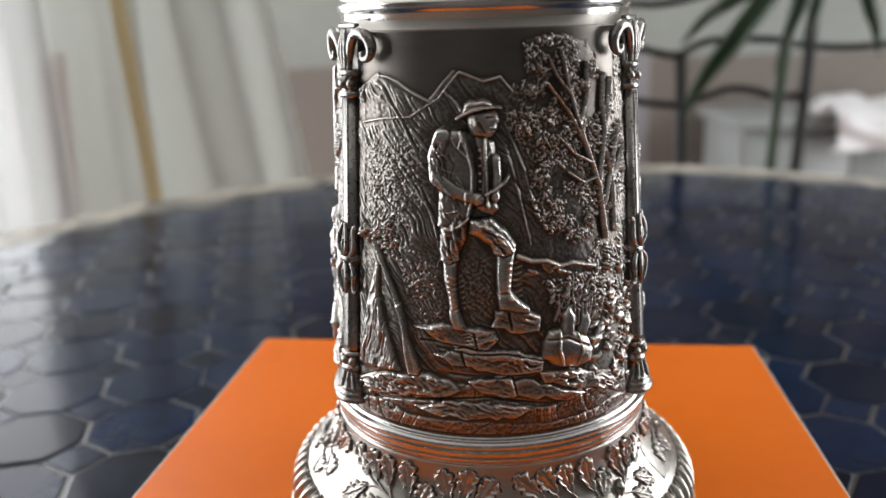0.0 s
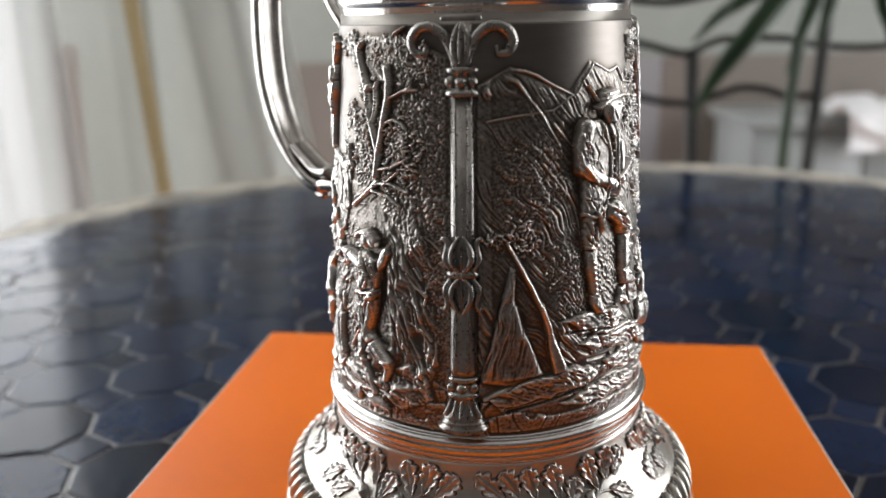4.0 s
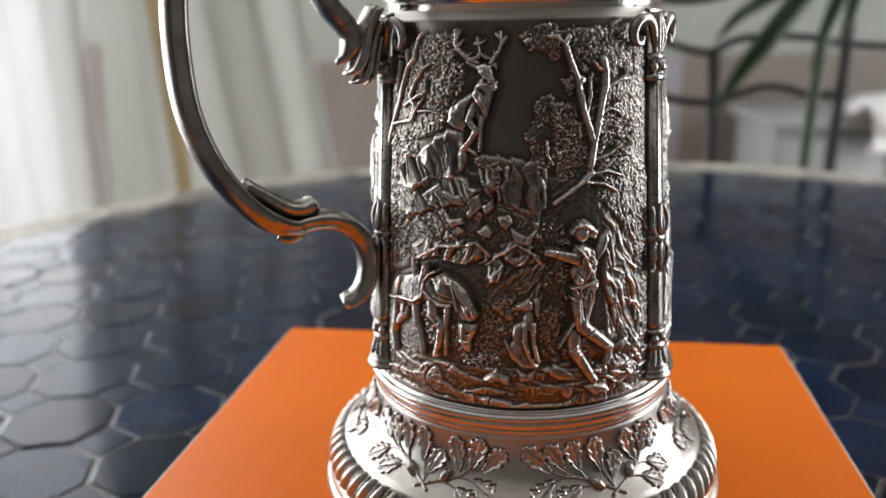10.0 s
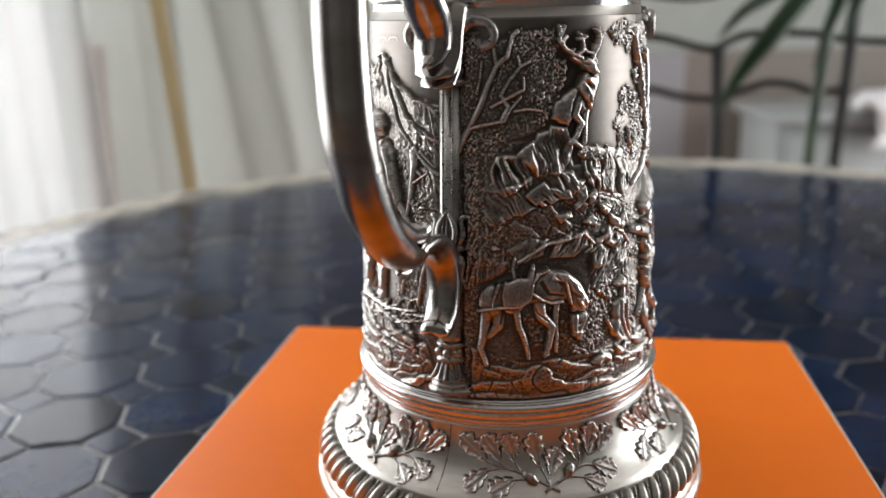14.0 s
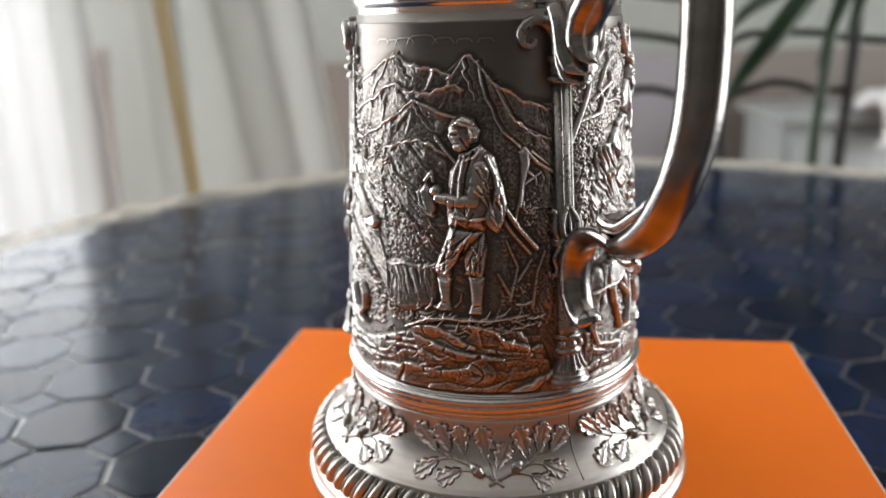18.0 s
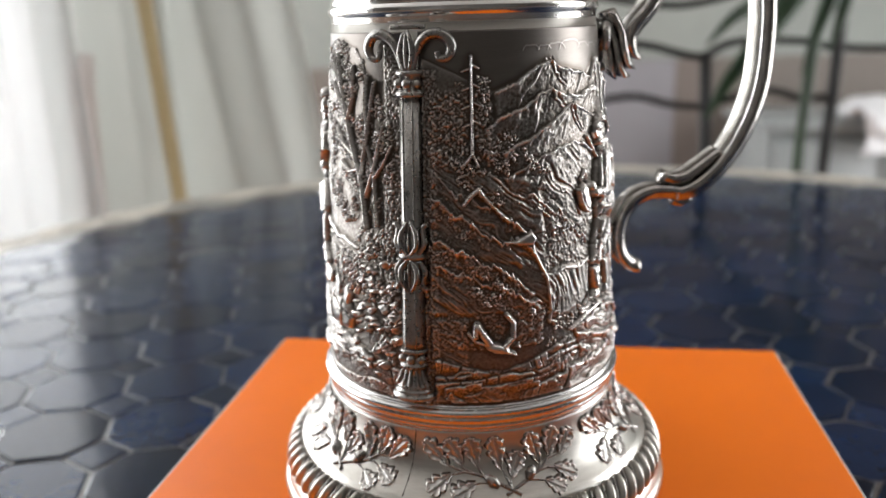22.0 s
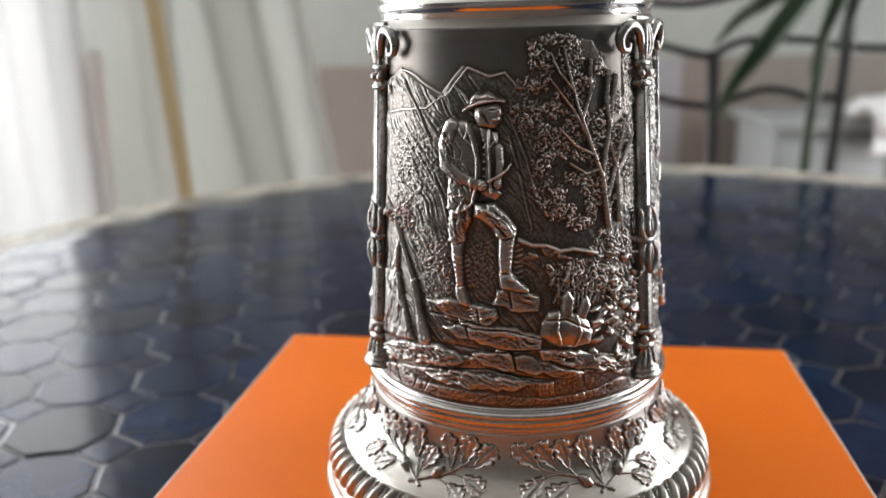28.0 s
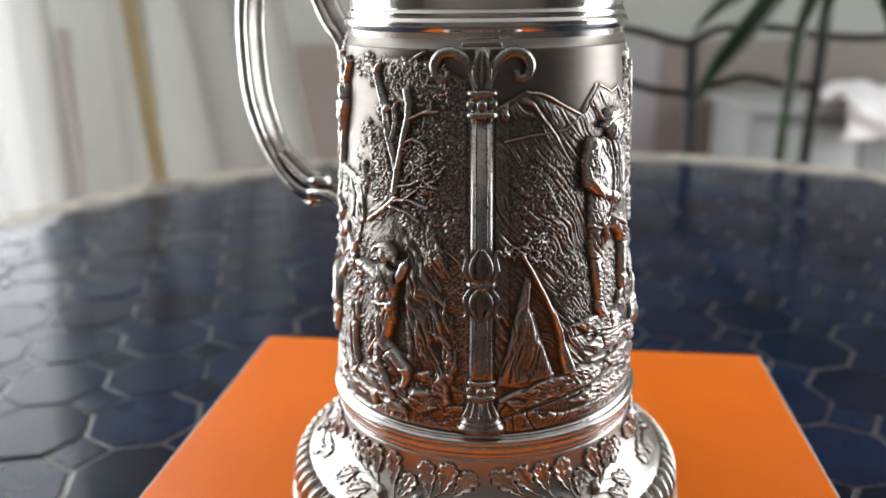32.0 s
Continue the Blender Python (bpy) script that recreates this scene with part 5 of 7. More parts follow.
    r.ridge([(-27.5, 139.2), (-30.1, 139.8), (-32.1, 141.6)], 0.6, 0.9, 0.4, 0.9, 1.5)
    r.ridge([(-34.9, 128.6), (-33.5, 133.4), (-33.9, 137.4), (-32.9, 138.6)], 0.6, 0.9, 0.45, 0.8, 1.5)
    r.ridge([(-33.0, 112.6), (-38, 109.2), (-46.5, 104.6)], 0.85, 0.9, 0.6, 0.6, 1.4)
    r.blob(-37.3, 137.2, 1.3, 1.1, 0.7, 0, 1.3)
    r.plate([(-32.5, 127.6), (-33.3, 131.8), (-32.3, 136.8), (-29.3, 138.8), (-28.1, 137.2), (-30.1, 131.2)], -0.5, 0.8, 0.5)
    for b in ([(-27.1, 134.8), (-23.1, 136.2), (-18.7, 137.6), (-18.7, 139.6)], [(-20.7, 136.8), (-16.5, 137.0)], [(-28.9, 128.4), (-25.9, 129.4), (-22.3, 128.4), (-20.7, 127.0)], [(-37.5, 137.0), (-39.5, 139.6), (-40.9, 139.6)], [(-31.9, 116.0), (-26.9, 116.8), (-20.3, 119.4)], [(-24.9, 151.0), (-21.5, 152.4)], [(-49.3, 121.2), (-48.9, 117.6), (-47.1, 115.4)], [(-33.4, 112), (-27, 112.6), (-20, 110.6)], [(-30, 112), (-24, 115.6)], [(-35, 110), (-28, 109), (-23, 106.6)]):
        r.ridge(b, 0.5, 1.0, 0.3, 0.7, 1.5)
    r.hatch([(-44.1, 147.2), (-40.9, 147.2), (-36.5, 137.0), (-31.9, 120.4), (-25.9, 140.6), (-29.3, 142.8), (-25.9, 139.2), (-30.1, 123.4), (-33.3, 114.0), (-34.5, 120.4), (-38.7, 135.0)], 80, 0.45, 3.0, 0.35, -0.05, 0.5)
    r.foliage([(-25.9, 127.2), (-19.3, 124.6), (-21.3, 118.4), (-25.9, 116.6), (-29.3, 120.6)], 60, 1.0, 1.0, 0.4, 0.4)
    r.hatch([(-48, 107), (-36, 113), (-31, 114), (-34, 108), (-46, 102)], 28, 0.7, 6, 0.5, 0.0, 0.6)
    # crags: upright striated faces, a flat ledge, loose stones
    for face, lean in (([(-111.1, 106.4), (-103.7, 116.4), (-97.9, 117.4), (-92.3, 121.6), (-84.5, 124.6), (-78.5, 124.2), (-76.7, 119.2), (-78.1, 113.8), (-82.5, 111.2), (-91.3, 109.6), (-101.1, 105.2)], -80), ([(-64.9, 114.4), (-60.3, 115.2), (-57.4, 113.2), (-57.0, 106.4), (-59.4, 102.4), (-62.9, 105.0), (-64.7, 109.6)], -74), ([(-57.6, 113.8), (-53.3, 115.4), (-49.2, 114.6), (-48.3, 110.4), (-49.5, 103.4), (-53.7, 101.0), (-56.7, 103.6), (-56.3, 109.6)], -86), ([(-108.9, 105.6), (-93.3, 110.6), (-79.7, 112.0), (-72.1, 108.2), (-76.7, 103.4), (-93.1, 101.2), (-108.3, 94.2)], -58)):
        face = r.jag(face, 0.6, 2.2)
        r.plate(face, 0.7, 1.4, 0.3)
        r.hatch(face, lean, 2.3, 9.0, 1.5, -0.2, 0.8)
        r.hatch(face, lean + 6, 0.9, 4.0, 0.55, -0.1, 0.8)
    shelf = r.jag([(-73.7, 117.0), (-67.7, 117.6), (-61.7, 116.8), (-56.3, 116.0), (-49.7, 115.6), (-49.5, 113.8), (-57.7, 113.4), (-64.9, 113.6), (-72.1, 114.0)], 0.7, 1.3)
    r.plate(shelf, 0.45, 1.0, 0.5)
    r.facets(shelf, 16, 0.7, 10, 1.6, 0.5, 0.4, 0.3)
    r.foliage(shelf, 60, 0.7, 0.5, 0.8, 0.4)
    r.stipple([(-72.7, 114.4), (-64.3, 114.4), (-64.3, 108.4), (-72.1, 109.4)], 0.7, 0.25, 0.3, 0.6)
    r.facets([(-105.7, 97.2), (-86.1, 103.0), (-72.1, 106.0), (-50.7, 102.4), (-52.1, 95.4), (-70.7, 93.0), (-93.1, 91.4), (-108.1, 89.2)], 26, 1.0, -28, 1.8, 0.4, 0.3, 0.3)
    for slab in ([(-86.1, 107.4), (-78.7, 106.8), (-77.3, 103.4), (-82.5, 104.0)], [(-95.1, 105.8), (-87.5, 108.8), (-84.5, 105.4), (-90.5, 102.4)], [(-76.7, 105.8), (-72.1, 107.2), (-70.7, 103.8), (-74.9, 101.2)], [(-71.3, 104.6), (-67.7, 106.0), (-66.9, 103.4), (-69.9, 101.8)], [(-65.7, 101.0), (-61.5, 101.8), (-60.1, 100.0), (-62.7, 97.6), (-65.5, 98.6)], [(-73.3, 96.6), (-69.9, 98.6), (-67.3, 97.0), (-68.9, 94.8)], [(-84.5, 99.4), (-78.1, 100.6), (-76.5, 98.6), (-82.5, 97.0)], [(-61.3, 98.0), (-55.9, 96.0), (-52.1, 97.8), (-54.7, 93.2), (-60.1, 94.2)], [(-76.7, 102.2), (-73.9, 103.6), (-72.5, 101.8), (-75.5, 100.4)]):
        slab = r.jag(slab, 0.35, 1.8)
        r.plate(slab, 1.0, 0.7, 0.9)
        r.hatch(slab, -35, 0.9, 3, 0.5, -0.1, 0.4)
    under = r.jag([(-73.3, 114.6), (-64.3, 114.6), (-63.3, 107.2), (-66.1, 103.8), (-71.3, 107.2)], 0.5, 2.0)
    r.plate(under, 0.4, 1.4, 0.2)
    r.hatch(under, -80, 1.8, 8.0, 0.9, -0.1, 0.8)
    # hanging roots and tufts
    for arc in ([(-97, 86.6), (-87, 91.4), (-78, 92.4), (-73, 93.6), (-68.4, 90)], [(-66, 90), (-59, 93.6), (-54, 91), (-51, 88)]):
        r.ridge(arc, 0.6, 0.9, 0.5, 0.7, 1.3)
        for a, z in smooth_path([(p[0], p[1], 0) for p in arc], 7)[:, :2]:
            a, g = a + r.rng.normal(0, 0.8), r.rng.uniform(1.5, 5.5)
            r.ridge([(a, z), (a - 0.6 + r.rng.normal(0, 0.6), z - g * 0.5), (a - 1.6 + r.rng.normal(0, 0.8), z - g)], r.rng.uniform(0.5, 1.1), r.rng.uniform(0.4, 0.9), 0.3, 0.5, 1.3)
    for mound in ([(-86.1, 87.2), (-84.1, 92.2), (-78.1, 94.4), (-71.3, 94.0), (-70.1, 89.4), (-76.5, 86.6)], [(-64.9, 93.2), (-57.9, 95.6), (-53.3, 93.0), (-52.7, 88.2), (-59.3, 87.0), (-63.5, 89.0)], [(-69.3, 88.4), (-65.5, 90.8), (-62.7, 87.2), (-64.9, 82.4), (-68.9, 82.4)], [(-101.1, 90.2), (-93.1, 93.8), (-86.7, 92.6), (-87.7, 88.2), (-96.9, 85.8)]):
        r.plate(mound, 0.7, 1.6, 0.3)
        r.hatch(mound, 58, 1.5, 6.0, 1.3, -0.1, 0.6)
    r.hatch([(-70.7, 85.8), (-50.7, 88.2), (-49.3, 76.0), (-52.3, 68.8), (-62.1, 71.4), (-69.9, 76.2)], 60, 1.3, 5.0, 0.7, 0.0, 1.2)
    r.stipple([(-98, 72), (-60, 80), (-44, 76), (-40, 60), (-98, 60)], 0.8, 0.32, 0.1)
    # flame-like grasses behind the figure
    r.hatch([(-30, 104), (-20, 107), (-13, 99), (-9, 84), (-8, 66), (-12, 56), (-26, 54), (-29, 80)], 116, 2.6, 8.0, 1.3, -0.2, 1.5)
    r.hatch([(-30, 104), (-20, 106), (-13, 98), (-9, 84), (-8, 66), (-12, 56), (-26, 54), (-29, 80)], 108, 1.2, 5.0, 0.5, -0.1, 1.5)
    r.strokes([(-28, 104), (-10, 98), (-9, 58), (-24, 58)], 30, 116, 6.0, 0.5, 0.6, 14, 0.5)
    # ground
    r.ledges([(-114, 62), (-96, 57), (-60, 58), (-30, 60), (-18, 64), (-6, 58), (-6, 45.1), (-114, 45.1)], 4.4, 1.3, -0.12, 0.3, 1.2)
    r.facets([(-114, 57), (-96, 55), (-60, 56), (-40, 58), (-14, 60), (-8, 49.7), (-112, 48.2)], 40, 1.2, -16, 3.0, 0.4, 0.35, 0.3)
    r.hatch([(-48, 60), (-36, 67), (-14, 67), (-10, 54), (-24, 48), (-42, 51)], -44, 2.8, 7.0, 1.2, 0.0, 1.2)
    r.foliage([(-84, 62), (-66, 62), (-62, 57), (-84, 58)], 130, 0.6, 0.6, 0.8)
    # stag: haunch, ruffed neck, turned head with lyre-shaped antlers
    r.plate([(-84.9, 126.2), (-83.7, 129.2), (-80.5, 132.0), (-76.1, 134.0), (-74.1, 134.2), (-71.3, 130.6), (-70.5, 128.0), (-72.9, 126.4), (-74.7, 128.6), (-77.5, 126.4), (-78.1, 123.8), (-80.3, 124.6)], 1.4, 2.6, 0.6)
    r.blob(-80.3, 127.8, 3.0, 3.4, 0.9, 25, 1.1, 0.7)
    r.blob(-74.7, 130.4, 2.2, 2.8, 0.8, 10, 1.2, 0.7)
    r.crease([(-76.9, 127.0), (-76.7, 130.0), (-74.7, 132.6)], 0.7, -0.5)
    r.plate([(-75.1, 134.2), (-73.1, 137.2), (-71.3, 138.4), (-68.3, 137.4), (-65.9, 137.6), (-66.1, 135.2), (-67.9, 132.2), (-69.5, 127.6), (-71.3, 128.6), (-73.1, 131.6)], 1.5, 1.8, 1.1)
    r.hatch([(-75.1, 133.8), (-73.1, 137.0), (-65.9, 137.4), (-66.1, 135.2), (-67.9, 132.2), (-69.7, 127.0), (-71.7, 128.6), (-73.3, 131.6)], -58, 1.0, 3.6, 1.1, 0.0, 0.5)
    r.plate([(-73.1, 141.2), (-70.7, 142.2), (-68.3, 141.4), (-67.3, 139.4), (-66.7, 138.0), (-68.3, 137.2), (-70.7, 138.0), (-72.5, 139.4)], 1.4, 1.3, 1.7)
    r.plate([(-69.9, 138.0), (-67.7, 139.2), (-66.7, 138.2), (-67.3, 137.0), (-68.9, 137.0)], 0.6, 0.8, 2.6)
    r.crease([(-72.3, 140.4), (-71.3, 140.2)], 0.4, -0.7)
    r.crease([(-69.3, 137.6), (-67.1, 137.4)], 0.35, -0.5)
    r.ridge([(-72.9, 140.8), (-74.9, 141.4), (-76.9, 142.2)], 0.8, 1.0, 0.35, 0.9)
    r.ridge([(-68.3, 141.2), (-66.9, 141.6), (-66.3, 140.2)], 0.6, 0.9, 0.3, 0.9)
    for b, w in (([(-72.9, 142.0), (-76.3, 143.0), (-79.5, 144.8), (-81.5, 146.8), (-81.3, 148.8), (-81.5, 150.4)], 0.75), ([(-80.7, 146.0), (-78.5, 147.8)], 0.5), ([(-80.9, 148.2), (-79.3, 150.4)], 0.5), ([(-77.7, 143.6), (-75.7, 144.4)], 0.45), ([(-68.3, 142.0), (-67.3, 143.4), (-65.7, 144.8), (-64.7, 146.8), (-63.7, 147.8), (-63.3, 148.4)], 0.75), ([(-64.7, 146.8), (-65.3, 149.8)], 0.55), ([(-65.3, 148.4), (-66.9, 149.4)], 0.45), ([(-67.3, 143.4), (-67.3, 145.2)], 0.45), ([(-74.9, 143.0), (-72.7, 143.6), (-72.1, 145.2), (-72.7, 147.0), (-73.5, 148.4)], 0.6), ([(-74.1, 147.0), (-72.7, 146.8), (-70.5, 147.6)], 0.5), ([(-72.1, 144.4), (-70.3, 143.4), (-68.7, 143.2)], 0.5)):
        r.ridge(b, w, 1.1, w * 0.7, 0.9, 1.8)
    limb(r, [(-74.7, 129.6), (-76.1, 127.0), (-73.3, 124.4), (-75.7, 121.2), (-78.1, 119.4)], 1.2, 1.2, 0.7, 1.1)
    limb(r, [(-71.3, 128.0), (-71.9, 125.0), (-71.9, 121.4), (-72.1, 119.0)], 1.0, 1.1, 0.6, 0.8)
    limb(r, [(-78.1, 119.6), (-75.9, 119.4), (-73.5, 118.0)], 0.7, 0.9, 0.5, 1.0)
    # horse: grazing, saddle cloth, plaited mane, bridled head
    r.plate([(-110.6, 74.2), (-108.4, 78.2), (-104.0, 80.6), (-97.4, 82.4), (-89.2, 83.0), (-85.4, 84.0), (-80.4, 82.6), (-77.0, 80.8), (-73.6, 77.0), (-71.4, 73.4), (-73.0, 70.4), (-78.2, 70.6), (-79.6, 74.4), (-84.0, 74.4), (-89.0, 73.6), (-93.0, 74.4), (-98.2, 73.2), (-104.0, 72.4), (-106.6, 68.2), (-109.4, 69.4)], 2.0, 2.8, 0.6)
    r.blob(-106.0, 75.2, 3.4, 4.6, 1.3, 0, 1.6, 0.7)
    r.blob(-99.2, 75.4, 3.6, 3.6, 0.8, 0, 1.7, 0.7)
    r.blob(-85.4, 78.6, 3.6, 4.2, 1.4, -12, 1.7, 0.7)
    r.plate([(-84.0, 83.4), (-79.8, 82.6), (-75.6, 79.8), (-72.0, 73.8), (-75.0, 70.8), (-78.0, 72.2), (-79.6, 76.6), (-82.6, 80.2)], 0.9, 1.6, 2.0)
    r.hatch([(-84.8, 83.8), (-79.8, 83.2), (-75.6, 80.2), (-71.0, 72.8), (-74.8, 70.4), (-77.0, 74.6), (-80.4, 79.8), (-86.2, 81.4)], -50, 0.8, 3.4, 0.9, 0.15, 0.5)
    r.plate([(-79.0, 70.2), (-72.2, 70.2), (-72.6, 67.6), (-74.2, 65.2), (-74.4, 61.6), (-76.2, 62.0), (-78.2, 63.8), (-78.8, 67.2)], 1.7, 1.1, 1.0)
    for b in ([(-79.0, 70.2), (-78.2, 65.0)], [(-78.2, 65.0), (-74.2, 64.8)], [(-77.0, 70.4), (-77.2, 65.4)], [(-79.0, 70.0), (-73.0, 70.2)]):
        r.crease(b, 0.35, 0.5)
    r.crease([(-75.8, 67.4), (-75.2, 67.6)], 0.5, -0.6)
    r.crease([(-77.2, 63.8), (-76.8, 62.4)], 0.35, -0.4)
    r.plate([(-101.2, 81.0), (-97.4, 82.2), (-93.6, 82.2), (-92.2, 79.6), (-93.2, 75.4), (-96.0, 74.2), (-102.0, 74.2), (-102.0, 78.0)], 0.6, 0.8, 2.6)
    for b in ([(-103.6, 80.4), (-105.2, 76.2), (-105.2, 73.6)], [(-101.2, 81.0), (-102.0, 77.4), (-101.6, 74.6)], [(-96.2, 82.2), (-97.0, 77.8), (-97.4, 74.2)], [(-92.2, 80.2), (-93.2, 76.0), (-96.8, 74.0)], [(-110.6, 72.8), (-104.0, 73.8), (-97.4, 74.0)], [(-92.0, 77.6), (-89.2, 75.8), (-85.8, 74.6), (-81.8, 74.8)], [(-81.2, 81.8), (-80.0, 77.6), (-79.0, 73.8)]):
        r.ridge(b, 0.4, 0.6, 0.35, 2.7, 1.5)
    r.ridge([(-98.0, 81.8), (-98.8, 84.8), (-98.0, 87.8)], 0.6, 0.9, 0.4, 1.2, 1.6)
    r.ridge([(-93.6, 80.2), (-92.2, 85.0)], 1.0, 1.1, 0.7, 2.2, 1.8)
    r.ridge([(-93.2, 80.0), (-90.0, 83.2), (-87.0, 84.4)], 0.5, 0.8, 0.4, 2.3, 1.6)
    for b, w, w1, bs in (([(-107.6, 72.8), (-108.6, 66.0), (-109.8, 61.4), (-107.8, 56.4)], 1.7, 0.7, 1.0), ([(-104.0, 71.8), (-103.8, 68.2), (-107.0, 65.2)], 2.0, 1.2, 0.8), ([(-97.8, 73.0), (-96.8, 67.6), (-95.4, 65.2), (-94.0, 60.8), (-93.6, 58.2)], 1.1, 0.6, 0.9), ([(-89.8, 74.2), (-89.4, 70.8), (-85.6, 67.4), (-86.4, 63.2), (-87.8, 59.0)], 1.8, 0.75, 1.2), ([(-83.6, 74.0), (-84.2, 68.2), (-83.8, 64.2), (-84.0, 59.6)], 1.0, 0.6, 0.6)):
        limb(r, b, w, 1.3, w1, bs)
    r.plate([(-89.0, 59.6), (-86.6, 60.4), (-86.2, 58.6), (-88.6, 57.8)], 0.7, 0.6, 1.3)
    for pts, w, h in (([(-92.0, 74.0), (-90.6, 71.8), (-86.8, 69.0)], 0.6, -0.5), ([(-88.4, 75.6), (-85.4, 74.8), (-81.0, 75.0)], 0.6, -0.5), ([(-102.0, 72.8), (-102.8, 69.0)], 0.7, -0.5), ([(-89.2, 80.6), (-86.8, 77.4), (-81.8, 76.4)], 0.9, -0.5)):
        r.crease(pts, w, h, w * 0.6)
    r.foliage([(-60, 98), (-46, 102), (-41, 94), (-41, 74), (-47, 70), (-50, 80), (-60, 82)], 230, 0.9, 0.9, 0.3, 0.6)
    r.hatch([(-60, 100), (-46, 102), (-40, 80), (-45, 66), (-58, 80)], 66, 1.1, 5.0, 0.6, 0.0, 1.0)
    # dog sitting with its head turned back
    r.plate([(-60.2, 70.4), (-57.2, 72.0), (-56.4, 74.2), (-56.6, 75.8), (-53.8, 77.4), (-53.2, 72.4), (-53.2, 69.0), (-52.4, 63.4), (-51.2, 60.0), (-53.2, 58.4), (-55.6, 58.0), (-57.8, 59.6), (-59.8, 63.6), (-60.8, 67.6)], 1.5, 1.6, 0.6)
    r.blob(-58.6, 63.6, 2.2, 3.6, 0.9, -15, 1.4, 0.7)
    r.blob(-54.8, 69.2, 1.5, 3.6, 0.9, 0, 1.4, 0.7)
    r.plate([(-59.8, 76.4), (-57.4, 77.4), (-55.4, 78.6), (-53.8, 77.4), (-53.8, 75.2), (-56.0, 75.0), (-58.6, 75.4)], 1.3, 0.9, 1.4)
    r.plate([(-53.8, 78.2), (-51.8, 78.4), (-51.2, 76.2), (-51.8, 72.4), (-53.2, 74.0)], 0.8, 0.8, 1.2)
    r.crease([(-59.2, 75.8), (-56.6, 75.8)], 0.3, -0.5)
    limb(r, [(-56.4, 70.8), (-56.4, 65.8), (-54.8, 61.8), (-53.2, 59.0)], 0.8, 0.9, 0.6, 1.7)
    limb(r, [(-53.4, 70.8), (-53.4, 64.6), (-51.8, 60.0)], 0.7, 0.9, 0.55, 1.6)
    limb(r, [(-59.2, 61.4), (-57.0, 59.0), (-52.4, 58.6)], 1.0, 1.0, 0.7, 1.2)
    r.crease([(-55.0, 69.2), (-54.8, 64.6), (-53.8, 61.2)], 0.45, -0.7)
    r.ridge([(-59.8, 60.8), (-61.6, 63.6), (-63.0, 65.8)], 0.6, 0.9, 0.4, 1.0)
    r.foliage([(-63.4, 79.2), (-57.0, 82.4), (-55.2, 80.2), (-59.6, 79.2), (-64.6, 74.8), (-66.6, 75.8)], 70, 0.7, 0.7, 0.4)
    # man climbing, an arm raised to shade the eyes, satchel and stick
    r.blob(-37.0, 96.6, 2.3, 3.0, 1.9, -8, 1.4, 0.6)
    r.plate([(-40.6, 98.0), (-38.4, 99.4), (-34.6, 98.8), (-32.0, 96.8), (-32.4, 94.2), (-34.6, 95.0), (-37.6, 97.4)], 0.8, 1.0, 2.2)
    r.ridge([(-41.2, 96.6), (-39.8, 98.2), (-36.6, 98.4), (-32.4, 96.2)], 0.5, 0.6, 0.4, 2.8)
    r.plate([(-39.8, 93.0), (-36.6, 93.0), (-32.4, 91.2), (-31.4, 86.6), (-32.4, 82.2), (-37.0, 82.0), (-40.6, 82.8), (-41.6, 86.0), (-39.8, 88.4), (-41.2, 90.8)], 2.0, 2.2, 1.0)
    limb(r, [(-38.0, 88.8), (-42.2, 90.0), (-46.0, 91.0), (-49.0, 91.6)], 1.8, 1.3, 1.1, 2.2)
    limb(r, [(-37.6, 89.4), (-37.2, 86.0), (-38.4, 83.2)], 1.7, 1.2, 1.5, 2.4)
    r.plate([(-49.6, 91.8), (-48.0, 92.8), (-46.0, 92.2), (-46.4, 90.4), (-48.4, 90.6)], 0.8, 0.7, 1.8)
    r.crease([(-39.8, 92.8), (-36.6, 90.0), (-35.0, 85.8), (-36.6, 82.8)], 0.45, 0.6)
    r.crease([(-45.6, 92.2), (-46.4, 89.8)], 0.4, -0.5)
    r.ridge([(-40.8, 81.2), (-37.6, 81.2), (-32.4, 82.4)], 0.55, 0.7, 0.5, 2.7)
    r.blob(-33.6, 81.2, 1.3, 1.5, 0.9, 0, 2.8)
    r.ridge([(-39.8, 80.6), (-38.4, 78.6), (-36.6, 77.8), (-35.4, 80.6)], 0.4, 0.7, 0.4, 2.7)
    r.ridge([(-41.2, 78.2), (-39.0, 77.2), (-37.0, 77.8)], 0.4, 0.7, 0.3, 2.4)
    r.plate([(-30.0, 94.6), (-27.4, 95.8), (-26.6, 93.6), (-28.4, 90.0), (-31.6, 87.6), (-32.4, 90.4)], 1.2, 1.1, 1.0)
    r.ridge([(-32.0, 87.6), (-33.2, 84.6)], 0.6, 0.9, 0.5, 1.2)
    r.plate([(-40.8, 80.6), (-35.4, 80.4), (-32.0, 80.6), (-32.4, 76.6), (-34.4, 70.8), (-33.6, 68.4), (-37.0, 66.6), (-39.8, 71.4), (-41.2, 76.6)], 1.9, 2.0, 0.9)
    limb(r, [(-37.6, 79.0), (-38.0, 74.6), (-37.2, 69.4)], 2.3, 1.4, 1.9, 1.7)
    limb(r, [(-36.6, 68.8), (-32.4, 66.0), (-27.2, 62.2)], 1.9, 1.4, 1.5, 1.6)
    limb(r, [(-27.0, 62.2), (-27.2, 59.8), (-28.0, 57.8)], 1.4, 1.2, 1.0, 1.4)
    limb(r, [(-39.8, 67.0), (-39.8, 62.4), (-36.6, 58.0), (-32.8, 52.8)], 2.0, 1.3, 1.3, 1.0)
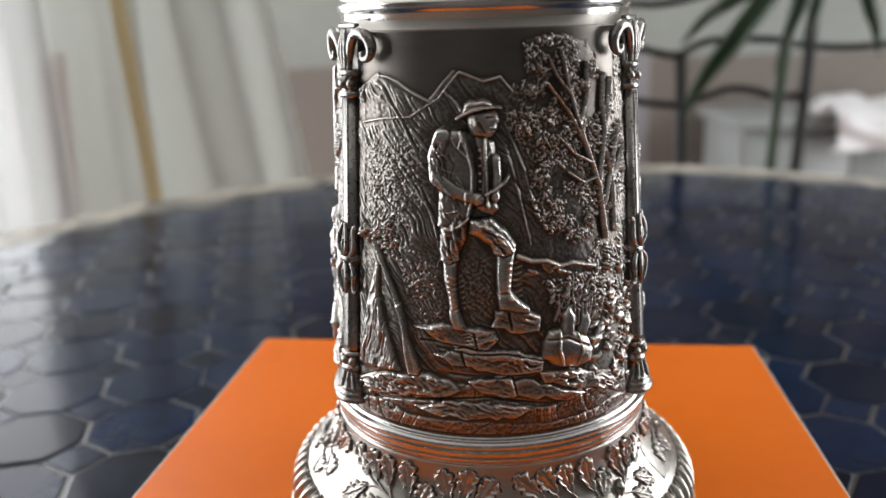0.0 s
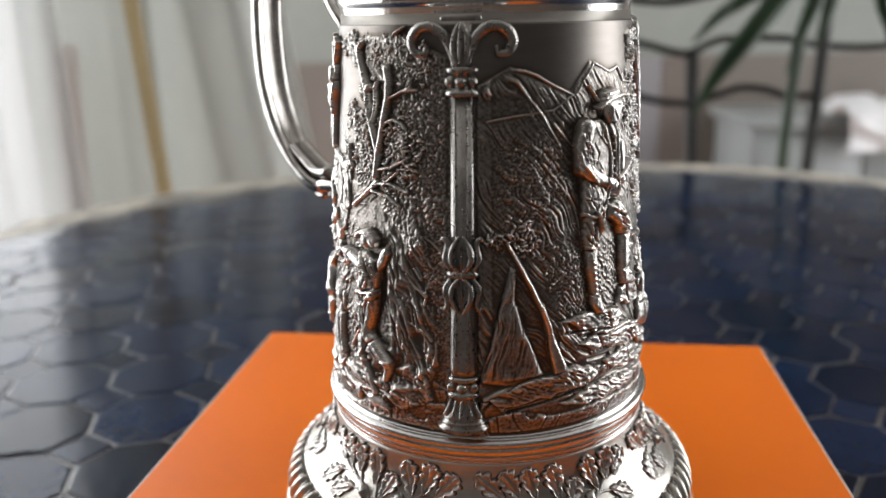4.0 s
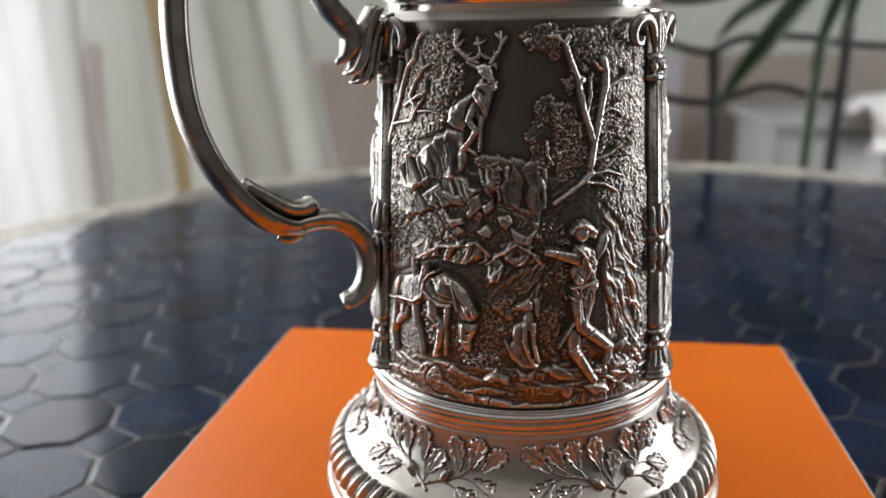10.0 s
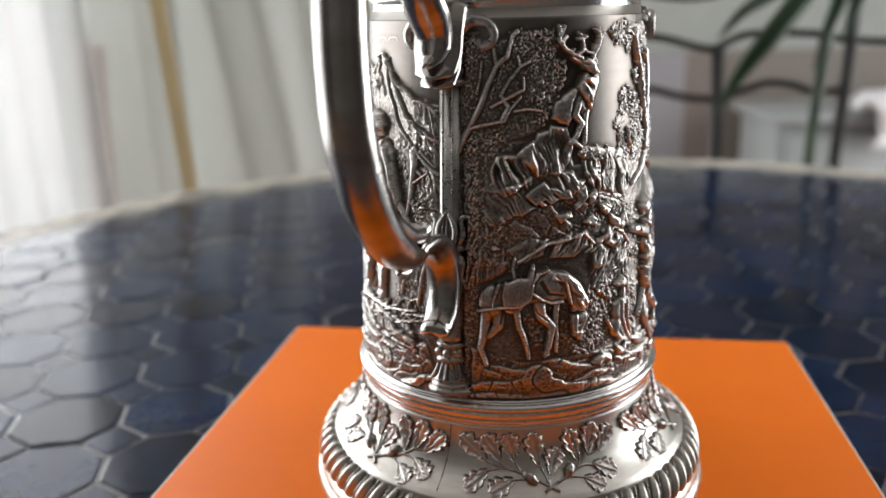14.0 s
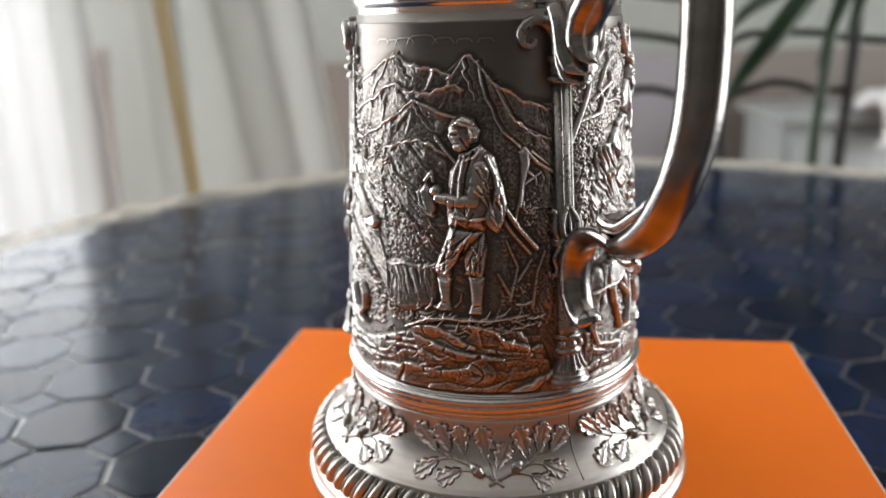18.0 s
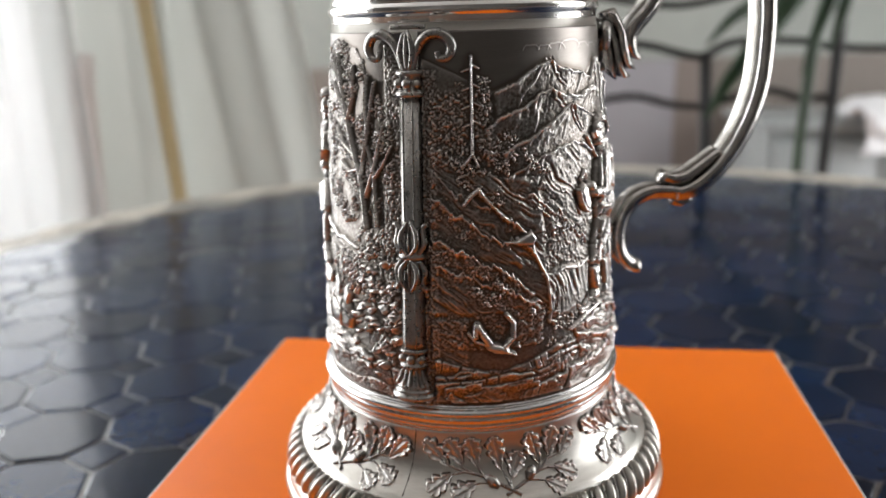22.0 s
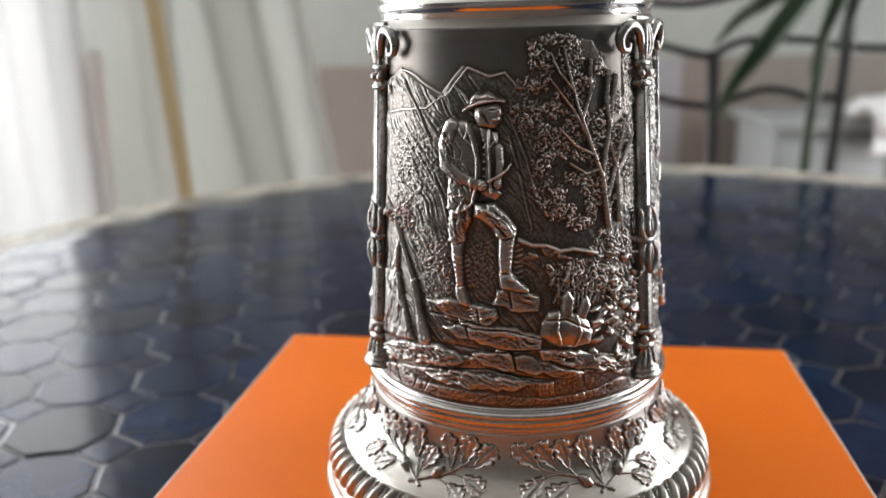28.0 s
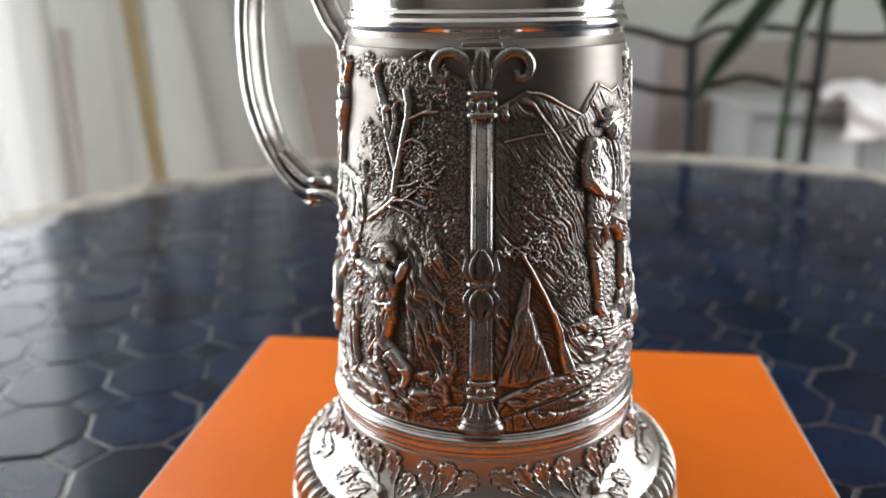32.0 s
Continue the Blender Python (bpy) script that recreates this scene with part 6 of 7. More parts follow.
    r.plate([(-36.6, 51.4), (-33.2, 52.2), (-28.4, 50.8), (-26.4, 48.6), (-30.8, 48.8), (-32.4, 48.0)], 1.3, 0.9, 1.2)
    r.crease([(-36.6, 66.2), (-31.6, 69.0)], 0.4, -0.6)
    r.crease([(-29.2, 62.6), (-25.8, 63.0)], 0.4, 0.5)
    r.folds([(-40.8, 80.4), (-32.4, 80.0), (-34.8, 70.8), (-39.8, 71.4)], 14, -80, 4, 0.4, 0.4)
    r.folds([(-41.2, 89.6), (-32.4, 91.0), (-32.4, 82.8), (-40.6, 83.6)], 14, -70, 3.5, 0.4, 0.4)
    r.ridge([(-39.8, 70.6), (-42.6, 67.2), (-45.2, 63.8)], 0.55, 0.9, 0.5, 1.3)
    # broken slabs underfoot
    for slab in ([(-51.2, 57.2), (-44.0, 58.4), (-37.6, 53.6), (-41.2, 52.8), (-46.6, 55.2)], [(-46.6, 51.6), (-39.8, 53.8), (-40.6, 47.6), (-44.0, 49.2)], [(-44.0, 62.4), (-39.8, 64.6), (-34.8, 61.8), (-38.4, 60.0)], [(-33.2, 56.8), (-28.4, 57.8), (-26.0, 52.6), (-30.8, 53.0)], [(-70.8, 54.8), (-65.8, 56.8), (-60.4, 55.2), (-61.4, 52.8), (-68.2, 52.6)], [(-59.4, 57.4), (-53.8, 56.8), (-53.0, 53.8), (-58.8, 54.0)]):
        slab = r.jag(slab, 0.7, 1.3)
        r.plate(slab, 0.7, 1.4, 0.8)
        r.hatch(slab, -30, 1.2, 3, 0.8, 0.0, 0.8)
    r.grain(0.05)
    return r.mesh("relief", "relief of a stag on a crag above a saddled horse")


def panel_mountain():
    """Mountain ridges, a walker with a gun on his back, ravines with firs, a game bird in flight."""
    r = Relief(PHI_B + 1.6, PHI_H - 3.0, 44.3, 153.4, 13)
    top = [(124, 146), (133, 143), (150, 136.5), (160, 139), (166, 141), (172.5, 145), (178, 141.5), (186, 140), (196, 139.6), (200, 142), (204, 144.6), (208, 140), (212, 134.5), (222, 131), (236, 130), (236, 43.6), (124, 43.6)]
    r.plate(top, 0.25, 0.5)
    # ridges one behind the other, the nearer lower down
    r.massif([(150, 136), (160, 139.4), (167, 142.6), (174.5, 144.7), (179.4, 142.3), (187.9, 140.8), (195, 139.8), (200, 138)], 7.0, 1.3, 0.25, 5.0, 0.5)
    r.massif([(195, 138), (198.4, 139.2), (200.4, 141.3), (202.9, 143.8), (205.3, 144), (207.7, 142.2), (210.5, 139.4), (213.4, 136.6), (218.7, 134.3), (223.3, 131.9), (235.6, 128.3)], 9.0, 1.7, 0.25, 5.5, 0.35)
    r.massif([(146, 126), (152.3, 129.5), (161.8, 132.1), (168.8, 135.1), (174.2, 136.8), (177.5, 135.1), (181.5, 134.1), (189.2, 134), (195.1, 135.5), (199.5, 136.5), (204, 134)], 5.5, 1.5, 0.4, 4.6, 0.6)
    r.massif([(152, 119), (160.4, 122.4), (168.5, 125), (174.8, 127.8), (182.2, 131.9), (185.3, 131.9), (189.1, 130.2), (194.9, 128.5), (200.6, 127.3), (208, 126)], 5.0, 1.6, 0.5, 4.8, 0.6)
    r.massif([(154, 112), (163.4, 116.2), (171.1, 118.3), (177.9, 120), (184.2, 120.9), (190, 120), (198, 116)], 5.0, 1.2, 0.5, 4.5, 0.7)
    r.massif([(211, 139), (213.4, 136.4), (218.4, 128.3), (227.9, 122.2), (235.6, 120)], 6.0, 1.0, 0.5, 4.0, 0.3)
    for line, w in (([(207.7, 142.1), (209.6, 134.1), (213.1, 128.5), (215.2, 124.1), (222.7, 118.1), (225, 114.6)], 0.7), ([(202, 143), (203.6, 138), (206.6, 132)], 0.5), ([(213.4, 136.6), (218.4, 128.3), (227.9, 122.2), (235, 120.4)], 0.5), ([(174.5, 144.5), (177, 140), (181, 137)], 0.45), ([(183, 131.6), (186, 127), (190, 123)], 0.5), ([(174.2, 136.6), (176.6, 133), (179, 131)], 0.45)):
        line = [tuple(p[:2] + np.array((r.rng.normal(0, 0.35), r.rng.normal(0, 0.2)))) for p in smooth_path([(a, z, 0) for a, z in line], 9)]
        r.crease(line, w * 0.7, 0.5, w * 0.3)
        r.crease([(a + 1.3, z + 0.3) for a, z in line], w * 0.8, -0.4, w * 0.4)
    for a0, w in ((166, 3.5), (172, 3), (178, 4.5), (186, 6.5), (195, 4), (203, 3), (211, 3)):
        r.crease([(a0 - w * math.cos(k * 0.45), 147.2 + 0.35 * w * math.sin(k * 0.45) + 0.15 * (k % 3)) for k in range(8)], 0.26, 0.1)
    r.stipple([(121, 143), (130, 143), (130, 44), (121, 44)], 0.65, 0.22, 0.15, 0.8)
    r.hatch([(228, 132), (238, 130), (238, 44), (228, 44)], -70, 0.8, 5.0, 0.3, 0.1, 0.8)
    # open slopes falling to the right
    r.hatch([(158, 121), (200, 122), (206, 112), (204, 74), (176, 82), (168, 100), (158, 112)], -36, 1.5, 12.0, 0.45, 0.0, 2.0)
    r.hatch([(208, 124), (235, 122), (235, 66), (214, 68), (214, 100)], -62, 1.0, 8.0, 0.32, 0.0, 1.5)
    r.stipple([(212, 124), (235, 124), (235, 70), (216, 72)], 0.7, 0.12, 0.0)
    r.hatch([(125.2, 124), (150, 114), (168, 112), (172, 72), (125.2, 72)], -38, 1.3, 8.0, 0.6, 0.2, 1.5)
    # shoulders of the slope with belts of firs under them
    for crest, h in (([(125.2, 116.1), (133.2, 110.4), (139, 107.4), (147.8, 105.5), (153, 101.6), (159.7, 97.8), (166, 93)], 1.5), ([(125.2, 109), (134.5, 103.4), (144.7, 98.6), (151.9, 93.8), (158, 94.8), (163, 92), (166, 86)], 1.6), ([(125.2, 96.4), (128.4, 95.1), (141.5, 90.4), (151.7, 86.4), (165.4, 76.6)], 1.6), ([(125.2, 88.6), (131.2, 86.8), (145.7, 83.1), (159, 77.3), (169, 73)], 1.4), ([(160, 108), (165, 106.8), (171, 103.4), (177.5, 99.5), (186, 93)], 1.1), ([(164, 111), (167.2, 109.6), (174.3, 109.9), (182.2, 104.5), (192.4, 94.3)], 1.2), ([(160, 107), (163.1, 105.7), (171, 101), (180.5, 96.3), (192, 88.5)], 1.1)):
        r.massif(crest, 3.4, h, 0.4, 6.5, -1.2, 0.25, 0.9)
    for belt, n in (([(134, 119), (142, 117), (152, 112), (162, 105), (160, 101), (148, 106.4), (136, 112)], 330), ([(126, 104.6), (134, 101.6), (146, 95.6), (150, 91), (138, 96), (126, 100)], 240), ([(126, 93.6), (142, 88.4), (152, 84), (164, 75.6), (158, 76), (142, 84.6), (126, 90)], 330), ([(126, 85), (146, 80.6), (160, 75), (166, 71), (150, 74), (126, 78)], 330), ([(152, 130), (156, 126), (164, 118), (172, 113), (166, 112), (154, 118)], 260), ([(150, 126), (155, 122), (156, 110), (150, 110)], 110)):
        r.foliage(belt, int(n * 0.8), 0.7, 0.75, 0.7)
    r.plate([(154.6, 93.8), (159.6, 95.6), (163, 96.8), (165, 94.6), (163.6, 92.6), (158, 92.8)], 1.6, 0.9, 1.0)
    r.ridge([(163.4, 94), (164.3, 90.2), (169.1, 82.3), (170.5, 72.1)], 0.6, 0.5, 0.4, 0.7, 1.3)
    r.ridge([(139, 105.4), (141.6, 108), (144.2, 109.6), (145.4, 108)], 0.6, 0.9, 0.8, 1.0, 1.5)
    r.ridge([(145, 108.4), (149, 104.6), (156, 99.6)], 0.7, 0.6, 0.3, 0.9, 1.2)
    # firs by the column
    r.stipple([(125.2, 138), (150, 138), (152, 116), (125.2, 114)], 0.75, 0.4, 0.1)
    r.ridge([(142.4, 146), (142.5, 132), (142.3, 119.4), (138.6, 115.8)], 0.45, 1.1, 0.6, 0.6, 1.7)
    r.ridge([(142.3, 119.6), (144.6, 116)], 0.45, 1.0, 0.3, 0.6)
    for z in (139, 135.4, 131.6, 127.6, 123.6, 120):
        r.foliage([(144.6, z + 1.6), (148, z + 1.4), (149.6, z - 0.8), (145.4, z - 1.2)], 14, 0.75, 0.9, 0.7)
    r.foliage([(132, 140), (139, 139), (139, 120), (133, 120)], 70, 0.7, 0.5, 0.3)
    for z in (143, 138, 133, 128):
        r.ridge([(142.4, z), (139, z - 1.0)], 0.3, 0.7, 0.2, 0.4)
        r.ridge([(142.4, z + 1), (145.4, z - 0.2)], 0.3, 0.7, 0.2, 0.4)
    # game bird
    r.blob(149.5, 62.6, 3.6, 1.7, 2.2, -18, 0.8)
    r.ridge([(152, 61.6), (155.6, 60.4)], 0.8, 1.6, 0.4, 1.0)
    r.ridge([(142, 66.5), (142.6, 69.8), (144.6, 67), (147.4, 63.4)], 1.0, 1.6, 1.3, 0.9)
    r.ridge([(153, 72.6), (155.4, 70), (155.2, 65.6), (151.6, 62.6)], 0.7, 1.7, 0.9, 0.9)
    r.ridge([(146.6, 63.6), (142, 65), (139.6, 67.4)], 0.7, 1.3, 0.4, 0.8)
    # walker
    r.plate([(196.9, 124.2), (198.5, 126.6), (202.1, 128.0), (206.5, 127.0), (208.7, 123.6), (207.7, 120.4), (205.1, 119.8), (203.9, 118.0), (200.7, 117.4), (198.5, 118.2), (197.9, 120.4), (196.9, 122.0)], 2.2, 2.6, 0.9)
    r.hatch([(197.1, 124.6), (202.1, 128.0), (206.7, 126.8), (208.7, 123.6), (207.5, 120.8), (205.5, 121.4), (204.1, 124.6), (199.9, 125.2)], -30, 0.8, 2.8, 1.0, 0.1, 0.4)
    r.crease([(198.1, 123.4), (200.5, 123.6)], 0.4, 0.45)
    r.crease([(198.3, 122.6), (200.5, 122.6)], 0.4, -0.6)
    r.crease([(197.1, 122.0), (198.3, 120.6)], 0.5, 0.5)
    r.crease([(198.7, 119.8), (201.3, 120.0)], 0.4, -0.5)
    r.hatch([(198.3, 120.2), (201.9, 120.4), (203.9, 118.2), (200.7, 117.4), (198.5, 118.4)], -70, 0.6, 2.0, 0.5, 0.1, 0.4)
    r.crease([(205.1, 123.2), (205.7, 121.4)], 0.6, 0.6)
    r.crease([(201.9, 121.4), (203.7, 118.8)], 0.5, -0.4)
    r.ridge([(201.6, 116.6), (204.6, 117.2), (208.4, 119.0)], 0.7, 0.7, 0.7, 2.0)
    r.plate([(197.3, 112.0), (200.1, 115.8), (203.3, 117.8), (209.1, 119.4), (213.5, 116.2), (215.1, 111.6), (213.7, 105.0), (211.9, 100.4), (209.5, 94.8), (196.5, 96.2), (195.9, 102.6), (196.5, 107.2)], 2.7, 4.5, 0.8)
    r.crease([(201.9, 117.4), (199.3, 112.0), (198.3, 106.2)], 0.5, 0.6)
    r.crease([(208.9, 119.0), (206.5, 116.4), (202.3, 115.2)], 0.5, 0.5)
    r.crease([(203, 117), (201.4, 110), (201, 103)], 0.5, 0.7)
    r.crease([(206, 118), (203.6, 112), (202.6, 106)], 0.45, -0.6)
    r.crease([(199, 99.4), (205, 98.6), (212, 99)], 0.6, 0.6)
    r.folds([(200, 115), (212, 113), (211, 96), (200, 96)], 16, -70, 4, 0.45, 0.25, 24)
    limb(r, [(208.5, 113.0), (207.3, 108.6), (205.7, 104.8)], 2.9, 1.7, 2.4, 2.4)
    limb(r, [(205.7, 104.0), (199.9, 103.8), (193.7, 104.6)], 2.1, 1.6, 1.4, 2.7)
    r.folds([(208, 113), (212, 112), (212, 103), (208, 103)], 12, -60, 4, 0.45, 0.4)
    r.folds([(197, 103.6), (208, 103), (208, 100), (197, 100.6)], 8, 80, 3, 0.4, 0.35)
    r.blob(192.3, 106.6, 1.6, 1.5, 1.5, 0, 2.4)
    r.plate([(185.3, 105.8), (188.1, 108.6), (190.9, 106.4), (192.5, 101.4), (191.1, 99.0), (187.9, 100.4)], 1.9, 1.2, 0.7)
    r.ridge([(185.5, 106.0), (186.5, 102.2), (188.9, 99.8), (191.1, 99.2)], 0.5, 0.8, None, 2.0)
    r.ridge([(187.7, 109.2), (190.1, 111.6), (190.9, 109.0)], 0.6, 0.9, 0.4, 1.0)
    # gun, strap and bag on his back
    r.plate([(212.3, 115.2), (214.5, 112.8), (216.1, 108.4), (217.5, 103.0), (216.5, 98.0), (214.1, 94.2), (211.3, 95.8), (208.5, 99.2), (210.9, 104.0), (212.9, 109.6)], 1.8, 1.5, 1.4)
    r.folds([(212.7, 113.0), (215.9, 108.4), (216.5, 99.2), (212.7, 95.8), (211.3, 100.4)], 14, -75, 5, 0.5, 0.45)
    r.ridge([(210.5, 116.6), (213.5, 110.8), (214.3, 105.0)], 0.7, 1.0, 0.6, 2.8)
    r.ridge([(192.1, 121.4), (195.9, 117.6), (200.5, 113.8)], 0.55, 1.4, 0.6, 0.6)
    r.ridge([(215.5, 103.0), (221.5, 95.6), (227.9, 89.2)], 0.8, 1.4, 0.7, 0.7)
    r.ridge([(214.3, 100.4), (219.7, 93.6), (225.5, 87.8)], 0.6, 1.1, 0.5, 0.6)
    # breeches, stockings and boots
    r.plate([(197.1, 96.6), (209.5, 95.0), (206.1, 91.4), (201.1, 87.8), (198.1, 84.0), (197.3, 80.6), (191.3, 82.6), (192.9, 87.4), (195.5, 92.4)], 2.3, 2.8, 0.8)
    r.plate([(203.5, 91.0), (209.5, 95.0), (210.5, 89.2), (209.3, 83.8), (208.5, 81.4), (202.5, 82.2), (201.9, 86.8)], 2.0, 2.4, 0.6)
    r.plate([(192.1, 81.2), (197.7, 80.6), (197.3, 76.2), (196.7, 73.4), (193.7, 73.4), (192.7, 77.0)], 1.8, 1.5, 0.8)
    r.plate([(203.5, 81.4), (209.3, 81.2), (208.7, 76.6), (208.3, 72.6), (204.5, 72.2), (204.1, 76.4)], 1.6, 1.5, 0.6)
    r.plate([(193.3, 73.8), (196.9, 73.8), (197.3, 71.0), (193.3, 70.8), (191.3, 71.4)], 1.5, 1.0, 0.9)
    r.plate([(204.3, 73.0), (208.3, 72.8), (208.5, 70.0), (203.3, 70.2)], 1.3, 1.0, 0.8)
    r.folds([(198.3, 95.6), (206.9, 94.6), (198.1, 83.6), (193.5, 84.4)], 18, 60, 7, 0.5, 0.5)
    r.folds([(203.7, 89.8), (209.5, 92.2), (208.7, 82.6), (203.3, 82.8)], 12, 85, 5, 0.5, 0.4)
    for b in ([(191.5, 82.2), (194.7, 81.2), (197.7, 80.6)], [(202.5, 82.2), (205.5, 81.4), (208.7, 81.6)]):
        r.crease(b, 0.6, 0.7)
    # broken trunk with a hanging spray
    r.plate([(221.7, 117.2), (223.5, 118.2), (225.9, 117.2), (226.1, 113.6), (224.1, 108.2), (222.9, 101.0), (221.1, 101.6), (222.1, 109.4), (222.3, 113.4)], 1.3, 1.1, 0.5)
    r.ridge([(224.1, 118.0), (229.1, 113.6), (234.3, 111.0)], 0.6, 1.0, 0.5, 0.6)
    r.ridge([(224.9, 111.6), (228.1, 109.6), (228.3, 107.6)], 0.5, 0.8, 0.3, 0.5)
    r.foliage([(222.9, 101.4), (227.9, 102.4), (228.1, 97.4), (224.5, 96.8)], 46, 0.9, 1.2, 0.7)
    # brushwood, stump, stones
    r.plate([(168.4, 83.4), (176, 84.6), (184, 84), (192, 85), (191, 73), (182, 69), (170.6, 68.6), (170, 76)], 0.4, 1.5, 0.4)
    r.hatch([(168.6, 83), (191.6, 84.4), (190, 72), (170, 68)], -78, 1.0, 7, 0.5, 0.0, 0.6)
    r.ridge([(167.6, 83.2), (172, 82.2), (178, 83.6), (186, 82.6), (191.8, 84.6)], 0.5, 0.3, 0.4, 0.8, 1.3)
    r.ridge([(169, 82.4), (172.4, 79), (171.4, 73.4), (170, 68.4)], 0.8, 0.5, 0.5, 0.7, 1.4)
    for _ in range(30):
        a, z = r.rng.uniform(182, 228), r.rng.uniform(63, 73)
        t = r.rng.uniform(-0.6, 0.9)
        r.ridge([(a, z), (a + 3 * math.cos(t), z + 2.4 * math.sin(t)), (a + 6 * math.cos(t + 0.3), z + 4.5 * math.sin(t + 0.3))], 0.3, 0.8, 0.15, 0.8)
    r.ridge([(179, 64.2), (188, 67.6), (196, 68.4), (210, 68), (224, 69.4)], 0.5, 1.1, 0.3, 0.9, 1.5)
    for b in ([(218, 74), (221, 84), (217, 92)], [(221, 80), (226, 86)], [(226, 72), (228, 82), (231, 88)], [(218, 76), (214, 82)], [(220.4, 98), (224, 111), (226.8, 117.2)], [(224, 108), (230, 111)], [(226.8, 117), (233, 113)]):
        r.ridge(b, 0.5, 0.9, 0.25, 0.6, 1.5)
    r.foliage([(221, 108), (228, 106), (229, 96), (222, 96)], 60, 0.7, 0.7, 0.4)
    r.foliage([(214, 78), (234, 80), (234, 66), (214, 64)], 200, 0.7, 0.8, 0.5)
    r.foliage([(166, 78), (186, 74), (186, 60), (168, 60)], 210, 0.7, 0.8, 0.5)
    r.hatch([(126, 72), (140, 72), (140, 56), (126, 56)], -30, 1.0, 5, 0.6, 0.1, 1.0)
    r.ledges([(127, 60), (148, 55), (160, 57), (183, 64), (229, 63), (234, 49.7), (226, 45.1), (127, 45.1)], 4.0, 1.4, 0.25, 0.3, 1.7)
    r.facets([(127, 57), (160, 55), (183, 61), (229, 60), (232, 49.7), (127, 46.7)], 46, 1.1, 12, 2.8, 0.3, 0.35, 0.3)
    r.ledges([(180, 65), (190, 66.6), (206, 67.4), (222, 65), (227, 56), (184, 54)], 3.6, 1.6, -0.25, 0.8, 1.3)
    r.facets([(182, 64), (206, 66), (224, 63), (226, 56), (184, 55)], 22, 1.3, -12, 2.6, 0.7, 0.35, 0.3)
    r.grain(0.05)
    return r.mesh("relief", "relief of a walker before mountain ridges")


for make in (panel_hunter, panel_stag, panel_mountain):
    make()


# ---- oak sprays on the foot ----
def on_foot(phi, z, up):
    r = foot_r(z) + up
    a = radians(phi)
    return (r * math.cos(a) / 1000, r * math.sin(a) / 1000, z / 1000)


FOOT_S = np.concatenate([[0.0], np.cumsum(np.hypot(np.diff(FOOT_R), np.diff(FOOT_Z)))])


def oak_leaf(p0, p1, width):
    """A lobed leaf lying on the foot with a bold raised rim and rib, from its base p0 to its tip p1, both (degrees, height)."""
    n = 56
    across = (0.0, 0.16, 0.42, 0.62, 0.78, 0.92, 1.0, 1.12)
    lift = (0.85, 0.42, 0.3, 0.5, 1.15, 1.15, 0.5, 0.03)
    # tone across the leaf: highlight painted on rim and rib, dark outline at the skirt
    sheen = (1.0, 0.75, 0.62, 0.7, 1.0, 1.0, 0.25, 0.0)
    m = len(across)
    pts = np.zeros((n, 2 * m - 1, 3))
    r0 = foot_r((p0[1] + p1[1]) / 2)
    s0, s1 = (float(np.interp(p[1], FOOT_Z, FOOT_S)) for p in (p0, p1))
    du, dv = radians(p1[0] - p0[0]) * r0, s1 - s0
    length = math.hypot(du, dv)
    for i in range(n):
        t = i / (n - 1)
        # three pairs of rounded lobes and a round tip, narrow at the stalk
        env = np.interp(t, (0, 0.12, 0.3, 0.55, 0.78, 0.9, 1.0), (0.12, 0.3, 0.72, 1.0, 0.86, 0.62, 0.05))
        lobe = 0.40 + 0.60 * abs(math.sin(math.pi * 3.5 * t)) ** 0.6
        w = width * env * lobe + 0.1
        for j in range(2 * m - 1):
            k = abs(j - m + 1)
            s = math.copysign(across[k], j - m + 1)
            x, y = s * w + (0.22 * s if k == m - 1 else 0.0), t * length + abs(s) * w * 0.28
            u, v = (du * y + dv * x) / length, (dv * y - du * x) / length
            zz = float(np.interp(s0 + v, FOOT_S, FOOT_Z))
            up = lift[k] + (0.25 * t if k < 2 else 0.0)
            if i in (0, n - 1):
                up = min(up, 0.15)
            pts[i, j] = on_foot(p0[0] + math.degrees(u / foot_r(zz)), zz, up)
    me = grid_mesh("oak_leaf", pts)
    shine = np.tile(np.array([sheen[abs(j - m + 1)] for j in range(2 * m - 1)], np.float32), n)
    me.attributes.new("patina_shade", "FLOAT", "POINT").data.foreach_set("value", shine)
    return link("oak_leaf", me, PEWTER_RELIEF, foot)


def twig(phi0, pts, w=0.00045):
    path = smooth_path([on_foot(phi0 + a, z, 0.35) for a, z in pts], 8 * len(pts))
    link("twig", tube("twig", path, np.linspace(w, w * 0.6, len(path)), 6, (0.01, 0.02, 1)), PEWTER_WORN, foot)


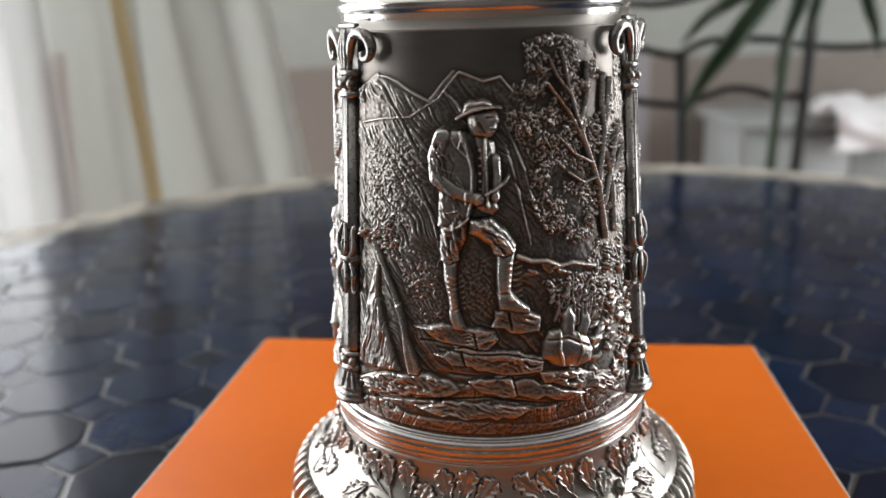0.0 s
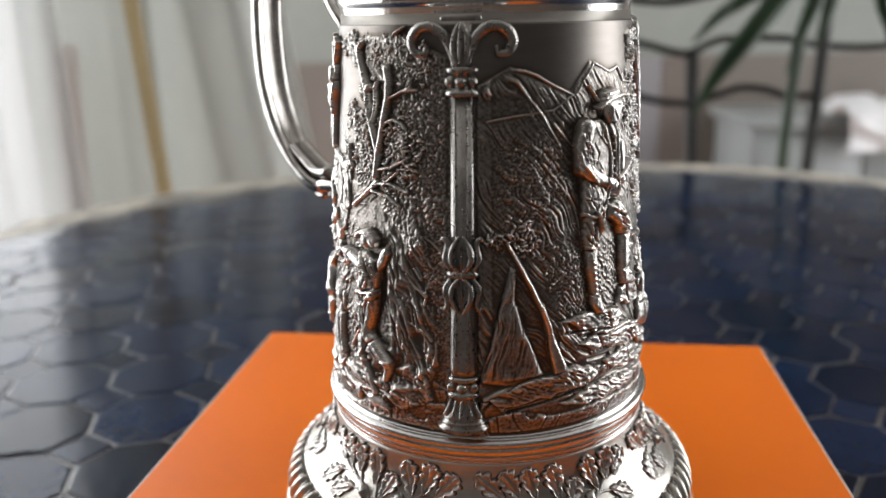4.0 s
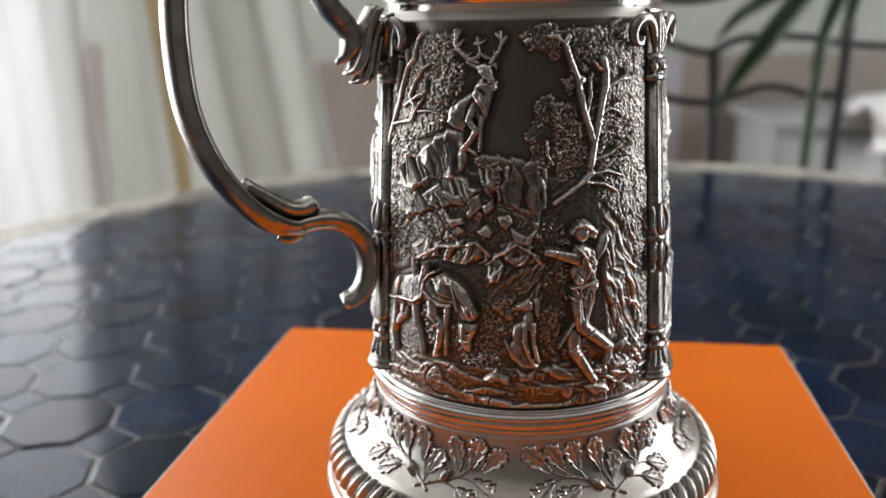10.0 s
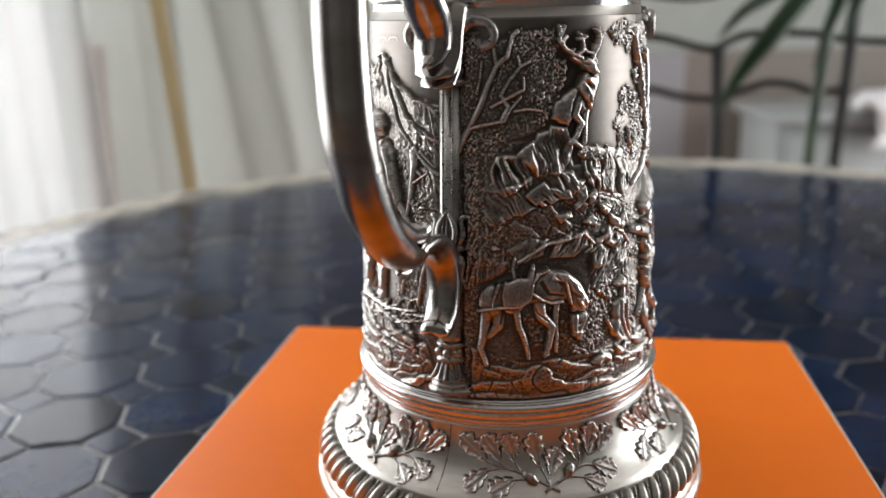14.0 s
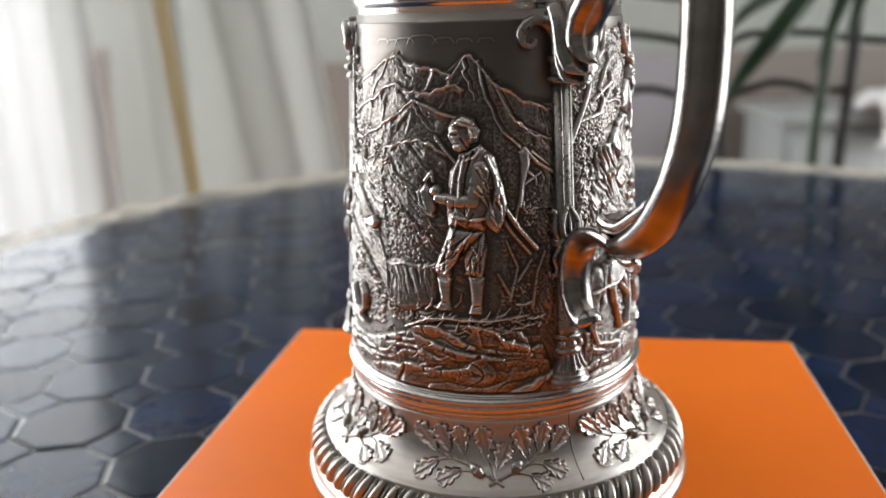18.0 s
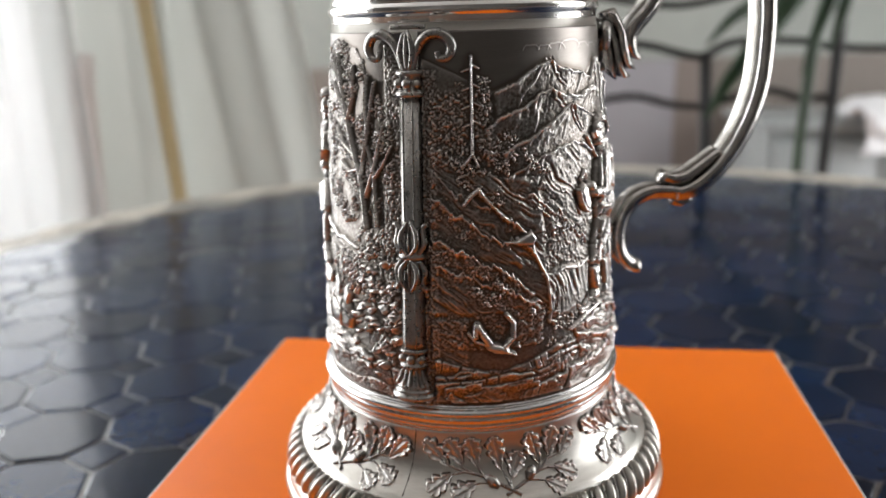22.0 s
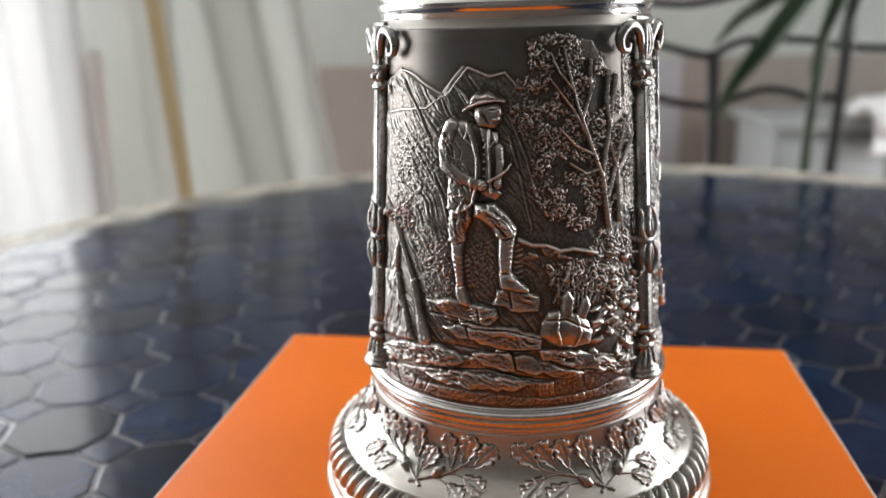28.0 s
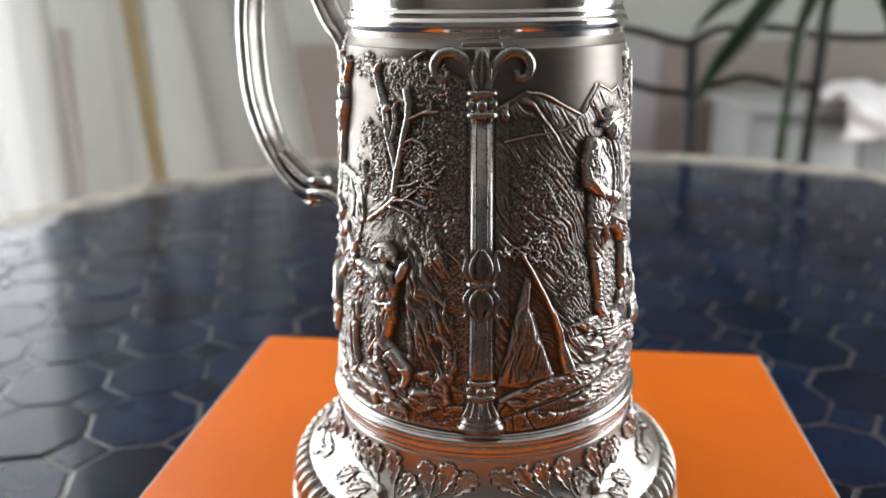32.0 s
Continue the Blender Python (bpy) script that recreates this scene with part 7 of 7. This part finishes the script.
def oak_spray(phi0):
    """Two crossed twigs with twelve oak leaves and a pair of acorns."""
    rng = random.Random(int(phi0) + 500)
    blades = (((-19.7, 26.8), (-28.8, 33.5)), ((-15.2, 27.2), (-20.8, 34.2)), ((-10.4, 26.6), (-13.0, 34.7)), ((-18.9, 24.8), (-25.8, 20.6)), ((-10.8, 22.9), (-18.2, 20.2)), ((-2.8, 25.4), (-4.8, 34.9)),
              ((0.4, 23.4), (3.8, 29.8)), ((10.7, 25.4), (8.0, 34.8)), ((14.6, 26.6), (17.4, 35.2)), ((18.6, 26.4), (25.4, 32.6)), ((15.6, 24.1), (22.4, 21.3)), ((11.0, 21.8), (16.4, 19.4)))
    for p0, p1 in blades:
        oak_leaf((phi0 + p0[0], p0[1]), (phi0 + p1[0], p1[1]), 2.95 * rng.uniform(0.94, 1.06))
    twig(phi0, [(2.4, 19.9), (-1.2, 21.4), (-8.4, 24.1), (-15.9, 25.6), (-22.1, 27.6)], 0.0006)
    twig(phi0, [(-2.0, 20.1), (1.9, 21.4), (9.6, 23.8), (14.0, 26.2), (15.9, 28.4)], 0.0006)
    for pts in ([(-8.4, 24.1), (-10.2, 26.4), (-11.0, 27.8)], [(-12.1, 25.1), (-15.0, 26.2), (-16.2, 27.8)], [(-12.1, 25.1), (-15.8, 25.1), (-19.6, 24.2)], [(-3.9, 22.3), (-8.2, 22.7), (-11.9, 22.5)], [(0, 20.9), (-1.3, 23.5), (-2.8, 26.8)], [(0, 20.9), (-0.2, 22.0), (0.2, 23.2)], [(9.6, 23.8), (10.9, 25.1), (11.1, 27)], [(14.0, 26.2), (16.8, 26.5), (19.4, 27.0)], [(9.6, 23.8), (12.7, 24.1), (15.6, 23.6)], [(5.2, 22.5), (8.1, 22.2), (11, 21.6)]):
        twig(phi0, pts, 0.0004)
    for a0, z0, a1, z1 in ((-4.1, 21.9, -7.9, 24.5), (5.7, 22.5, 8.1, 25.6)):
        p0, p1 = Vector(on_foot(phi0 + a0, z0, 0.5)), Vector(on_foot(phi0 + a1, z1, 0.7))
        axis = np.array([tuple(p0.lerp(p1, t)) for t in np.linspace(0.2, 1, 12)])
        link("acorn", tube("acorn", axis, 0.0015 * np.sqrt(np.clip(np.sin(np.linspace(0.5, 3.05, 12)), 0, 1)), 10, (0.01, 0.02, 1)), PEWTER_WORN, foot)
        axis = np.array([tuple(p0.lerp(p1, t)) for t in np.linspace(-0.05, 0.45, 8)])
        link("acorn_cup", tube("acorn_cup", axis, 0.00185 * np.sqrt(np.clip(np.linspace(0.15, 1, 8), 0, 1)), 10, (0.01, 0.02, 1)), PEWTER_WORN, foot)


for k in range(6):
    oak_spray(-87.3 + 60 * k)


# ---- curtains, chair, plant ----
def curtain(name, x0, x1, y, z0, z1, folds, depth, mat, label, seed, lean=0.0, parent=None):
    rng = random.Random(seed)
    n = 240
    xs = np.linspace(0, 1, n)
    ph = [rng.uniform(0, 6.28) for _ in range(4)]
    wave = depth * (np.sin(xs * folds * 6.283 + ph[0] + 0.8 * np.sin(xs * 9 + ph[1])) + 0.35 * np.sin(xs * folds * 14.1 + ph[2]))
    zs = np.linspace(z0, z1, 24)
    k = (zs - z0) / (z1 - z0)
    X = x0 + (x1 - x0) * xs[:, None] + lean * k[None, :] + 0.006 * np.sin(k[None, :] * 5 + xs[:, None] * 20)
    Y = y + wave[:, None] * (1.15 - 0.35 * k[None, :])
    Z = np.repeat(zs[None, :], n, 0)
    front = np.stack([X, Y, Z], -1)
    back = front[:, ::-1] + np.array([0, 0.0012, 0])
    me = grid_mesh(name, np.concatenate([front, back], 1), close_v=True)
    if parent:
        return link(name, me, mat, parent, label)
    return tagged(link(name, me, mat), label, "curtain", "curtains at the window")


outer = curtain("curtain", -0.69, -0.465, 1.36, 0.0, 2.3, 1.2, 0.006, CURTAIN, "ivory curtain with a rose lining turned out at its edge", 3, -0.02)
inner = curtain("curtain", -0.40, -0.138, 1.40, 0.0, 2.3, 1.7, 0.006, CURTAIN, "ivory curtain in soft folds with an ochre braid along its edge", 5, -0.308)
curtain("lining", -0.672, -0.628, 1.33, 0.0, 0.91, 0.6, 0.005, PINK, "turned-out rose lining", 7, 0.05, outer)
curtain("braid", -0.439, -0.421, 1.335, 0.0, 2.3, 0.4, 0.002, TRIM, "ochre braid", 8, -0.145, inner)
curtain("sheer_curtain", -0.97, -0.585, 1.30, 0.0, 2.3, 3.0, 0.010, SHEER, "sheer white voile curtain before the bright window", 11, -0.02)


def iron_chair():
    chair = tagged(new("iron_chair"), "black wrought-iron garden chair with wavy back rails", "chair")
    chair.location = (0.42, 1.16, 0)
    link("back_post", tube("back_post", [(-0.072, 0.02, 0.0), (-0.076, 0.0, 0.45), (-0.079, 0.0, 0.74), (-0.086, 0.0, 0.888)], 0.0085, 8, (0, 1, 0)), IRON, chair)
    link("back_post", tube("back_post", [(0.07, 0.02, 0.0), (0.08, 0.0, 0.45), (0.086, 0.0, 0.73), (0.090, 0.0, 0.83), (0.093, 0.0, 0.96), (0.096, 0.0, 1.1)], 0.0085, 8, (0, 1, 0)), IRON, chair)
    for pts in ([(-0.24, 0.915), (-0.16, 0.903), (-0.117, 0.891), (-0.088, 0.888), (-0.053, 0.904), (0.0, 0.906), (0.05, 0.903), (0.08, 0.896), (0.15, 0.891), (0.24, 0.897)], [(-0.24, 0.83), (-0.18, 0.836), (-0.132, 0.824), (-0.085, 0.82), (-0.04, 0.833), (-0.013, 0.84), (0.02, 0.836), (0.045, 0.828), (0.088, 0.827)], [(-0.26, 0.975), (-0.19, 0.962), (-0.12, 0.955), (-0.05, 0.968), (0.0, 0.985)]):
        path = smooth_path([(x, 0.0, z) for x, z in pts], 40)
        link("back_rail", tube("back_rail", path, 0.0052, 8, (0, 1, 0)), IRON, chair)
    part("seat", box_bm(0.42, 0.40, 0.02, 0.006, (0.0, 0.22, 0.45)), IRON, chair)
    for x in (-0.19, 0.19):
        link("front_leg", tube("front_leg", [(x, 0.40, 0.0), (x, 0.41, 0.22), (x, 0.40, 0.44)], 0.009, 8, (0, 1, 0)), IRON, chair)
    return chair


iron_chair()


def palm():
    plant = tagged(new("palm_plant"), "dark green potted palm with long pointed leaflets", "plant")
    plant.location = (0.42, 1.05, 0)

    def blade(pts, w):
        path = smooth_path(pts, 22)
        k = np.linspace(0, 1, 22)
        rad = w * np.clip(np.sin(np.pi * (0.16 + 0.82 * k)) ** 0.75, 0.03, 1)
        sec = np.array([(-1, 0.12), (-0.5, 0.02), (0, -0.06), (0.5, 0.02), (1, 0.12), (0.5, 0.06), (0, -0.02), (-0.5, 0.06)])
        link("leaflet", tube("leaflet", path, rad, up=(0.2, 1, 0.1), section=sec), LEAF, plant)
    hub = (0.045, 0.0, 1.10)
    for pts, w in (([(-0.01, 0.0, 0.99), (-0.061, 0.0, 0.954), (-0.092, -0.01, 0.936), (-0.12, -0.01, 0.906)], 0.009), ([(0.02, 0.0, 1.01), (-0.022, -0.01, 0.953), (-0.058, -0.02, 0.91), (-0.092, -0.02, 0.866), (-0.119, -0.02, 0.818)], 0.0145), ([(0.045, 0.01, 1.0), (0.032, 0.01, 0.952), (0.019, 0.01, 0.914), (0.006, 0.01, 0.864)], 0.010),
                   ([(0.06, 0.02, 1.0), (0.056, 0.02, 0.951), (0.050, 0.02, 0.925), (0.042, 0.02, 0.893)], 0.0085), ([(0.09, 0.0, 1.02), (0.11, 0.0, 0.95), (0.122, 0.0, 0.92), (0.13, 0.0, 0.885)], 0.009), ([(-0.03, 0.02, 1.06), (-0.12, 0.03, 1.02), (-0.2, 0.03, 1.0)], 0.013), ([(0.1, 0.0, 1.06), (0.16, 0.0, 1.02), (0.22, 0.0, 0.96)], 0.012)):
        blade([hub] + pts, w)
    link("stem", tube("stem", smooth_path([(0.05, 0.1, 0.28), (0.04, 0.08, 0.8), hub], 14), 0.008, 8, (0, 1, 0)), LEAF, plant)
    bm = mesh_into(bmesh.new(), lathe("pot", [(0, 0), (110, 0), (130, 20), (150, 280), (155, 300), (145, 300), (140, 285), (0, 280)], 32))
    pot = part("pot", bm, FLOOR, plant, "terracotta pot")
    pot.location = (0.05, 0.1, 0.0)
    return plant


palm()

cab = tagged(new("white_cabinet"), "low white enamelled cabinet against the back wall", "cabinet")
part("carcass", box_bm(0.56, 0.3, 0.63, 0.006, (1.05, 2.25, 0.335)), WHITE, cab)
part("cabinet_top", box_bm(0.60, 0.34, 0.025, 0.004, (1.05, 2.24, 0.6625)), WHITE, cab)
for k in range(2):
    door = part("door", box_bm(0.262, 0.016, 0.56, 0.004, (0.916 + 0.268 * k, 2.092, 0.345)), WHITE, cab)
    part("knob", box_bm(0.02, 0.02, 0.02, 0.006, (1.02 + 0.06 * k, 2.076, 0.42)), IRON, door, "small dark knob")


def white_cloth():
    """A crumpled cloth lying on the cabinet and hanging over its front edge."""
    n, m = 40, 30
    u, v = np.meshgrid(np.linspace(0, 1, n), np.linspace(0, 1, m), indexing="ij")
    rng = np.random.RandomState(6)
    lump = sum(rng.normal(0, 0.011) * np.sin(u * rng.uniform(4, 16) + v * rng.uniform(4, 16) + rng.uniform(0, 6)) for _ in range(14))
    bend = np.clip((v - 0.45) / 0.08, 0, 1)
    x = 0.965 + 0.27 * u + 0.02 * np.sin(v * 7)
    y = np.where(v < 0.5, 2.062 - 0.03 * (1 - bend), 2.062 + (v - 0.5) * 0.28) + 0.5 * lump - 0.012
    z = np.where(v < 0.5, 0.60 + 0.16 * v, 0.680 + 0.016 * np.sin(np.pi * u)) + np.abs(lump) * (v > 0.4)
    front = np.stack([x, y, z], -1)
    me = grid_mesh("white_cloth", np.concatenate([front, front[:, ::-1] - np.array([0, 0.0, 0.003])], 1), close_v=True)
    tagged(link("white_cloth", me, LINEN), "crumpled bright white cloth hanging over a white cabinet", "cloth")


white_cloth()

lay_tiles()
lay_rim()


# ---- what moves ----
def motions():
    """The tankard is turned and pushed about on the box."""
    turns = (
        (0, 0.0138, 0.2487, -149.5),
        (0.5, 0.0143, 0.2492, -144.1),
        (1, 0.0140, 0.2487, -144.4),
        (1.5, 0.0141, 0.2485, -144.6),
        (2, 0.0150, 0.2486, -136.9),
        (2.5, 0.0145, 0.2485, -126.3),
        (3, 0.0127, 0.2486, -117.1),
        (3.5, 0.0117, 0.2485, -106.9),
        (5.5, 0.0126, 0.2482, -88.0),
        (6, 0.0135, 0.2491, -81.4),
        (6.5, 0.0142, 0.2510, -74.8),
        (7, 0.0146, 0.2521, -69.7),
        (7.5, 0.0151, 0.2532, -63.4),
        (8, 0.0145, 0.2532, -63.3),
        (8.5, 0.0148, 0.2530, -64.0),
        (9, 0.0151, 0.2538, -55.3),
        (9.5, 0.0156, 0.2574, -45.7),
        (10, 0.0168, 0.2599, -36.3),
        (10.5, 0.0169, 0.2601, -34.1),
        (11, 0.0163, 0.2607, -33.7),
        (11.5, 0.0162, 0.2606, -33.7),
        (12, 0.0163, 0.2607, -33.2),
        (12.5, 0.0149, 0.2615, -24.0),
        (13, 0.0138, 0.2621, -10.9),
        (13.5, 0.0112, 0.2632, 0.4),
        (14, 0.0100, 0.2640, 8.2),
        (14.5, 0.0098, 0.2652, 14.7),
        (16.5, 0.0051, 0.2694, 52.8),
        (17, 0.0050, 0.2688, 55.8),
        (17.5, 0.0047, 0.2688, 55.7),
        (18, 0.0048, 0.2689, 56.4),
        (18.5, 0.0039, 0.2686, 60.0),
        (19, 0.0040, 0.2681, 69.2),
        (19.5, 0.0030, 0.2685, 79.8),
        (20, 0.0033, 0.2692, 91.9),
        (20.5, 0.0029, 0.2708, 103.6),
        (21, 0.0034, 0.2709, 116.3),
        (21.5, 0.0037, 0.2709, 126.0),
        (22, 0.0028, 0.2700, 129.0),
        (22.5, 0.0030, 0.2700, 128.7),
        (23, 0.0034, 0.2693, 128.9),
        (23.5, 0.0027, 0.2693, 138.9),
        (24, 0.0025, 0.2687, 158.5),
        (24.5, 0.0046, 0.2674, 174.0),
        (25, 0.0090, 0.2653, 189.7),
        (25.5, 0.0144, 0.2641, 198.0),
        (27.5, 0.0144, 0.2666, 197.2),
        (28, 0.0145, 0.2655, 202.1),
        (28.5, 0.0137, 0.2653, 216.5),
        (29, 0.0123, 0.2657, 233.2),
        (29.5, 0.0103, 0.2653, 243.5),
        (30, 0.0103, 0.2652, 253.2),
        (30.5, 0.0104, 0.2660, 263.3),
        (31, 0.0103, 0.2662, 266.5),
        (31.5, 0.0100, 0.2667, 266.4),
        (32, 0.0113, 0.2639, 266.5),
    )
    walk(tankard, [(t, pose(x, y, Z_BOX, 0, 0, a)) for t, x, y, a in turns])


motions()
